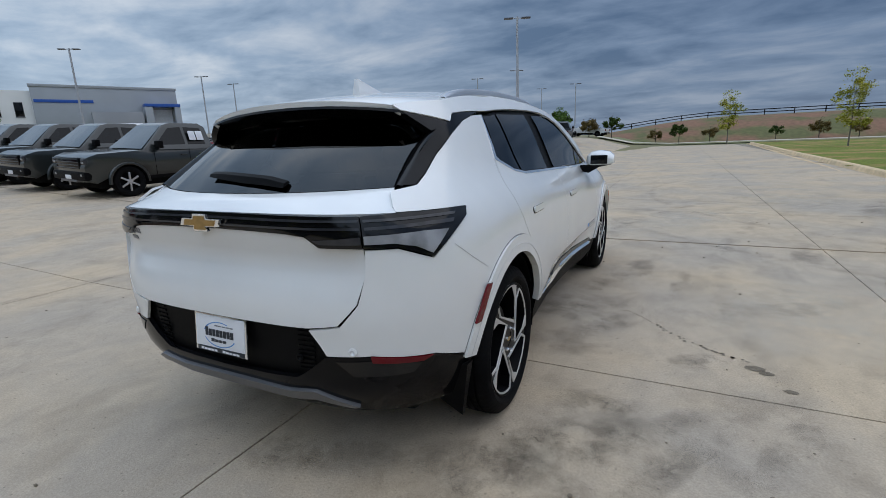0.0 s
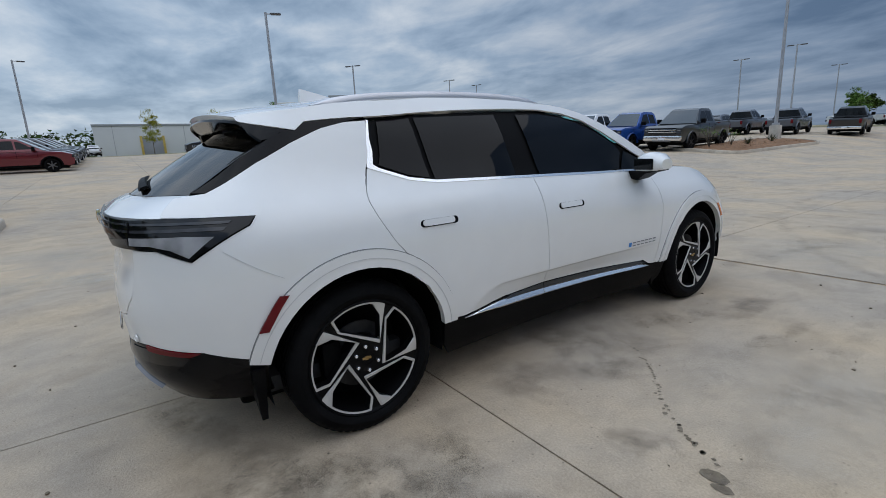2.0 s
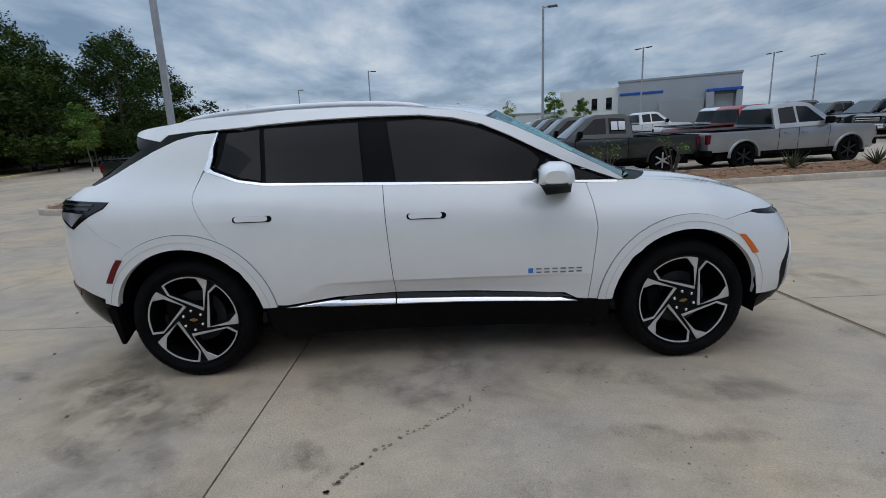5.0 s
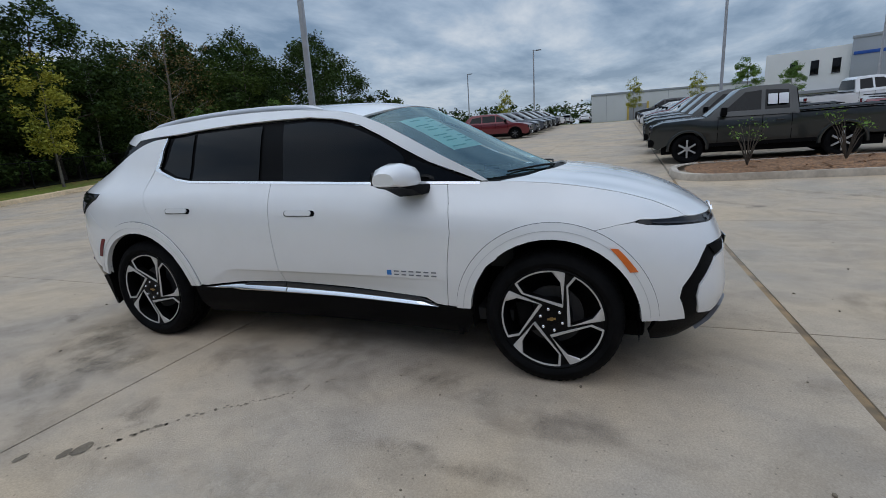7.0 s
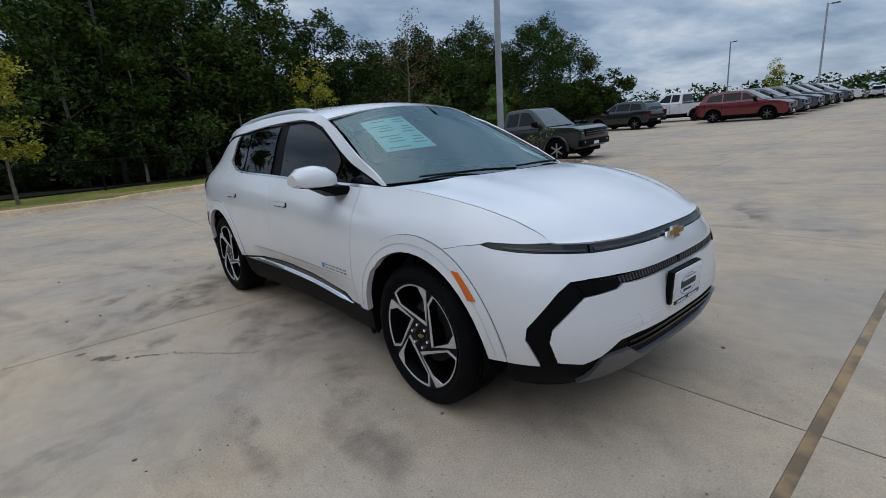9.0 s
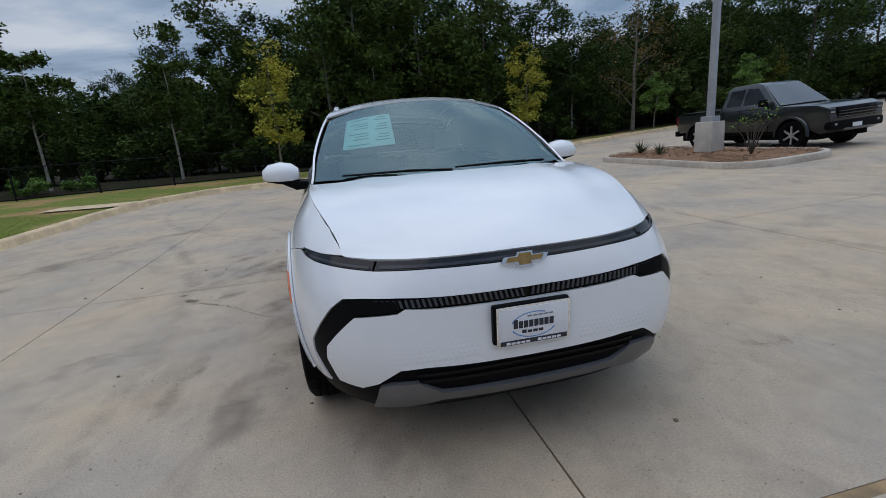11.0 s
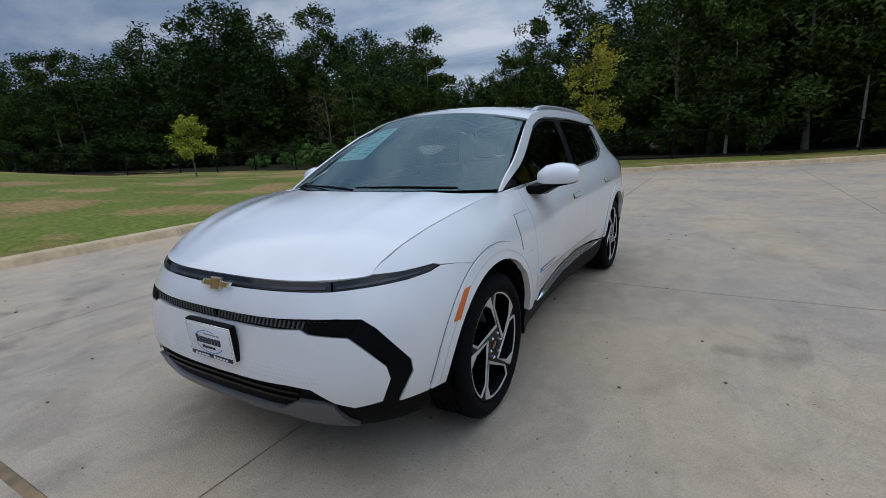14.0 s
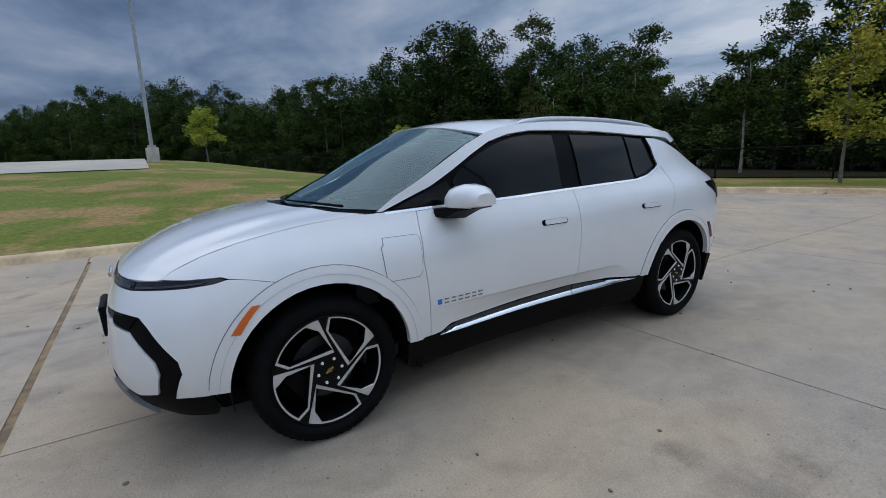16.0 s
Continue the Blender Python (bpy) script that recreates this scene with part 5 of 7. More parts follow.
# door mirrors
for side in (1, -1):
    bm = bmesh.new()
    loops = []
    for t, x, w, y0, y1, z0, z1 in ((0, 0.885, 1, 0.66, 0.765, 1.105, 1.180), (1, 0.93, 1, 0.585, 0.790, 1.098, 1.215), (2, 1.0, 1, 0.560, 0.785, 1.098, 1.228), (3, 1.075, 1, 0.565, 0.760, 1.102, 1.215), (4, 1.115, 1, 0.590, 0.715, 1.115, 1.180)):
        ring = []
        for k in range(14):
            a = 2 * math.pi * k / 14
            ca, sa = math.cos(a), math.sin(a)
            ring.append((side * x, (y0 + y1) / 2 + (y1 - y0) / 2 * math.copysign(abs(ca) ** 0.75, ca), z0 + 0.022 + ((z1 - z0 - 0.022) * abs(sa) ** 0.85 if sa > 0 else -0.022 * abs(sa) ** 0.6)))
        loops.append(ring)
    add_loops(bm, loops)
    shell = part("mirror_shell", bm, WHITE, car, "white door-mirror shell")
    box("mirror_glass", 0.935, 1.07, 0.556, 0.566, 1.114, 1.186, CAR_GLASS, shell, 0.004, "dark mirror glass", Matrix.Diagonal((side, 1, 1, 1)))
    bm = bmesh.new()
    add_loops(bm, [[(side * x, y, z) for x, y, z in ring] for ring in (
        [(0.83, 0.66, 1.05), (0.83, 0.80, 1.05), (0.83, 0.80, 1.095), (0.83, 0.66, 1.10)], [(0.91, 0.645, 1.035), (0.91, 0.785, 1.045), (0.91, 0.79, 1.10), (0.91, 0.62, 1.105)],
        [(0.99, 0.60, 1.085), (0.99, 0.76, 1.085), (0.99, 0.77, 1.112), (0.99, 0.58, 1.112)], [(1.09, 0.60, 1.105), (1.09, 0.72, 1.105), (1.09, 0.72, 1.118), (1.09, 0.60, 1.118)])])
    part("mirror_foot", bm, BLACK_TRIM, car, "black mirror foot")

# roof rails and aerial fin
for side in (1, -1):
    pts, n = [], 20
    for k in range(n + 1):
        y = -0.02 - 1.50 * k / n
        x = half_at(y, ip(ROOF_EDGE, y)) - 0.045
        base = ip(ROOF_EDGE, y) + 0.006
        rise = 0.013 * min(1, 5 * k / n, 5 * (n - k) / n) ** 0.6
        pts.append((side * x, y, base + rise))
    bm = bmesh.new()
    loops = []
    for k, p in enumerate(pts):
        w, h = 0.020, (0.020 if 0 < k < n else 0.006)
        loops.append([(p[0] + side * a * w, p[1], p[2] + b * h) for a, b in ((-1, -0.6), (1, -0.8), (1.05, 0.2), (0.55, 0.9), (-0.5, 1), (-1, 0.4))])
    add_loops(bm, loops)
    part("roof_rail", bm, SATIN_LIGHT, car, "satin silver roof rail")
bm = bmesh.new()
add_loops(bm, [[(w * a, y, z) for a, y, z in ((-1, y0, 1.60 + 0.0), (1, y0, 1.60), (0.35, y1, z1), (-0.35, y1, z1))] for w, y0, y1, z1 in ((0.010, -1.06, -1.07, 1.625), (0.030, -1.14, -1.16, 1.645), (0.036, -1.24, -1.27, 1.672), (0.034, -1.33, -1.34, 1.690), (0.026, -1.36, -1.355, 1.692))])
part("aerial_fin", bm, WHITE, car, "white shark-fin aerial")

# wipers
for name, pts, r in (("wiper", [(0.02, 1.385, 1.130), (0.25, 1.345, 1.142), (0.62, 1.20, 1.135)], 0.007), ("wiper", [(-0.60, 1.235, 1.130), (-0.3, 1.335, 1.142), (0.0, 1.375, 1.142)], 0.007)):
    bm = bmesh.new()
    add_tube(bm, pts, [r, r, r * 0.7], 6)
    part(name, bm, BLACK_TRIM, car, "black windscreen wiper")
bm = bmesh.new()
add_loops(bm, [[(x, y0 - 0.020, z0 - 0.010), (x, y0 + 0.020, z0 + 0.008), (x, y0 + 0.014, z0 + h), (x, y0 - 0.012, z0 + h - 0.008)]
               for x, y0, z0, h in ((0.27, -2.212, 1.196, 0.016), (0.18, -2.212, 1.206, 0.024), (0.05, -2.205, 1.214, 0.026), (-0.10, -2.185, 1.228, 0.020), (-0.19, -2.172, 1.238, 0.010))])
part("rear_wiper", bm, BLACK_TRIM, car, "black rear wiper under a cover")

# the price sheet stuck behind the windscreen
bm = bmesh.new()
grid = [[screen_at(0.40 + 0.46 * i / 6, 0.36 + 0.44 * k / 6) - Vector((0, 0.006, 0.012)) for k in range(7)] for i in range(7)]
add_sheet(bm, grid)
sheet = part("window_sticker", bm, PAPER, car, "pale green price sheet behind the windscreen")
for k in range(11):
    t0 = 0.43 + 0.038 * k
    for v0, v1 in ((0.40, 0.54), (0.58, 0.76)):
        if (k * 7 + int(v0 * 10)) % 4 == 0:
            continue
        bm = bmesh.new()
        add_sheet(bm, [[screen_at(t, v) - Vector((0, 0.004, 0.009)) for v in (v0, v1 - 0.02 * ((k * 5) % 4))] for t in (t0, t0 + 0.013)])
        part("printed_bar", bm, PAPER_INK, sheet)

# cabin
box("cabin_floor", -0.78, 0.78, -1.9, 1.25, 0.28, 0.36, CABIN, car, 0.02, "dark cabin floor")
bm = bmesh.new()
add_loops(bm, [[(x, 0.62, 0.62), (x, 0.66, 0.98), (x, 0.80, 1.045), (x, 1.22, 1.06), (x, 1.25, 0.6)] for x in (-0.74, -0.3, 0.3, 0.74)])
part("dashboard", bm, CABIN, car, "dark dashboard")
for x in (-0.38, 0.38):
    for y in (-0.18, -1.05):
        seat = box("seat", x - 0.25, x + 0.25, y - 0.05, y + 0.48, 0.42, 0.62, SEAT, car, 0.05, "dark seat")
        box("seat_back", x - 0.24, x + 0.24, -0.06, 0.07, 0.0, 0.60, SEAT, seat, 0.05, "", Matrix.Translation((0, y, 0.58)) @ Matrix.Rotation(math.radians(14), 4, "X"))
        box("head_rest", x - 0.13, x + 0.13, -0.05, 0.05, 0.62, 0.80, SEAT, seat, 0.04, "", Matrix.Translation((0, y - 0.02, 0.58)) @ Matrix.Rotation(math.radians(12), 4, "X"))
bm = bmesh.new()
add_tube(bm, [(-0.38 + 0.18 * math.cos(a), 0.50 + 0.06 * math.sin(a), 0.93 + 0.165 * math.sin(a)) for a in (2 * math.pi * k / 24 for k in range(25))], 0.014, 8)
add_tube(bm, [(-0.54, 0.50, 0.92), (-0.38, 0.53, 0.92), (-0.22, 0.50, 0.92)], 0.018, 6)
part("steering_wheel", bm, CABIN, car, "dark steering wheel")


# ---- wheels ----
def road_wheel(parent, x_sign, y, tyre_r=0.368, rim_r=0.283, width=0.25):
    """An alloy wheel: turned at the origin with its face towards +x."""
    face = 0.0
    hub = tagged(new("wheel"), "black alloy wheel with machined spoke edges", "wheel")
    hub.parent = parent
    bm = bmesh.new()
    w = width
    prof = [(-w + 0.02, rim_r - 0.012, 0), (-w, rim_r + 0.02, 0), (-w + 0.008, tyre_r - 0.03, 0), (-w + 0.03, tyre_r - 0.004, 1)]
    n = 5
    for k in range(n):
        a = -w + 0.04 + (w - 0.08) * k / n
        b = a + (w - 0.08) / n
        prof += [(a, tyre_r, 1 if k in (0, n - 1) else 0), (b - 0.012, tyre_r, 1 if k in (0, n - 1) else 0), (b - 0.011, tyre_r - 0.009, 0), (b - 0.001, tyre_r - 0.009, 0)]
    prof += [(-0.04, tyre_r, 1), (-0.012, tyre_r - 0.006, 1), (0.006, tyre_r - 0.026, 1), (0.011, tyre_r - 0.036, 0), (0.013, tyre_r - 0.052, 0), (0.0145, tyre_r - 0.054, 0), (0.0135, tyre_r - 0.060, 0), (0.010, rim_r + 0.015, 0), (0.002, rim_r + 0.004, 0), (-0.012, rim_r - 0.010, 0)]
    # shoulder blocks parted by cross grooves
    sides = 180
    rings = []
    for j in range(sides):
        t = 2 * math.pi * j / sides
        cut = 0.0035 if j % 3 == 0 else 0.0
        rings.append([bm.verts.new((a, (r - cut * g) * math.cos(t), (r - cut * g) * math.sin(t))) for a, r, g in prof])
    for j in range(sides):
        p, q = rings[j], rings[(j + 1) % sides]
        for k in range(len(prof) - 1):
            bm.faces.new((p[k], p[k + 1], q[k + 1], q[k]))
    part("tyre", bm, RUBBER, hub, "black road tyre")
    bm = bmesh.new()
    add_lathe(bm, [(0.000, rim_r), (0.004, rim_r - 0.006), (-0.004, rim_r - 0.016), (-0.012, rim_r - 0.022), (-0.20, rim_r - 0.035), (-0.21, 0.10), (-0.205, 0.05)], "x", 48)
    part("rim_barrel", bm, BLACK_TRIM, hub, "gloss black rim")
    bm = bmesh.new()
    add_lathe(bm, [(-0.10, 0.16), (-0.085, 0.162), (-0.085, 0.06), (-0.10, 0.06)], "x", 32, True)
    part("brake_disc", bm, ORANGE, hub, "steel brake disc")
    box("brake_caliper", -0.13, -0.06, -0.19, -0.10, -0.08, 0.10, BLACK_TRIM, hub, 0.015, "grey brake caliper")
    R = rim_r - 0.012

    def P(r, deg, d):
        a = math.radians(deg)
        return Vector((d, r * math.cos(a), r * math.sin(a)))

    def slab(bm, outline, d0, d1, inset=0.0):
        c = sum((Vector(p) for p in outline), Vector()) / len(outline)
        add_loops(bm, [[Vector((d0, p[1], p[2])) for p in outline], [Vector((d1, *(Vector(p).lerp(c, inset))[1:])) for p in outline]])

    bm = bmesh.new()
    add_lathe(bm, [(-0.08, 0.105), (-0.020, 0.100), (-0.012, 0.085), (-0.016, 0.046), (-0.010, 0.040), (-0.008, 0.0)], "x", 30)
    part("hub_cap", bm, WHEEL_BLACK, hub, "black hub centre")

    def at(outer, inner, t):
        return outer.lerp(inner, t)

    for k in range(5):
        a = 72 * k
        n = 10
        top, side, apex, heel = P(R, a + 126, 0), P(R, a + 65, 0), P(0.090, a + 39, 0), P(0.206, a + 130, 0)
        outer = [P(R, a + 126 - 61 * j / n, 0) for j in range(n + 1)] + [at(side, apex, 0.36), apex, heel]
        inner = [P(R - 0.010, a + 123.5 - 44 * j / n, 0) for j in range(n + 1)] + [P(0.212, a + 67.6, 0), P(0.106, a + 44, 0), P(0.200, a + 126.5, 0)]
        # machined frame round one window
        bm = bmesh.new()
        loops = []
        for ring, d in ((outer, -0.034), (outer, -0.003), ([o.lerp(i, 0.12) for o, i in zip(outer, inner)], -0.0005), ([o.lerp(i, 0.90) for o, i in zip(outer, inner)], -0.0025), (inner, -0.006)):
            loops.append([Vector((d, p.y, p.z)) for p in ring])
        add_loops(bm, loops, caps=False)
        bmesh.ops.recalc_face_normals(bm, faces=bm.faces)
        part("machined_edge", bm, MACHINED, hub, "bright machined frame of a wheel opening")
        bm = bmesh.new()
        add_loops(bm, [[Vector((d, p.y, p.z)) for p in ring] for ring, d in ((inner, -0.005), ([o.lerp(i, 0.8) for o, i in zip(outer, inner)], -0.055))], caps=False)
        part("opening_wall", bm, WHEEL_BLACK, hub, "black inner wall of a wheel opening")
        # dark spoke between this window and the next
        bm = bmesh.new()
        slab(bm, [P(0.04, a + 39, 0), apex, heel, top, P(R, a + 131.5, 0), P(R, a + 137, 0), P(0.090, a + 111, 0), P(0.04, a + 111, 0)], -0.05, -0.007)
        part("spoke", bm, WHEEL_BLACK, hub, "gloss black spoke")
    for k in range(6):
        bm = bmesh.new()
        add_lathe(bm, [(-0.02, 0.0095), (0.004, 0.0085), (0.006, 0.006), (0.002, 0.005), (0.002, 0.0)], "x", 6)
        bmesh.ops.translate(bm, vec=P(0.060, 60 * k + 35, 0), verts=bm.verts)
        part("wheel_nut", bm, CHROME, hub, "bright wheel nut")
    bm = bmesh.new()
    add_box(bm, -0.010, -0.004, -0.022, 0.022, -0.005, 0.005)
    add_box(bm, -0.010, -0.004, -0.008, 0.008, -0.009, 0.009)
    part("hub_badge", bm, GOLD, hub, "small gold hub badge")
    hub.matrix_world = Matrix.Translation((x_sign * 0.912, y, tyre_r)) @ (Matrix.Identity(4) if x_sign > 0 else Matrix.Rotation(math.pi, 4, "Z"))
    return hub


first = road_wheel(car, 1, -AXLE)
for sx, y, turn in ((1, AXLE, 10), (-1, AXLE, 33), (-1, -AXLE, -14)):
    w = copy_thing(first, Matrix.Translation((sx * 0.912, y, 0.368)) @ (Matrix.Identity(4) if sx > 0 else Matrix.Rotation(math.pi, 4, "Z")) @ Matrix.Rotation(math.radians(turn), 4, "X"))


# ---- trees ----
def leaf_cloud(bm, centres, count, size, rng, flat=0.6):
    """Leaves as small folded quads scattered round clump centres."""
    for cx, cy, cz, r in centres:
        for _ in range(count):
            while True:
                p = Vector((rng.uniform(-1, 1), rng.uniform(-1, 1), rng.uniform(-1, 1)))
                if 0.2 < p.length < 1:
                    break
            c = Vector((cx, cy, cz)) + Vector((p.x * r, p.y * r, p.z * r * flat + r * 0.25 * rng.gauss(0, 1)))
            a = Vector((rng.gauss(0, 1), rng.gauss(0, 1), rng.gauss(0, 0.5))).normalized()
            b = a.orthogonal().normalized()
            b.rotate(Matrix.Rotation(rng.uniform(0, 6.28), 3, a))
            s = size * rng.uniform(0.6, 1.35)
            q = [c - a * s * 0.9 - b * s * 0.40, c - a * s * 0.1 + b * s * 0.65, c + a * s * 1.05 - b * s * 0.1]
            bm.faces.new([bm.verts.new(v) for v in q])


def tree(name, label, category, tall, spread, seed, leaf, bark, clumps=60, count=70, size=0.10, trunk=0.16, low=0.28, group="", narrow=1.0, bare=False):
    rng = random.Random(seed)
    ob = thing(name, label, category, group)
    bm = bmesh.new()
    pts, lean = [], (rng.uniform(-0.05, 0.05), rng.uniform(-0.05, 0.05))
    for k in range(7):
        h = tall * 0.86 * k / 6
        pts.append((lean[0] * h + 0.06 * rng.uniform(-1, 1) * k / 3, lean[1] * h + 0.06 * rng.uniform(-1, 1) * k / 3, h - 0.25 * (k == 0)))
    add_tube(bm, pts, [trunk * (1.25 if k == 0 else 1 - 0.14 * k) for k in range(7)], 8)
    centres = []
    limbs = 9 if clumps > 30 else 12
    for k in range(limbs):
        t = low + (0.95 - low) * (k + rng.random() * 0.6) / limbs
        h = tall * 0.86 * t
        base = Vector((lean[0] * h, lean[1] * h, h))
        az = k * 2.4 + rng.uniform(-0.5, 0.5)
        reach = spread * narrow * (1.05 - 0.55 * t) * rng.uniform(0.75, 1.15)
        tip = base + Vector((math.cos(az) * reach, math.sin(az) * reach, reach * rng.uniform(0.35, 0.8)))
        mid = base.lerp(tip, 0.5) + Vector((0, 0, 0.08 * reach))
        add_tube(bm, [base, mid, tip], [trunk * 0.38 * (1.1 - t), trunk * 0.22 * (1.1 - t), trunk * 0.07], 5)
        for j in range(3):
            q = base.lerp(tip, rng.uniform(0.45, 0.95))
            e = q + Vector((rng.uniform(-1, 1), rng.uniform(-1, 1), rng.uniform(-0.1, 0.7))) * reach * 0.35
            add_tube(bm, [q, e], [trunk * 0.10, trunk * 0.03], 4)
            centres.append((e.x, e.y, e.z, spread * rng.uniform(0.16, 0.3)))
        centres.append((tip.x, tip.y, tip.z, spread * rng.uniform(0.2, 0.34)))
    part("trunk", bm, bark, ob)
    while len(centres) < clumps:
        a, h = rng.uniform(0, 6.28), rng.uniform(low + 0.05, 1.0)
        prof = math.sin(math.pi * min(0.97, max(0.08, (h - low) / (1 - low + 0.03)))) ** 0.6
        r = spread * narrow * prof * math.sqrt(rng.random()) * rng.uniform(0.75, 1.1)
        centres.append((math.cos(a) * r + lean[0] * tall * h, math.sin(a) * r + lean[1] * tall * h, tall * h, spread * rng.uniform(0.16, 0.32)))
    if not bare:
        bm = bmesh.new()
        leaf_cloud(bm, centres[:clumps], count, size, rng)
        part("crown", bm, leaf, ob)
    return ob


def plant(src, x, y, turn, scale, sink=0.0, zscale=1.0):
    m = Matrix.Translation((x, y, height(x, y) + 0.1 - sink)) @ Matrix.Rotation(turn, 4, "Z")
    ob = copy_thing(src, m)
    ob.scale = (scale, scale, scale * zscale)
    return ob


rng = random.Random(5)
oaks = [tree("tree", "tall dark green oak at the wood's edge", "tree", 13, 4.0, 11, LEAF_OAK, BARK, 90, 112, 0.155, 0.24, 0.16, "woodland trees"),
        tree("tree", "broad dark green oak with a rounded crown", "tree", 11.5, 4.6, 23, LEAF_OAK, BARK, 90, 112, 0.155, 0.24, 0.12, "woodland trees"),
        tree("tree", "mid green woodland tree with loose foliage", "tree", 10, 3.6, 37, LEAF_MID, PALE_BARK, 80, 112, 0.14, 0.16, 0.10, "woodland trees"),
        tree("tree", "slim mid green woodland tree with an open top", "tree", 13.5, 3.0, 41, LEAF_MID, PALE_BARK, 66, 104, 0.145, 0.16, 0.30, "woodland trees")]
under = [tree("bush", "low mid green undergrowth bush", "bush", 3.2, 1.8, 51, LEAF_MID, BARK, 30, 84, 0.12, 0.05, 0.02, "woodland undergrowth"),
         tree("bush", "low rounded undergrowth bush", "bush", 2.4, 1.3, 57, LEAF_MID, BARK, 26, 84, 0.11, 0.04, 0.02, "woodland undergrowth")]


def settle(src, x, y, turn, scale, zscale=1.0):
    """The first of a kind is moved to its place, the next ones are copies."""
    if src.name in used:
        return plant(src, x, y, turn, scale, 0.1, zscale)
    used.add(src.name)
    src.matrix_world = Matrix.Translation((x, y, height(x, y) + 0.0)) @ Matrix.Rotation(turn, 4, "Z") @ Matrix.Diagonal((scale, scale, scale * zscale, 1))
    return src


used = set()
# the wood behind the fence: from behind the car round to the lawn's far side
WOOD = [(-56, -44), (-40, -37), (-26, -31), (-14, -26.5), (-4, -24), (3, -25.5), (8, -28.5), (13, -31), (19, -31), (24, -28), (30, -26), (37, -22), (46, -16), (58, -8), (72, 2), (90, 12), (104, 24), (114, 38)]
TALL = ((-60, 0.66), (-30, 0.80), (-20, 0.62), (-14, 0.68), (-4, 0.92), (2, 0.85), (6, 0.82), (9, 0.68), (13, 0.62), (18, 0.62), (23, 0.92), (32, 0.95), (38, 1.05), (46, 0.84), (56, 0.78), (92, 0.78))
for row, (back, gap) in enumerate(((0.0, 3.4), (5.0, 4.0), (11.0, 4.6))):
    for (ax, ay), (bx, by) in zip(WOOD, WOOD[1:]):
        d = Vector((bx - ax, by - ay))
        n = max(1, round(d.length / gap))
        out = Vector((d.y, -d.x)).normalized()
        for k in range(n):
            t = (k + rng.uniform(0.1, 0.9)) / n
            x, y = ax + d.x * t + out.x * (back + rng.uniform(-1.2, 1.2)), ay + d.y * t + out.y * (back + rng.uniform(-1.2, 1.2))
            src = oaks[rng.choice((0, 1, 2, 2, 3) if row == 0 else (0, 0, 1, 1, 3))]
            settle(src, x, y, rng.uniform(0, 6.28), ip(TALL, x) * rng.uniform(0.86, 1.08), rng.uniform(0.9, 1.1))
for row, (back, gap, big) in enumerate(((-1.0, 2.0, 0.95), (2.0, 2.1, 1.7), (7.0, 2.8, 2.1), (14.0, 3.0, 2.9))):
    for (ax, ay), (bx, by) in zip(WOOD, WOOD[1:]):
        d = Vector((bx - ax, by - ay))
        n = max(1, round(d.length / gap))
        out = Vector((d.y, -d.x)).normalized()
        for k in range(n):
            t = (k + rng.uniform(0.1, 0.9)) / n
            x, y = ax + d.x * t + out.x * (back + rng.uniform(-0.8, 0.8)), ay + d.y * t + out.y * (back + rng.uniform(-0.8, 0.8))
            if row == 0 and rng.random() < 0.12:
                continue
            settle(under[rng.randrange(2)], x, y, rng.uniform(0, 6.28), big * rng.uniform(0.75, 1.25))
bare = tree("tree", "pale half-bare tree with sparse rusty leaves", "tree", 10.5, 3.2, 83, LEAF_RUST, PALE_BARK, 60, 30, 0.09, 0.15, 0.2, "woodland trees")
for x, y, s2 in ((-18.6, -23.6, 0.84), (24.5, -24.5, 0.6)):
    settle(bare, x, y, x, s2)
for k, x, y, s2 in ((1, -31, -22.5, 0.72), (0, -35.5, -25, 0.74), (2, -27.5, -26, 0.85), (1, -40, -24.5, 0.7)):
    settle(oaks[k], x, y, x, s2)
r = random.Random(63)
for k in range(26):
    settle(under[k % 2], r.uniform(-44, -24), r.uniform(-27.5, -22.5), r.uniform(0, 6.28), r.uniform(0.9, 1.7))
fresh_bush = tree("bush", "bright green leafy bush beside the fence", "bush", 2.0, 0.9, 59, LEAF_FRESH, BARK, 24, 100, 0.09, 0.04, 0.02, "fence bushes")
for x, y, s2 in ((14.5, -16.6, 1.45), (18.2, -16.8, 1.25), (21.5, -17.5, 0.9), (12.0, -17.4, 0.7), (10.5, -18.0, 0.6), (24, -17.2, 0.8)):
    settle(fresh_bush, x, y, x, s2)

slim = tree("tree", "slim pale-barked tree leaning at the wood's edge", "tree", 7.5, 1.9, 29, LEAF_MID, LIGHT_BARK, 44, 110, 0.12, 0.085, 0.42, "woodland trees")
for x, y, s2 in ((7.5, -20.5, 0.8), (12.5, -19.6, 0.85), (17.0, -18.6, 0.7), (-7.0, -23.6, 0.95), (-15.5, -25.8, 0.9), (-2.0, -22.6, 0.85)):
    settle(slim, x, y, x * 1.3, s2)

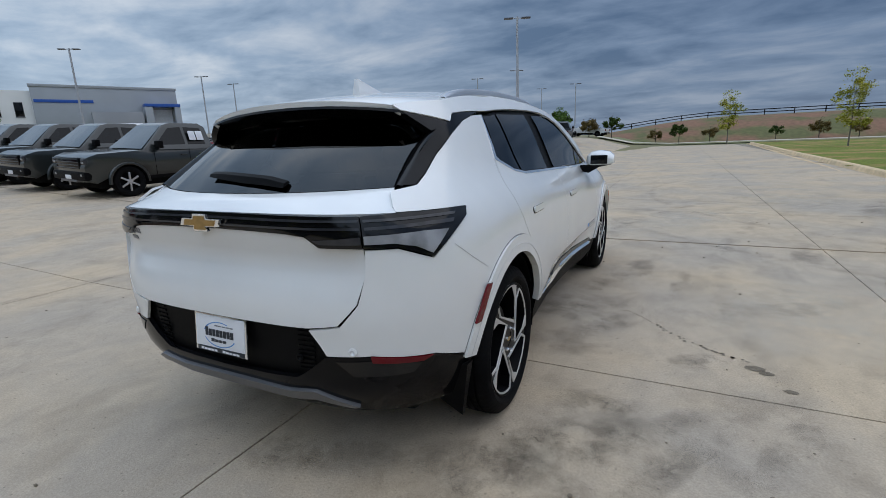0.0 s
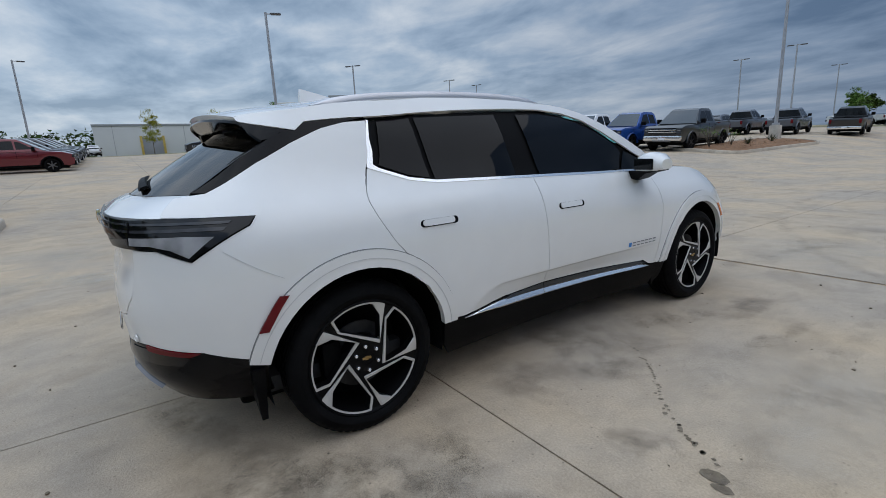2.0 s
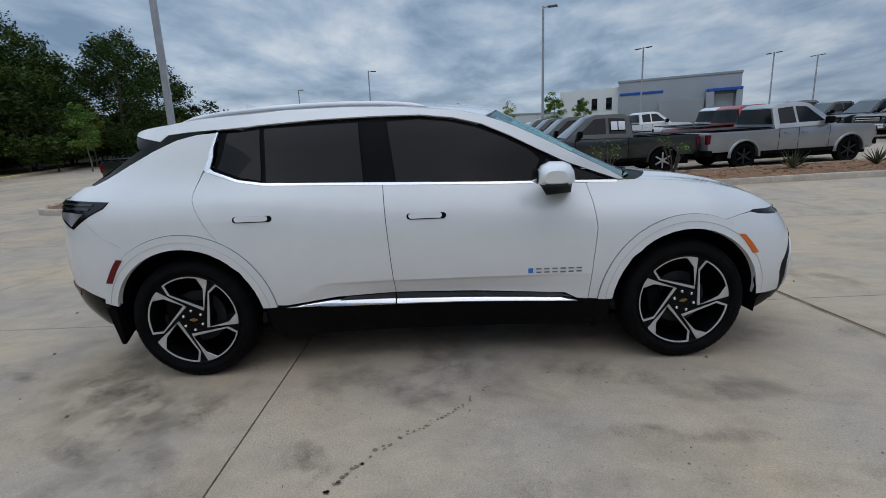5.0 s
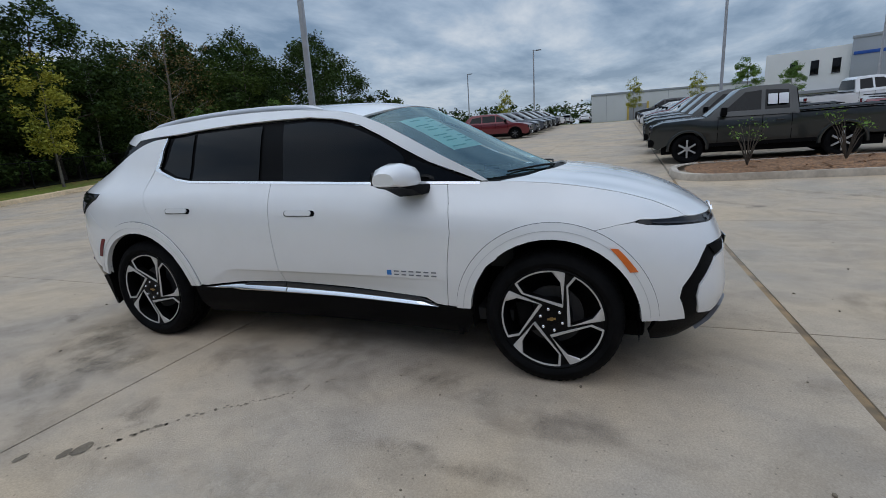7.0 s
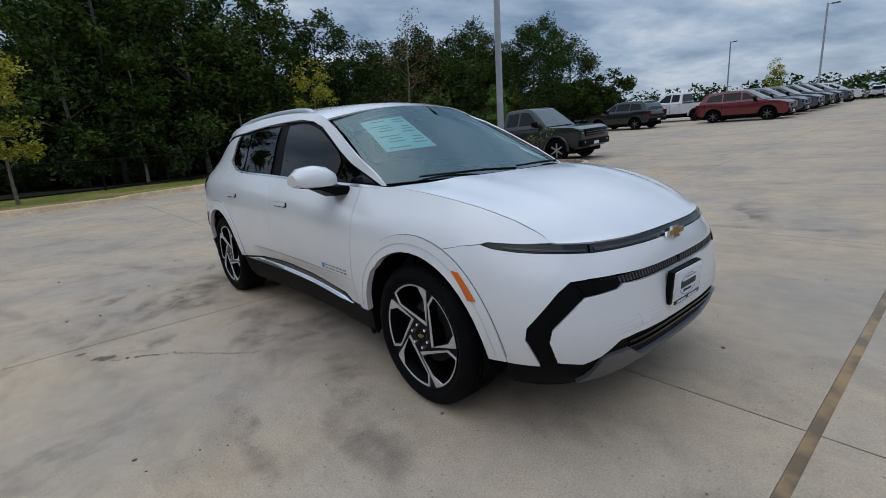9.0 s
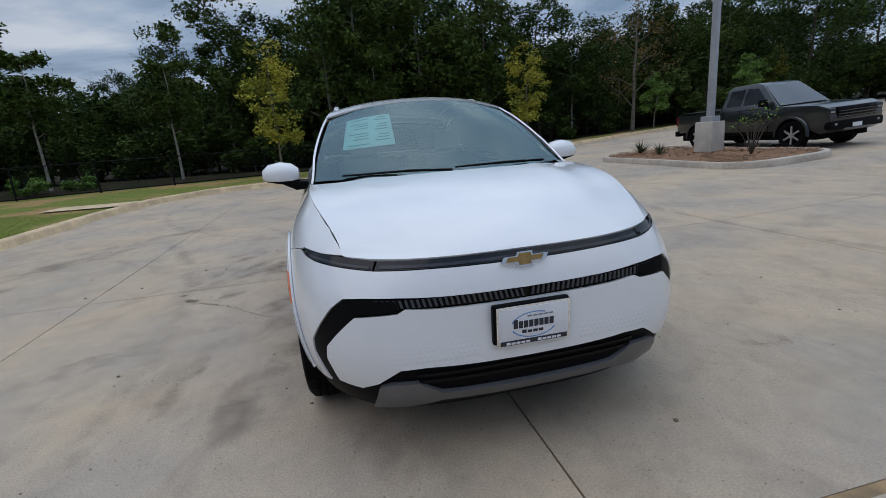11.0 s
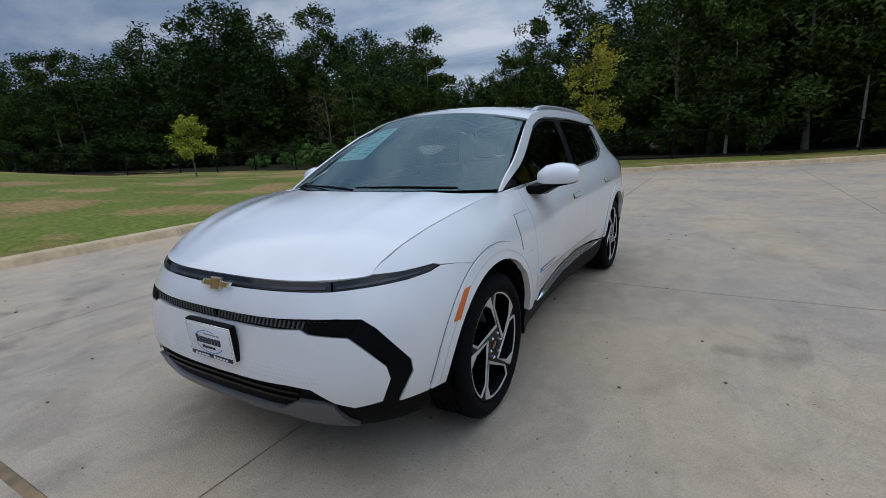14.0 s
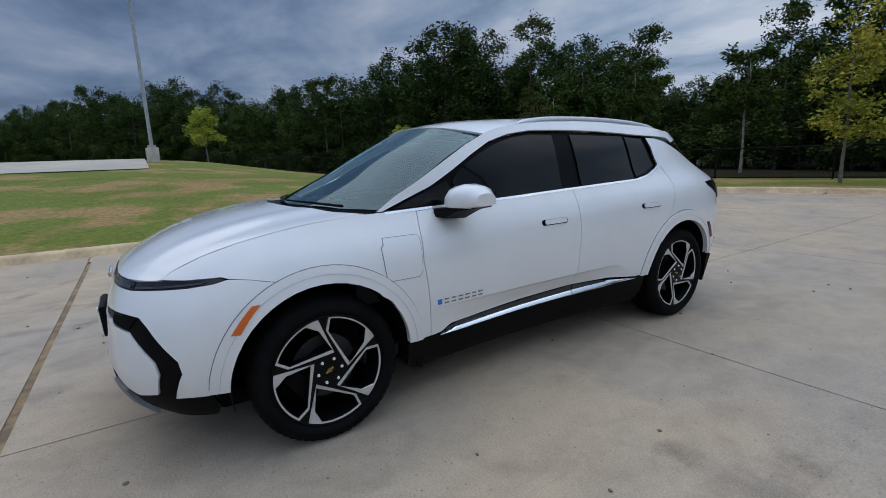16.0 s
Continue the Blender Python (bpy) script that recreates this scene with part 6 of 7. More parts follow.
# young trees on the lawn and verges
yellow = tree("sapling", "young tree with sparse yellow-green leaves", "tree", 5.4, 1.35, 61, LEAF_YELLOW, PALE_BARK, 66, 58, 0.07, 0.055, 0.24, "young trees", 0.85)
fresh = tree("sapling", "young tree with fresh green leaves", "tree", 3.4, 0.95, 67, LEAF_FRESH, PALE_BARK, 54, 64, 0.065, 0.04, 0.34, "young trees")
lime = tree("sapling", "small bushy young tree with lime green leaves", "tree", 3.7, 1.2, 91, LEAF_LIME, PALE_BARK, 62, 74, 0.07, 0.05, 0.3, "young trees")
for src, x, y, s in ((yellow, 2.6, -16.3, 1.0), (yellow, -10.0, -20.6, 1.02), (yellow, 11.6, 37.5, 0.95), (yellow, 6.4, 64, 1.15), (yellow, -30, -24, 0.85), (yellow, -58, -12, 0.9), (yellow, -88, 4, 1.3), (yellow, -90, 14, 1.3),
                     (lime, 35, -2.3, 1.05), (lime, 20.0, -10.2, 0.80), (fresh, -24, -20, 1.1), (fresh, -19, -22, 1.0), (fresh, -46, 12, 1.3), (fresh, -66, 21, 1.5), (fresh, -10, 48, 1.0)):
    settle(src, x, y, x * 1.7, s)
rust = tree("bush", "small rounded shrub on the far verge", "bush", 3.0, 1.3, 71, LEAF_RUST, BARK, 28, 90, 0.10, 0.06, 0.2, "verge shrubs")
green = tree("bush", "small green verge tree", "bush", 3.4, 1.4, 73, LEAF_MID, BARK, 30, 90, 0.11, 0.06, 0.25, "verge shrubs")
for src, x, y, s in ((rust, -2.5, 84, 1.0), (green, 1.0, 84, 1.1), (rust, 5.5, 86, 1.0), (green, 15, 90, 0.8), (rust, 21, 92, 1.2), (rust, 26, 92, 1.0), (green, -9, 80, 1.2), (rust, -13, 82, 1.3), (green, -17, 79, 1.5)):
    settle(src, x, y, x * 2.1, s)

# ---- embankment, far road ----
bm = bmesh.new()
add_sheet(bm, [[(x, y + 0.05 * abs(x), z * (0.25 + 0.75 * smooth(-30, 10, x))) for x in steps(-60, 160, 44)] for y, z in ((92, -0.2), (97, 1.6), (103, 3.3), (110, 4.4), (116, 4.7))])
tagged(part("embankment", bm, EARTH), "bare red-brown earth embankment with a grassy top", "embankment", kind="structure")
bm = bmesh.new()
add_sheet(bm, [[(x, y + 0.05 * abs(x), z * (0.25 + 0.75 * smooth(-30, 10, x))) for x in steps(-60, 160, 44)] for y, z in ((112, 4.52), (118, 4.85), (170, 4.9))])
tagged(part("embankment_top", bm, FIELD), "grassy top of the embankment", "ground", kind="structure")
bm = bmesh.new()
add_sheet(bm, [[(x, y, height(min(x, 8), 60) + 0.16) for x in steps(-25, 120, 29)] for y in (70, 76)])
tagged(part("road", bm, CONCRETE_FAR), "pale concrete road beyond the lot", "road", kind="structure")
bm = bmesh.new()
add_sheet(bm, [[(x, y, height(x, y) + 0.17) for x in steps(24, 60, 12)] for y in steps(1.6, 14, 5)])
tagged(part("side_road", bm, CONCRETE_FAR), "pale concrete drive over the lawn's rise", "road", kind="structure")
bm = bmesh.new()
add_sheet(bm, [[(x, y, height(x, y) + 0.166) for x in steps(5.95, 7.9, 6)] for y in steps(-10.7, -9.6, 2)])
tagged(part("flume", bm, KERB), "concrete drain flume crossing the kerb", "pavement", kind="structure")
far_fence = thing("rail_fence", "dark post-and-rail fence along the embankment", "fence")
for k in range(30):
    x = -14 + 5 * k
    zt = (4.4 + 0.2) * (0.25 + 0.75 * smooth(-30, 10, x))
    box("post", x - 0.08, x + 0.08, 112.5 + 0.05 * abs(x), 112.7 + 0.05 * abs(x), zt - 0.3, zt + 1.2, FENCE, far_fence, 0.02)
bm = bmesh.new()
for dz in (0.55, 1.1):
    add_tube(bm, [(-14 + 5 * k, 112.6 + 0.05 * abs(-14 + 5 * k), 4.6 * (0.25 + 0.75 * smooth(-30, 10, -14 + 5 * k)) + dz) for k in range(30)], 0.09, 5)
part("rail", bm, FENCE, far_fence)

# ---- wire fence along the wood ----
fence = thing("wire_fence", "low black wire fence at the edge of the wood", "fence")
LINE = [(-40, -33.5), (-25, -28), (-10, -22.6), (0, -19.6), (7, -17.4), (14.2, -15.2), (18.6, -15.2), (26, -13), (34, -8), (48, -2)]
for (ax, ay), (bx, by) in zip(LINE, LINE[1:]):
    n = max(1, round(math.dist((ax, ay), (bx, by)) / 3.0))
    for k in range(n):
        x, y = ax + (bx - ax) * k / n, ay + (by - ay) * k / n
        z = height(x, y) + 0.1
        bm = bmesh.new()
        add_tube(bm, [(x, y, z - 0.2), (x, y, z + 1.22)], 0.035, 8)
        part("post", bm, FENCE, fence)
bm = bmesh.new()
for h in (0.1, 1.2):
    add_tube(bm, [(x, y, height(x, y) + 0.1 + h) for x, y in LINE], 0.022, 6)
part("rail", bm, FENCE, fence)
bm = bmesh.new()
for (ax, ay), (bx, by) in zip(LINE[1:], LINE[2:]):
    length = math.dist((ax, ay), (bx, by))
    n = int(length / 0.14)
    for k in range(n):
        for lean in (-1, 1):
            t0, t1 = k / n, min(1, max(0, (k + lean * 7.5) / n))
            p = (ax + (bx - ax) * t0, ay + (by - ay) * t0)
            q = (ax + (bx - ax) * t1, ay + (by - ay) * t1)
            add_tube(bm, [(*p, height(*p) + 0.2), (*q, height(*q) + 0.2 + 1.08 * abs(t1 - t0) * n / 7.5)], 0.0028, 3, False)
part("wire_mesh", bm, FENCE, fence, "dark diamond wire mesh")


# near-black ground sheet from the fence back under the trees
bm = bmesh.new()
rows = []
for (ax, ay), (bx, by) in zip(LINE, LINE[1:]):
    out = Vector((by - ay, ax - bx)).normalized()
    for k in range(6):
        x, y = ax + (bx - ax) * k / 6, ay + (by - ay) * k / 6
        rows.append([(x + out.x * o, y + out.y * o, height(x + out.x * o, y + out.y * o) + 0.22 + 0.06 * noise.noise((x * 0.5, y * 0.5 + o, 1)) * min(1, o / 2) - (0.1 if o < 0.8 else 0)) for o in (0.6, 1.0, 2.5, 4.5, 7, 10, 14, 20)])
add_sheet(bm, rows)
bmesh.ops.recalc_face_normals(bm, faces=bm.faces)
tagged(part("forest_margin", bm, FLOOR_DARK), "near-black ground between the fence and the trees", "ground", kind="structure")


# ---- light poles ----
def light_pole(tall, arms, plinth=True):
    ob = thing("light_pole", "galvanised car-park light pole on a concrete plinth", "street lamp", "car-park light poles")
    if plinth:
        bm = bmesh.new()
        add_lathe(bm, [(-0.2, 0.36), (0.93, 0.36), (0.96, 0.33), (0.96, 0.0)], "z", 4)
        bmesh.ops.rotate(bm, matrix=Matrix.Rotation(math.radians(45), 3, "Z"), verts=bm.verts)
        part("plinth", bm, PLINTH, ob, "square concrete plinth")
    box("base_cover", -0.17, 0.17, -0.17, 0.17, 0.95, 1.10, GALV, ob, 0.02, "grey base cover")
    bm = bmesh.new()
    add_loops(bm, [[(sx * w, sy * w, z) for sx, sy in ((-1, -0.7), (-0.7, -1), (0.7, -1), (1, -0.7), (1, 0.7), (0.7, 1), (-0.7, 1), (-1, 0.7))] for w, z in ((0.085, 0.95), (0.078, tall * 0.5), (0.068, tall))])
    part("pole", bm, GALV, ob, "square grey pole")
    for a in arms:
        m = Matrix.Rotation(a, 4, "Z")
        box("arm", 0.05, 0.35, -0.03, 0.03, tall - 0.12, tall - 0.06, GALV, ob, 0.01, "", m)
        box("lamp_head", 0.3, 0.95, -0.17, 0.17, tall - 0.14, tall - 0.05, LAMP_HEAD, ob, 0.03, "flat dark lamp head", m)
    return ob


two = light_pole(9.2, (0.4, 0.4 + math.pi))
one = light_pole(9.2, (1.2,))
placed = set()
for src, x, y, turn in ((one, -9.45, -7.1, 0.2), (two, -9.6, 31.5, 0.0), (one, -30.5, 7.5, 0), (two, -52, 23.5, 0.3), (two, -62, 45.2, 0.1), (one, -58, -8.3, 0.4), (one, -75, -22, 0),
                        (two, -67, 55, 0), (two, -20, 63.6, 0.1), (two, -16, 85, 0), (two, -29, 71, 0), (one, 30.2, 1.2, 2.0), (two, -24, 92, 0)):
    if src.name not in placed:
        placed.add(src.name)
        src.matrix_world = Matrix.Translation((x, y, height(x, y))) @ Matrix.Rotation(turn, 4, "Z")
    else:
        copy_thing(src, Matrix.Translation((x, y, height(x, y))) @ Matrix.Rotation(turn, 4, "Z"))


# ---- planted islands ----
def island(outline, lift=0.15):
    ob = thing("planting_island", "kerbed island filled with reddish wood mulch", "planter", "planting islands")
    n = len(outline)
    c = (sum(p[0] for p in outline) / n, sum(p[1] for p in outline) / n)
    rings = []
    for o, h in ((0.0, -0.02), (0.005, 0.11), (0.03, 0.145), (0.07, 0.15), (0.15, 0.15), (0.17, 0.12)):
        ring = []
        for x, y in outline:
            d = Vector((c[0] - x, c[1] - y)).normalized()
            ring.append((x + d.x * o, y + d.y * o, height(x, y) + h))
        rings.append(ring)
    bm = bmesh.new()
    add_loops(bm, rings, caps=False)
    part("kerb_ring", bm, KERB_PALE, ob, "tan concrete kerb ring")
    bm = bmesh.new()
    m = 10
    rows = [[(x + (c[0] - x) * (0.05 + 0.95 * k / m), y + (c[1] - y) * (0.05 + 0.95 * k / m),
              height(x + (c[0] - x) * k / m, y + (c[1] - y) * k / m) + 0.12 + 0.05 * min(1, k / 3) + 0.02 * noise.noise((x * 3 + k, y * 3, k))) for k in range(m + 1)] for x, y in outline + outline[:1]]
    add_sheet(bm, rows)
    part("mulch_bed", bm, MULCH, ob, "reddish wood mulch")
    r = random.Random(int(outline[0][1] * 10) + 7)
    bm = bmesh.new()
    for _ in range(1500):
        k = r.randrange(n)
        t = math.sqrt(r.random()) * 0.93
        p, q = outline[k], outline[(k + 1) % n]
        f = r.random()
        x, y = c[0] + (p[0] + (q[0] - p[0]) * f - c[0]) * t, c[1] + (p[1] + (q[1] - p[1]) * f - c[1]) * t
        z = height(x, y) + 0.185
        a, s = r.uniform(0, 6.28), r.uniform(0.025, 0.06)
        d, e = Vector((math.cos(a), math.sin(a), r.uniform(-0.3, 0.3))) * s, Vector((-math.sin(a), math.cos(a), r.uniform(-0.2, 0.2))) * s * 0.3
        v = Vector((x, y, z))
        bm.faces.new([bm.verts.new(v + o) for o in (-d - e, d - e, d + e, -d + e)])
    part("mulch_litter", bm, MULCH, ob)["kind"] = "stuff"
    return ob


def rounded(x0, x1, y0, y1, r, n=6):
    pts = []
    for cx, cy, a0 in ((x1 - r, y0 + r, -90), (x1 - r, y1 - r, 0), (x0 + r, y1 - r, 90), (x0 + r, y0 + r, 180)):
        pts += [(cx + r * math.cos(math.radians(a0 + 90 * k / n)), cy + r * math.sin(math.radians(a0 + 90 * k / n))) for k in range(n + 1)]
    out = []
    for p, q in zip(pts, pts[1:] + pts[:1]):
        k = max(1, round(math.dist(p, q) / 1.0))
        out += [(p[0] + (q[0] - p[0]) * j / k, p[1] + (q[1] - p[1]) * j / k) for j in range(k)]
    return out


island(rounded(-10.6, -7.75, -10.2, -4.2, 0.9))
island(rounded(-9.7, -7.6, 2.9, 15.4, 0.8))
island(rounded(-10.8, -7.5, 21.4, 33, 0.9))


def yucca(seed, tall=0.45, n=34):
    ob = thing("yucca", "spiky grey-green yucca in the mulch", "plant", "island plants")
    r = random.Random(seed)
    bm = bmesh.new()
    for k in range(n):
        a, up = k * 2.4, r.uniform(0.25, 1.3)
        d = Vector((math.cos(a) * math.cos(up), math.sin(a) * math.cos(up), math.sin(up)))
        s = Vector((-math.sin(a), math.cos(a), 0)) * 0.014
        tip = d * tall * r.uniform(0.8, 1.1)
        mid = tip * 0.5 + Vector((0, 0, 0.02))
        v = [bm.verts.new(p) for p in (-s * 0.8, s * 0.8, mid + s, tip, mid - s)]
        bm.faces.new(v)
    part("leaves", bm, YUCCA, ob)
    return ob


def twig_bush(seed):
    ob = thing("bush", "sparse twiggy shrub in the mulch", "plant", "island plants")
    r = random.Random(seed)
    bm, lf = bmesh.new(), bmesh.new()
    cs = []
    for k in range(12):
        a = k * 2.4
        tip = Vector((math.cos(a) * r.uniform(0.15, 0.45), math.sin(a) * r.uniform(0.15, 0.45), r.uniform(0.5, 0.95)))
        add_tube(bm, [(0, 0, 0), tip * 0.5 + Vector((0, 0, 0.1)), tip], [0.012, 0.008, 0.003], 4)
        cs.append((*tip, 0.12))
    part("stem", bm, BARK, ob)
    leaf_cloud(lf, cs, 9, 0.03, r)
    part("leaves", lf, LEAF_FRESH, ob)
    return ob


y1, t1 = yucca(3), twig_bush(4)
for k, (src, x, y, s) in enumerate(((y1, -8.7, -9.0, 1.0), (y1, -8.6, -8.0, 0.8), (t1, -9.0, -5.3, 1.2), (t1, -8.6, 4.4, 1.0), (t1, -8.8, 6.2, 1.1), (y1, -8.6, 9.2, 1.2), (y1, -8.5, 11.3, 1.1), (y1, -8.6, 13.6, 1.1), (t1, -9.2, 22.6, 1.1), (t1, -9.0, 24.5, 0.9), (y1, -8.8, 29, 1.1), (y1, -8.8, 26, 1.0))):
    m = Matrix.Translation((x, y, height(x, y) + 0.16)) @ Matrix.Rotation(k * 1.3, 4, "Z")
    if src.name not in placed:
        placed.add(src.name)
        src.matrix_world = m @ Matrix.Diagonal((s, s, s, 1))
    else:
        copy_thing(src, m).scale = (s, s, s)


# ---- parked vehicles ----
def paint(name, color, metal=0.2):
    return material(name, color, 0.3, metal, vary=0.05, size=2, coat=0.7)


DARK_ALLOY = material("dark_alloy", (0.045, 0.045, 0.05), 0.35, 0.6, vary=0.1)
P_DARK, P_BLUE, P_SILVER = paint("grey_paint", (0.020, 0.024, 0.024)), paint("blue_paint", (0.012, 0.065, 0.30)), paint("silver_paint", (0.36, 0.37, 0.38), 0.5)
P_WHITE, P_RED, P_BLACK = paint("plain_white_paint", (0.72, 0.73, 0.74), 0.0), paint("maroon_paint", (0.16, 0.015, 0.022)), paint("black_paint", (0.016, 0.017, 0.020))
P_SLATE, P_BRIGHTRED = paint("slate_paint", (0.09, 0.10, 0.12)), paint("red_paint", (0.30, 0.015, 0.018))

# side outlines (y forward, z up) by kind: lower body, cabin, side windows
KINDS = {
    "pickup": dict(half=0.95, r=0.39, front=1.72, rear=-1.62,
                   body=[(-2.68, 0.52), (-2.72, 1.02), (-2.68, 1.12), (-0.62, 1.12), (-0.60, 1.16), (1.05, 1.18), (2.35, 1.12), (2.58, 1.04), (2.66, 0.80), (2.64, 0.50), (2.45, 0.40)],
                   cab=[(-0.72, 1.12), (-0.66, 1.74), (-0.50, 1.84), (0.30, 1.86), (0.55, 1.80), (1.28, 1.17)],
                   windows=[[(-0.52, 1.24), (-0.50, 1.70), (-0.02, 1.74), (0.0, 1.22)], [(0.08, 1.22), (0.07, 1.74), (0.42, 1.72), (0.98, 1.22)]],
                   screen=((0.56, 1.78), (1.27, 1.19)), back=((-0.68, 1.70), (-0.72, 1.26)), bed=True),
    "suv": dict(half=0.92, r=0.35, front=1.38, rear=-1.33,
                body=[(-2.22, 0.45), (-2.30, 0.80), (-2.20, 1.05), (-0.6, 1.10), (0.95, 1.08), (1.9, 0.98), (2.26, 0.86), (2.34, 0.62), (2.30, 0.38), (2.1, 0.30)],
                cab=[(-2.18, 1.02), (-1.95, 1.45), (-1.62, 1.66), (-0.6, 1.70), (0.15, 1.66), (1.15, 1.06)],
                windows=[[(-1.75, 1.18), (-1.58, 1.48), (-0.95, 1.56), (-0.92, 1.14)], [(-0.85, 1.14), (-0.86, 1.57), (0.0, 1.57), (0.05, 1.12)], [(0.12, 1.12), (0.09, 1.55), (0.30, 1.50), (0.85, 1.12)]],
                screen=((0.20, 1.63), (1.13, 1.09)), back=((-1.75, 1.60), (-2.12, 1.14)), bed=False),
    "sedan": dict(half=0.91, r=0.33, front=1.40, rear=-1.38,
                  body=[(-2.35, 0.45), (-2.40, 0.78), (-2.30, 0.98), (-1.5, 1.02), (0.95, 0.96), (1.9, 0.84), (2.28, 0.72), (2.34, 0.52), (2.30, 0.32), (2.1, 0.26)],
                  cab=[(-2.0, 0.98), (-1.25, 1.36), (-0.55, 1.45), (0.10, 1.42), (1.15, 0.95)],
                  windows=[[(-1.35, 1.05), (-1.10, 1.29), (-0.50, 1.35), (-0.45, 1.02)], [(-0.38, 1.02), (-0.40, 1.36), (0.05, 1.34), (0.85, 1.00)]],
                  screen=((0.16, 1.39), (1.13, 0.98)), back=((-1.28, 1.32), (-1.95, 1.02)), bed=False)}


SCREEN_GLASS = material("sky_lit_glass", (0.014, 0.016, 0.018), 0.05, vary=0.2, coat=0.5, spec=0.7)


def vehicle(kind, colour, name, label, grille=BLACK_GLOSS, chrome=False, alloy=None):
    k = KINDS[kind]
    ob = thing(name, label, "car" if kind != "pickup" else "pickup truck", "parked vehicles")
    H, R = k["half"], k["r"]
    zs = [p[1] for p in k["body"]]
    top = max(zs)
    y_back, y_front = k["body"][0][0], max(p[0] for p in k["body"])

    def side(y, z):
        w = H - 0.05 * max(0, (z - 0.9)) - 0.10 * max(0, 0.6 - z) ** 1.2 - 0.02 * math.exp(-((z - 0.62) / 0.1) ** 2)
        e = max(0.0, (abs(y) - 1.7) / 1.0)
        if z > top - 0.02:
            w = H - 0.06 - 0.42 * (z - top)
        return (w - (0.20 if kind != "pickup" else 0.12) * e ** 2.2, y, z)

    def solid(name, outline, mat, label="", step=0.22):
        bm = panel_mesh(outline, side, step, 0.0001, 0.0)
        bmesh.ops.delete(bm, geom=[v for v in bm.verts if not v.link_faces], context="VERTS")
        # mirror and bridge over the top
        rim = [ed for ed in bm.edges if ed.is_boundary]
        pairs = {}
        geo = bm.faces[:]
        for v in list({v for f in geo for v in f.verts}):
            pairs[v] = bm.verts.new((-v.co.x, v.co.y, v.co.z))
        for f in geo:
            bm.faces.new([pairs[v] for v in reversed(f.verts)])
        for ed in rim:
            a, b = ed.verts
            mids = []
            for v in (a, b):
                mids.append(v)
            bm.faces.new((a, b, pairs[b], pairs[a]))
        bmesh.ops.remove_doubles(bm, verts=bm.verts, dist=0.0005)
        bmesh.ops.recalc_face_normals(bm, faces=bm.faces)
        sharp = [ed for ed in bm.edges if len(ed.link_faces) == 2 and ed.calc_face_angle(0) > 0.9]
        bmesh.ops.bevel(bm, geom=sharp, offset=0.035, segments=2, affect="EDGES", profile=0.6, clamp_overlap=True)
        return part(name, bm, mat, ob, label)

    body = list(k["body"])
    sill = 0.30 if kind != "pickup" else 0.42
    for cy in (k["front"], k["rear"]):
        body += [(cy + (R + 0.07) * math.cos(math.radians(a)), R + (R + 0.07) * math.sin(math.radians(a))) for a in range(0, 181, 20) if R + (R + 0.07) * math.sin(math.radians(a)) > sill - 0.02]
        body += [(cy - R - 0.10, sill)] if cy == k["front"] else []
        body += [(k["rear"] + R + 0.10, sill)] if cy == k["front"] else []
    solid("body", body, colour)
    solid("cabin", k["cab"], colour)
    for win in k["windows"]:
        for s in (False, True):
            part("side_window", panel_mesh(win, side, 0.3, 0.004, 0.006, s), CAR_GLASS, ob, "dark side window")
    for nm, (p, q) in (("windscreen", k["screen"]), ("rear_window", k["back"])):
        bm = bmesh.new()
        rows = []
        fwd = 1 if nm == "windscreen" else -1
        for y, z in (p, q):
            w = side(y, z)[0] - 0.05
            rows.append([(w * t, y + fwd * (0.012 + 0.02 * (1 - t * t)), z + 0.008) for t in (-1, -0.5, 0, 0.5, 1)])
        add_sheet(bm, rows)
        part(nm, bm, SCREEN_GLASS if fwd > 0 else CAR_GLASS, ob, "sloping windscreen" if fwd > 0 else "dark rear window")
    yf, yb = y_front, min(p[0] for p in k["body"])
    # door seams and wheel-arch lips
    seams = [win[-1][0] + 0.035 for win in k["windows"]] + [k["windows"][0][0][0] - 0.06]
    for s in (False, True):
        for y in seams:
            part("door_seam", panel_mesh([(y, sill + 0.1), (y + 0.014, sill + 0.1), (y + 0.014, top - 0.03), (y, top - 0.03)], side, 0.3, 0.002, 0.002, s), BLACK_MATT, ob)
        part("sill_trim", panel_mesh([(k["rear"] + R + 0.12, sill + 0.002), (k["front"] - R - 0.12, sill + 0.002), (k["front"] - R - 0.12, sill + 0.09), (k["rear"] + R + 0.12, sill + 0.09)], side, 0.3, 0.004, 0.006, s), BLACK_TRIM, ob)
        for cy in (k["front"], k["rear"]):
            bm = bmesh.new()
            sx = -1 if s else 1
            add_loops(bm, [[(sx * (side(cy, 0.8)[0] + dx), cy + (R + dr) * math.cos(a), R + (R + dr) * math.sin(a)) for dx, dr in ((-0.10, 0.045), (0.022, 0.05), (0.028, 0.075), (0.022, 0.10), (-0.02, 0.125))]
                           for a in (math.radians(-4 + 188 * j / 14) for j in range(15))], closed=False)
            part("arch_lip", bm, BLACK_TRIM if kind != "pickup" else colour, ob)
    zf = 0.78 if kind == "pickup" else 0.62
    gw = 0.62 if kind == "pickup" else 0.45
    box("grille", -gw, gw, yf - 0.06, yf + 0.015, zf - 0.02, zf + (0.26 if kind == "pickup" else 0.16), grille, ob, 0.03, "dark grille")
    for dz in (0.0, 0.07, 0.14):
        box("grille_slat", -gw + 0.03, gw - 0.03, yf, yf + 0.022, zf + dz, zf + dz + 0.022, SLAT, ob, 0.006)
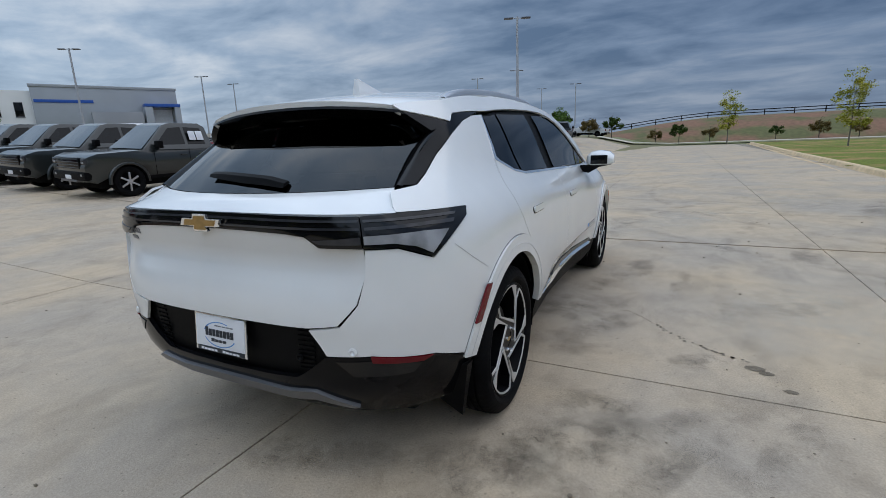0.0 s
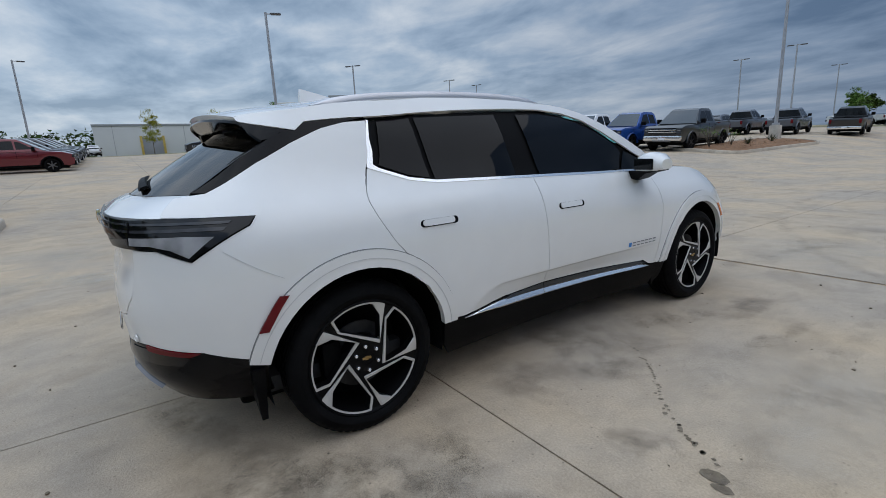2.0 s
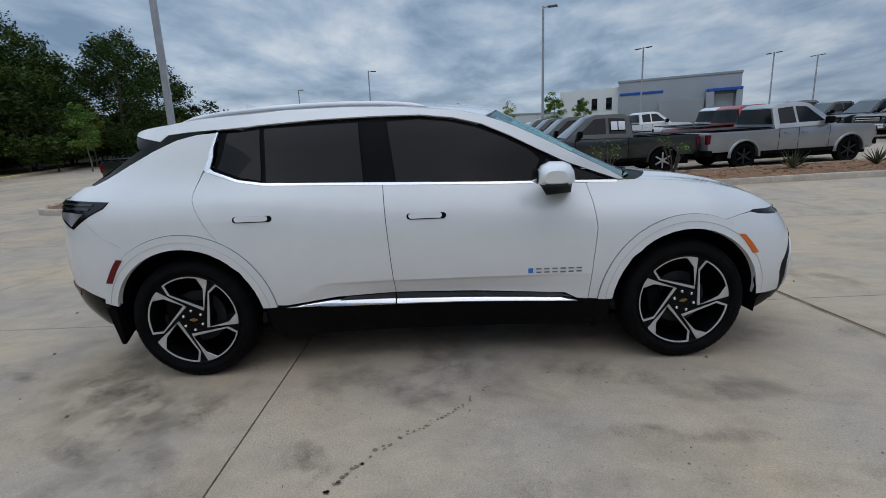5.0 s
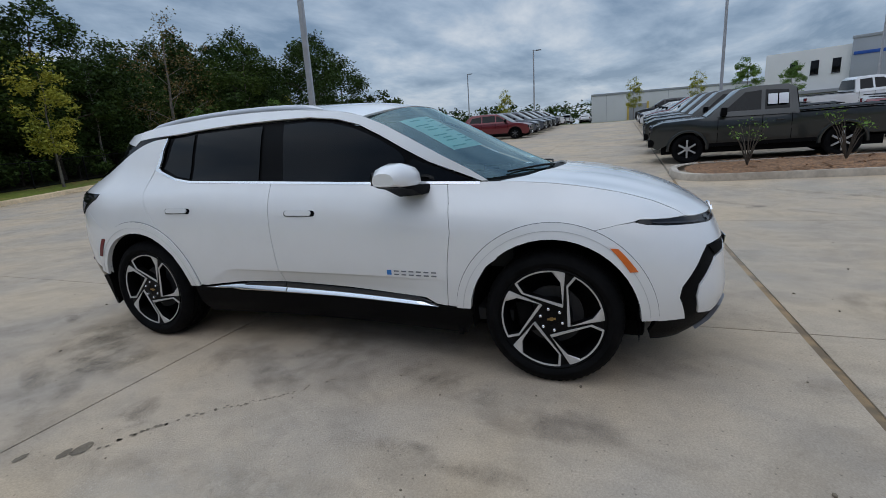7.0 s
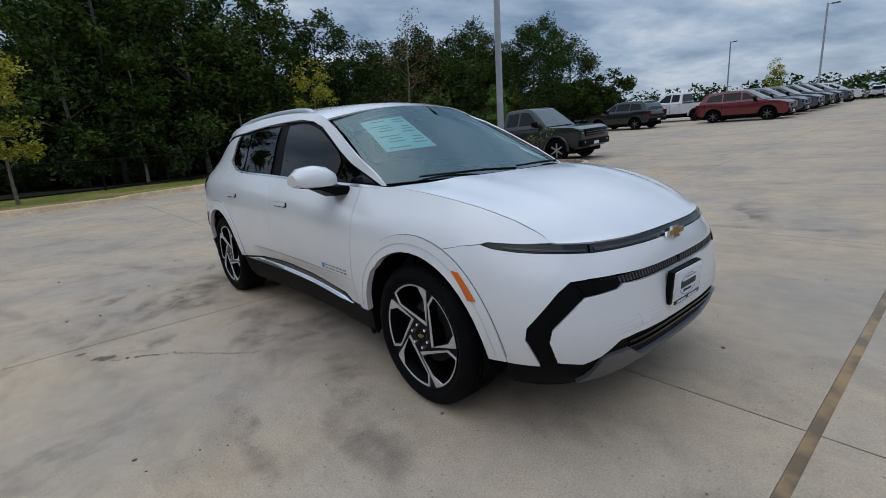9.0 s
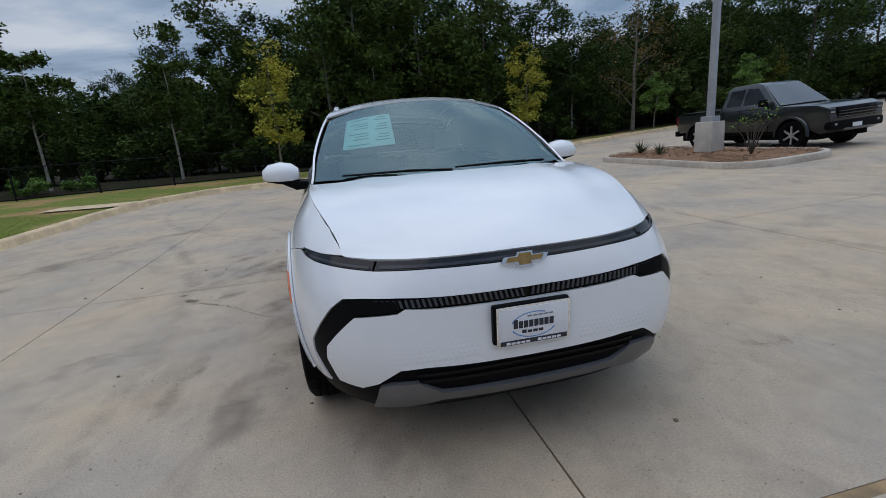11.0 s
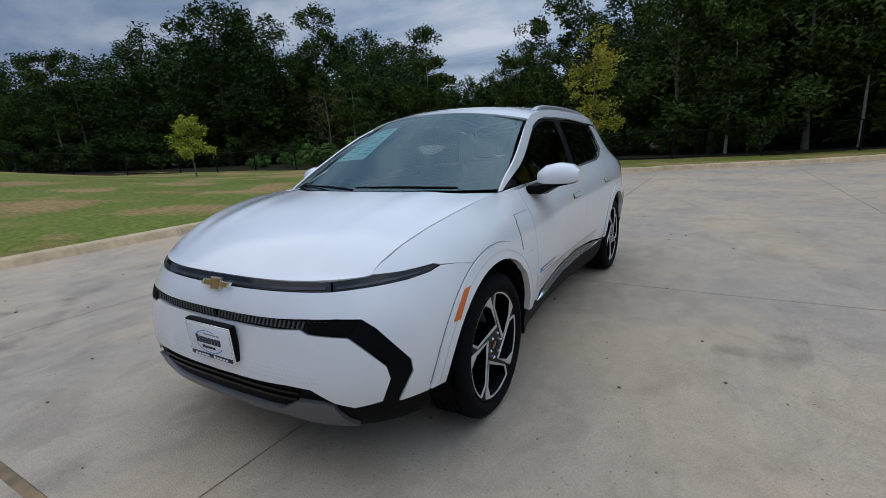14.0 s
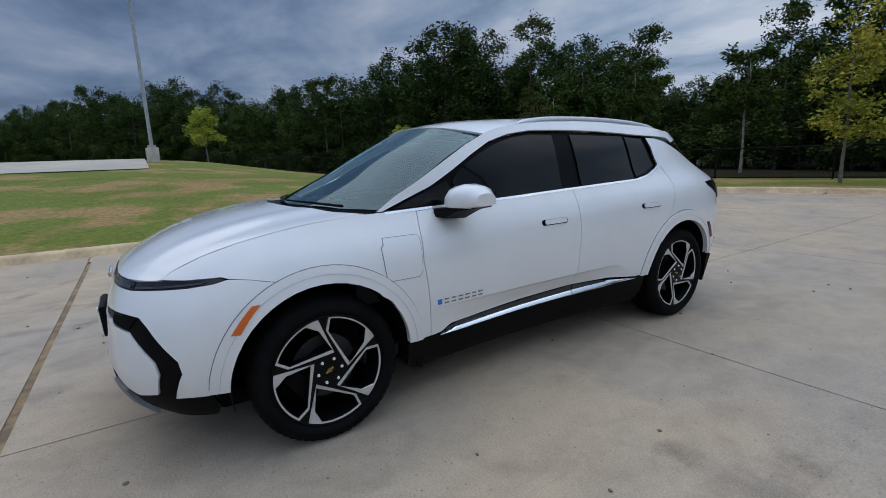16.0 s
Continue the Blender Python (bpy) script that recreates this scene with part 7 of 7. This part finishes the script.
    box("bumper_insert", -0.42, 0.42, yf - 0.10, yf + 0.045, zf - 0.34, zf - 0.28, SATIN, ob, 0.015, "satin bumper insert")
    if chrome:
        for dz in (0.06, 0.15):
            box("grille_bar", -gw, gw, yf, yf + 0.03, zf + dz, zf + dz + 0.035, CHROME, ob, 0.01, "chrome grille bar")
    box("front_bumper", -H + 0.10, H - 0.10, yf - 0.20, yf + 0.035, zf - 0.30, zf - 0.08, CHROME if chrome else BLACK_TRIM, ob, 0.04, "bumper")
    box("rear_bumper", -H + 0.08, H - 0.08, yb - 0.05, yb + 0.15, 0.42, 0.60, CHROME if chrome else BLACK_TRIM, ob, 0.03, "bumper")
    box("plate", -0.15, 0.15, yf + 0.034, yf + 0.042, zf - 0.27, zf - 0.17, PLATE_WHITE, ob, 0.003, "pale plate")
    box("plate", -0.15, 0.15, yb - 0.056, yb - 0.049, 0.48, 0.57, PLATE_WHITE, ob, 0.003, "pale plate")
    for s in (1, -1):
        m = Matrix.Diagonal((s, 1, 1, 1))
        hx = side(yf - 0.12, zf + 0.2)[0]
        box("headlamp", gw + 0.02, hx - 0.01, yf - 0.22, yf - 0.01, zf + 0.08, zf + 0.24, LENS_GREY, ob, 0.03, "pale headlamp", m)
        box("headlamp_reflector", gw + 0.06, hx - 0.05, yf - 0.10, yf - 0.004, zf + 0.12, zf + 0.17, LENS_PALE, ob, 0.012, "bright lamp reflector", m)
        box("fog_lamp", gw + 0.02, hx - 0.14, yf - 0.06, yf + 0.040, zf - 0.19, zf - 0.13, LENS_PALE, ob, 0.012, "pale fog-lamp bar", m)
        box("tail_lamp", side(yb + 0.05, 0.9)[0] - 0.14, side(yb + 0.05, 0.9)[0] + 0.004, yb - 0.012, yb + 0.12, 0.78, 1.06 if kind != "sedan" else 0.92, LENS_RED, ob, 0.02, "red tail lamp", m)
        ym = k["screen"][1][0] - 0.35
        zm = k["windows"][-1][0][1]
        box("mirror", H - 0.04, H + 0.17, ym - 0.08, ym + 0.06, zm - 0.02, zm + 0.18, BLACK_TRIM, ob, 0.03, "door mirror", m)
        for y in (k["windows"][-1][0][0] + 0.05, k["windows"][-2][0][0] + 0.10 if kind != "suv" else -0.75):
            box("door_handle", side(y, top - 0.2)[0] - 0.01, side(y, top - 0.2)[0] + 0.03, y, y + 0.18, top - 0.20, top - 0.165, colour, ob, 0.008, "", m)
    if k["bed"]:
        box("bed_floor", -H + 0.12, H - 0.12, yb + 0.08, -0.74, top - 0.02, top + 0.006, BLACK_TRIM, ob, 0.004, "dark load bed")
    for s in (1, -1):
        for y in (k["front"], k["rear"]):
            w = new("wheel")
            w.parent = ob
            bm = bmesh.new()
            add_lathe(bm, [(-0.20, R * 0.62), (-0.21, R * 0.9), (-0.19, R), (-0.03, R), (0.0, R * 0.93), (0.005, R * 0.75), (-0.015, R * 0.66)], "x", 28)
            part("tyre", bm, RUBBER, w)
            bm = bmesh.new()
            add_lathe(bm, [(-0.015, R * 0.67), (-0.03, R * 0.62), (-0.09, R * 0.58), (-0.10, 0.0)], "x", 24)
            part("rim", bm, BLACK_TRIM, w)
            bm = bmesh.new()
            for j in range(6):
                a = j * math.pi / 3
                made = add_box(bm, -0.05, -0.012, -0.022, 0.022, 0.03, R * 0.62, 0.006)
                bmesh.ops.transform(bm, matrix=Matrix.Rotation(a, 4, "X"), verts=made)
            add_lathe(bm, [(-0.03, 0.07), (-0.008, 0.06), (-0.006, 0.0)], "x", 12)
            part("spokes", bm, alloy or (DARK_ALLOY if kind == "pickup" else SATIN), w)
            w.matrix_world = Matrix.Translation((s * (H - 0.01), y, R)) @ (Matrix.Identity(4) if s > 0 else Matrix.Rotation(math.pi, 4, "Z"))
    box("floor_pan", -H + 0.12, H - 0.12, yb + 0.3, yf - 0.3, 0.26 if kind == "pickup" else 0.20, sill + 0.06, BLACK_MATT, ob, 0.02, "dark underbody")
    return ob


def park(src, x, y, heading, scale=1.0):
    """Stand a vehicle on the lot; heading in degrees, 0 = along +y."""
    a = math.radians(heading)
    f, s = Vector((-math.sin(a), math.cos(a))), Vector((math.cos(a), math.sin(a)))
    zf, zb = height(x + f.x * 1.5, y + f.y * 1.5), height(x - f.x * 1.5, y - f.y * 1.5)
    zr, zl = height(x + s.x * 0.8, y + s.y * 0.8), height(x - s.x * 0.8, y - s.y * 0.8)
    m = Matrix.Translation((x, y, (zf + zb + zr + zl) / 4)) @ Matrix.Rotation(a, 4, "Z") @ Matrix.Rotation(math.atan2(zf - zb, 3.0), 4, "X") @ Matrix.Rotation(-math.atan2(zr - zl, 1.6) * (0.3 if y > 40 else 1), 4, "Y")
    if src.name in placed:
        ob = copy_thing(src, m)
        ob.scale = (scale,) * 3
        return ob
    placed.add(src.name)
    src.matrix_world = m @ Matrix.Diagonal((scale, scale, scale, 1))
    return src


dark_pickup = vehicle("pickup", P_DARK, "pickup_truck", "dark grey crew-cab pickup truck parked on the lot", alloy=SATIN_LIGHT)
for x, y, h in ((-11.5, 5.2, 176), (-14.4, 5.2, 177), (-17.3, 5.3, 178), (-20.2, 5.4, 178), (-12.0, -7.8, 0), (-24.6, 23.2, 182), (-21.8, 23.3, 183)):
    park(dark_pickup, x, y, h, 0.97)
silver_pickup = vehicle("pickup", P_SILVER, "pickup_truck", "silver crew-cab pickup truck with dark wheels")
park(silver_pickup, -11.3, 10.5, 4, 0.98)
white_pickup = vehicle("pickup", P_WHITE, "pickup_truck", "white crew-cab pickup truck parked on the lot")
for x, y, h, s in ((-16.3, 22.5, 182, 1.08), (-17.6, 12.6, 3, 1.0), (-33.5, -11.6, 178, 1.05), (-13.5, 84, 80, 1.25), (-19, 84, 80, 1.25), (-95, -8, 90, 1.0), (-26.5, 13, 3, 1.0)):
    park(white_pickup, x, y, h, s)
blue_pickup = vehicle("pickup", P_BLUE, "pickup_truck", "bright blue crew-cab pickup truck with a black grille")
park(blue_pickup, -13.5, 22.7, 182, 1.08)
black_pickup = vehicle("pickup", P_BLACK, "pickup_truck", "black heavy-duty pickup truck with a chrome grille", chrome=True)
for x, y, h, s in ((-10.9, 23.7, 184, 1.12), (-9.2, 43.8, 8, 1.08), (-19.0, 22.9, 182, 1.0)):
    park(black_pickup, x, y, h, s)
grey_pickup = vehicle("pickup", P_SLATE, "pickup_truck", "slate grey pickup truck seen from behind")
for x, y, h in ((-13.0, 43.3, 6), (-16.3, 43, 4), (-27.6, 23.4, 182)):
    park(grey_pickup, x, y, h, 1.08)
red_suv = vehicle("suv", P_RED, "crossover_suv", "maroon crossover SUV parked on the lot")
for x, y, h in ((-29.3, -6.1, 0), (-28.6, 5.6, 178)):
    park(red_suv, x, y, h)
bright = vehicle("pickup", P_BRIGHTRED, "pickup_truck", "red crew-cab pickup truck parked among the trucks")
park(bright, -14.6, 11.6, 3, 1.0)
black_suv = vehicle("suv", P_BLACK, "crossover_suv", "black crossover SUV parked near the wood")
for x, y, h in ((-27.2, -12.2, 172), (-42, 5.4, 178), (-38.2, -6.0, 0), (-41, -6, 0)):
    park(black_suv, x, y, h)
slate_suv = vehicle("suv", P_SLATE, "crossover_suv", "slate grey crossover SUV parked on the lot")
for x, y, h in ((-32.3, -6.1, 0), (-35.2, -6.0, 0), (-19.6, 46, 5), (-44.5, -6, 0)):
    park(slate_suv, x, y, h)
white_suv = vehicle("suv", P_WHITE, "crossover_suv", "white crossover SUV parked on the lot")
for x, y, h in ((-25.6, 5.5, 178), (-22.6, 46.5, 5), (-50, -6, 0), (-88, -4, 90)):
    park(white_suv, x, y, h)
white_sedan = vehicle("sedan", P_WHITE, "sedan", "white sedan parked in the row")
for x, y, h in ((-31.6, 5.4, 178), (-34.6, 5.4, 178), (-37.6, 5.4, 178), (-90, -14, 90)):
    park(white_sedan, x, y, h)
# white papers in the pickup's rear side window
for dy in (-0.30, -0.08):
    m = Matrix.Translation((-11.5, 5.2, height(-11.5, 5.2))) @ Matrix.Rotation(math.radians(176), 4, "Z") @ Matrix.Rotation(-0.045, 4, "Y") @ Matrix.Translation((-0.80, dy - 0.05, 1.46)) @ Matrix.Rotation(math.radians(21), 4, "Y")
    tagged(box("window_paper", -0.006, 0.0, -0.095, 0.095, -0.13, 0.13, PAPER_WHITE, None, 0.001, "", m), "white price paper behind the pickup's rear side window", "paper", "window papers")


# ---- buildings ----
def wall_box(name, x0, x1, y0, y1, z0, z1, mat, parent, label="", m=None):
    return box(name, x0, x1, y0, y1, z0, z1, mat, parent, 0.03, label, m)


base = height(-70, 38)
# showroom: local x runs along its front (from its white end to the portal), local y back
showroom = thing("showroom_building", "two-storey white and grey car showroom with blue bands", "building", m=Matrix.Translation((-79.5, 21.2, 1.6)) @ Matrix.Rotation(math.atan2(45.1 - 21.2, -68.5 + 79.5), 4, "Z"))
wall_box("white_block", 0, 9.4, 0, 26, -2, 8.7, WALL_WHITE, showroom, "white rendered block")
wall_box("grey_block", 9.4, 26.4, -0.6, 24, -2, 9.4, WALL_GREY, showroom, "grey metal-clad block")
wall_box("parapet", 9.3, 26.5, -0.7, 0.0, 9.2, 9.55, WALL_GREY, showroom)
wall_box("entrance_bay", 15.5, 21.5, -2.6, -0.5, -2, 5.9, WALL_DARKER, showroom, "darker grey entrance bay")
wall_box("blue_band", 9.6, 16.0, -0.68, -0.58, 7.2, 7.6, BLUE_BAND, showroom, "blue band")
wall_box("blue_band", 21.8, 26.4, -2.66, -0.5, 6.7, 7.1, BLUE_BAND, showroom, "blue band")
wall_box("portal_post", 21.8, 22.8, -2.6, -0.6, -2, 6.7, WALL_GREY, showroom, "portal post")
wall_box("portal_post", 25.6, 26.4, -2.6, -0.6, -2, 6.7, WALL_GREY, showroom, "portal post")
wall_box("portal_opening", 22.9, 25.5, -0.64, -0.56, -2, 6.4, PAPER_WHITE, showroom, "pale glazed portal opening")
for k in range(6):
    w = wall_box("window", 10.0 + k * 2.6, 12.3 + k * 2.6, -0.68, -0.55, 0.4, 3.4, CAR_GLASS, showroom, "dark shop window")
    wall_box("window_frame", 9.95 + k * 2.6, 12.35 + k * 2.6, -0.70, -0.62, 3.4, 3.6, SATIN, w)
for k in range(3):
    w = wall_box("window", 2.9 + k * 2.3, 3.8 + k * 2.3, -0.06, 0.04, 5.4, 7.2, CAR_GLASS, showroom, "dark upper window")
    wall_box("window_frame", 2.85 + k * 2.3, 3.85 + k * 2.3, -0.09, 0.0, 5.28, 5.4, SATIN, w)
for k in range(3):
    wall_box("window", -0.06, 0.04, 6 + k * 6, 7 + k * 6, 4.6, 6.4, CAR_GLASS, showroom, "dark side window")
wall_box("canopy", 4.0, 9.4, -1.4, 0.0, 2.9, 3.3, WALL_DARKER, showroom, "canopy over the service door")
for k in range(2):
    wall_box("window", 1.0 + k * 4.2, 4.2 + k * 4.2, -0.05, 0.04, -0.5, 2.7, CAR_GLASS, showroom, "dark ground-floor window")
ware = thing("warehouse_building", "long low pale grey warehouse with a loading door", "building", m=Matrix.Translation((-107, -4, 1.5)))
wall_box("wall", -30, 0, 0, 60, -2, 7.2, WARE, ware, "pale grey panel wall")
wall_box("parapet", -30.1, 0.1, -0.1, 60.1, 7.1, 7.5, WALL_GREY, ware)
for k in range(10):
    wall_box("panel_joint", 0.0, 0.04, 6 * k + 3, 6 * k + 3.06, -1, 7.1, WALL_DARKER, ware)
door = wall_box("loading_door", -0.05, 0.12, 7.6, 11.0, 1.2, 4.9, WALL_DARKER, ware, "dark roller door")
wall_box("door_frame", 0.0, 0.25, 7.2, 7.6, 1.2, 5.2, YELLOW, door, "yellow frame")
wall_box("door_frame", 0.0, 0.25, 11.0, 11.4, 1.2, 5.2, YELLOW, door, "yellow frame")

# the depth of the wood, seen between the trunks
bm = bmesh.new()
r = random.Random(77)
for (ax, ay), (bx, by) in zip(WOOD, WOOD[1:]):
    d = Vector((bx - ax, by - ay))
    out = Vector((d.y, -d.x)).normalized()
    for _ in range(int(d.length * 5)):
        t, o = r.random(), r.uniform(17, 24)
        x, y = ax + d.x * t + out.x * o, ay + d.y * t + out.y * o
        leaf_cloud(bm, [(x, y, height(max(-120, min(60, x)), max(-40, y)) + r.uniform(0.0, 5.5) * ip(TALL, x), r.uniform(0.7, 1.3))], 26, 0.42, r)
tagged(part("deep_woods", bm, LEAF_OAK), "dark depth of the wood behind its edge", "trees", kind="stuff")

# the far tree line behind the lot
bm = bmesh.new()
r = random.Random(9)
for k in range(900):
    a = math.radians(r.uniform(178, 215))
    d = r.uniform(120, 170)
    x, y = d * math.cos(a), d * math.sin(a)
    h = r.uniform(1.0, 7.5)
    s = r.uniform(0.8, 2.2)
    leaf_cloud(bm, [(x, y, 1.5 + h, s)], 12, 0.5, r)
tagged(part("far_woods", bm, LEAF_OAK), "dark far tree line beyond the lot", "trees", kind="stuff")

# ---- grass blades near the kerb ----
r = random.Random(17)
verts, faces = [], []
for _ in range(90000):
    x = 6.35 + 14 * r.random() ** 1.6
    y = r.uniform(-12, 16)
    z = height(x, y) + 0.125
    if noise.noise((x * 0.32, y * 0.32, 2)) < 0.0:
        continue
    a, h = r.uniform(0, 6.28), r.uniform(0.012, 0.034)
    dx, dy = math.cos(a) * 0.006, math.sin(a) * 0.006
    lx, ly = r.uniform(-0.03, 0.03), r.uniform(-0.03, 0.03)
    n = len(verts)
    verts += [(x - dx, y - dy, z), (x + dx, y + dy, z), (x + lx, y + ly, z + h)]
    faces.append((n, n + 1, n + 2))
me = bpy.data.meshes.new("grass")
me.from_pydata(verts, [], faces)
me.materials.append(BLADE)
tagged(new("grass", me), "short patchy grass on the lawn", "grass", kind="stuff")

# ---- stains and grit on the concrete ----
def blot(points, mat, name, label, lift=0.0025):
    bm = bmesh.new()
    bm.faces.new([bm.verts.new((x, y, height(x, y) + lift)) for x, y in points])
    return tagged(part(name, bm, mat), label, "stain", "stains on the concrete", "structure")


r = random.Random(31)
trail = [Vector((1.12, 0.28)).lerp(Vector((2.05, -0.53)), k / 54) + Vector((0.02, 0.03)) * math.sin(k * 0.13) for k in range(55)]
bm = bmesh.new()
for k, p in enumerate(trail):
    if r.random() < 0.15:
        continue
    p = p + Vector((r.gauss(0, 0.008), r.gauss(0, 0.008)))
    rad = 0.004 + 0.006 * (k / 54) ** 2 + r.uniform(0, 0.005)
    bm.faces.new([bm.verts.new((p.x + rad * r.uniform(0.7, 1.3) * math.cos(a), p.y + rad * r.uniform(0.7, 1.3) * math.sin(a), 0.0025)) for a in (2 * math.pi * j / 9 for j in range(9))])
for cx, cy, rad in ((2.07, -0.58, 0.05), (2.12, -0.62, 0.035), (2.20, -0.80, 0.03)):
    bm.faces.new([bm.verts.new((cx + rad * r.uniform(0.6, 1.3) * math.cos(a), cy + rad * 0.7 * r.uniform(0.7, 1.3) * math.sin(a), 0.0028)) for a in (2 * math.pi * j / 12 for j in range(12))])
tagged(part("drip_trail", bm, TAR), "dark drip trail ending in a small puddle stain", "stain", kind="structure")
bm = bmesh.new()
for _ in range(260):
    x, y = r.uniform(-3.5, 5.5), r.uniform(-4, 6)
    s = r.choice((0.004, 0.006, 0.006, 0.012))
    made = bmesh.ops.create_icosphere(bm, subdivisions=1, radius=s)["verts"]
    bmesh.ops.transform(bm, matrix=Matrix.Translation((x, y, height(x, y) + s * 0.4)) @ Matrix.Diagonal((1, r.uniform(0.5, 1.2), 0.6, 1)), verts=made)
tagged(part("grit", bm, TAR), "scattered grit and leaf bits on the concrete", "debris", kind="stuff")


def film_sheet(name, rows, fades, mat, label):
    """A thin film on the concrete that fades out at its rim."""
    me = bpy.data.meshes.new(name)
    n = len(rows[0])
    verts = [(x, y, height(x, y) + 0.003) for row in rows for x, y in row]
    faces = [(i * n + k, i * n + k + 1, (i + 1) * n + k + 1, (i + 1) * n + k) for i in range(len(rows) - 1) for k in range(n - 1)]
    me.from_pydata(verts, [], faces)
    fade = me.attributes.new("fade", "FLOAT", "POINT")
    for k, v in enumerate(f for row in fades for f in row):
        fade.data[k].value = v
    me.materials.append(mat)
    return tagged(new(name, me), label, "stain", "stains on the concrete", "structure")


def smudge(cx, cy, lx, ly, turn, mat=None, label="dark tyre smudge on the concrete"):
    n = 10
    rows, fades = [], []
    for i in range(n + 1):
        row, fr = [], []
        for k in range(n + 1):
            u, v = 2 * i / n - 1, 2 * k / n - 1
            c, s = math.cos(turn), math.sin(turn)
            row.append((cx + u * lx * c - v * ly * s, cy + u * lx * s + v * ly * c))
            fr.append(max(0.0, 1 - u * u - v * v) ** 0.6)
        rows.append(row)
        fades.append(fr)
    film_sheet("smudge", rows, fades, mat or SMUDGE, label)


for spot in ((0.35, -2.15, 0.32, 0.16, 0.2), (1.05, -2.05, 0.45, 0.20, 0.6), (1.35, -1.75, 0.5, 0.18, 1.2), (1.75, -1.35, 0.55, 0.16, 0.9), (0.95, 0.25, 0.45, 0.22, 0.3), (1.05, -0.55, 0.35, 0.25, 0.2), (1.3, 1.5, 0.4, 0.15, 1.5),
             (2.6, -0.95, 0.30, 0.10, 1.1), (1.95, -2.4, 0.28, 0.12, 0.6), (2.35, 0.55, 0.5, 0.16, 0.5), (-2.4, -0.2, 0.6, 0.2, 1.2), (-0.6, 3.6, 0.4, 0.2, 0.4),
             (2.9, 2.6, 0.7, 0.16, 1.4), (4.3, -3.2, 1.2, 0.3, 1.0), (3.6, -4.6, 1.0, 0.2, 0.8), (-3.0, 4.2, 0.8, 0.25, 0.6), (-5.2, 1.2, 1.1, 0.3, 0.2), (4.6, 6.5, 1.2, 0.25, 1.2), (3.9, 1.9, 0.9, 0.18, 1.5)):
    smudge(*spot)
for spot in ((0.10, -2.24, 0.20, 0.15, 0.2), (0.30, -2.16, 0.16, 0.10, 0.6), (0.90, -1.98, 0.42, 0.20, 0.5), (1.28, -1.62, 0.36, 0.18, 0.9), (1.29, -1.29, 0.28, 0.14, 0.4), (0.85, 0.02, 0.34, 0.24, 0.2),
             (0.83, -2.63, 0.22, 0.06, 1.2), (1.03, -2.00, 0.30, 0.16, 1.4), (1.58, -1.78, 0.36, 0.10, 1.0), (1.82, -0.59, 0.24, 0.12, 0.4), (1.18, -0.13, 0.34, 0.18, 0.7), (1.83, -2.18, 0.34, 0.10, 0.9),
             (1.21, -1.67, 0.34, 0.22, 0.1), (2.14, -1.31, 0.40, 0.09, 1.1), (-1.61, 1.86, 0.09, 0.11, 0.4), (-1.76, 1.91, 0.09, 0.08, 0.9), (4.48, -1.71, 0.60, 0.14, 1.3), (4.33, -0.03, 0.70, 0.16, 1.5),
             (-1.98, 0.27, 0.12, 0.16, 0.5), (1.05, 0.9, 0.4, 0.14, 1.2), (1.68, 1.07, 0.5, 0.08, 1.45)):
    smudge(*spot, mat=STAIN, label="dark mottled stain on the concrete")
for spot in ((2.9, 0.6, 1.6, 0.8, 0.4), (-2.6, 2.6, 1.6, 0.9, 0.2), (1.6, 4.6, 1.8, 0.8, 0.9), (3.8, -2.0, 1.6, 0.9, 1.3), (-4.5, -3.0, 2.0, 1.0, 0.3), (3.6, 8.0, 2.5, 1.0, 1.5), (-5.5, 6.0, 2.4, 1.2, 0.9)):
    smudge(*spot, mat=PALE, label="pale washed patch in the concrete")


def tyre_mark(cx, cy, radius, a0, a1, width=0.2):
    n = 40
    rows, fades = [], []
    for i in range(n + 1):
        a = math.radians(a0 + (a1 - a0) * i / n)
        rows.append([(cx + (radius + width * (k / 4 - 0.5)) * math.cos(a), cy + (radius + width * (k / 4 - 0.5)) * math.sin(a)) for k in range(5)])
        fades.append([(1 - abs(k / 4 - 0.5) * 1.6) * min(1, i / 5, (n - i) / 5) for k in range(5)])
    film_sheet("tyre_mark", rows, fades, MARK, "faint curved tyre mark across the concrete")


for mark in ((-2.5, -9.0, 7.0, -20, 70), (-2.5, -9.0, 8.6, -20, 75), (8.0, 9.0, 7.0, 150, 250), (8.0, 9.0, 8.6, 150, 255), (-12, 9.5, 7.5, -60, 30), (-12, 9.5, 9.0, -60, 35), (12.0, 1.0, 10.0, 140, 215), (12.0, 1.0, 11.5, 140, 215), (-16, -1, 12, -35, 40),
             (-16, -1, 13.5, -35, 40), (3, 16, 9, 190, 300), (3, 16, 10.5, 190, 300)):
    tyre_mark(*mark)
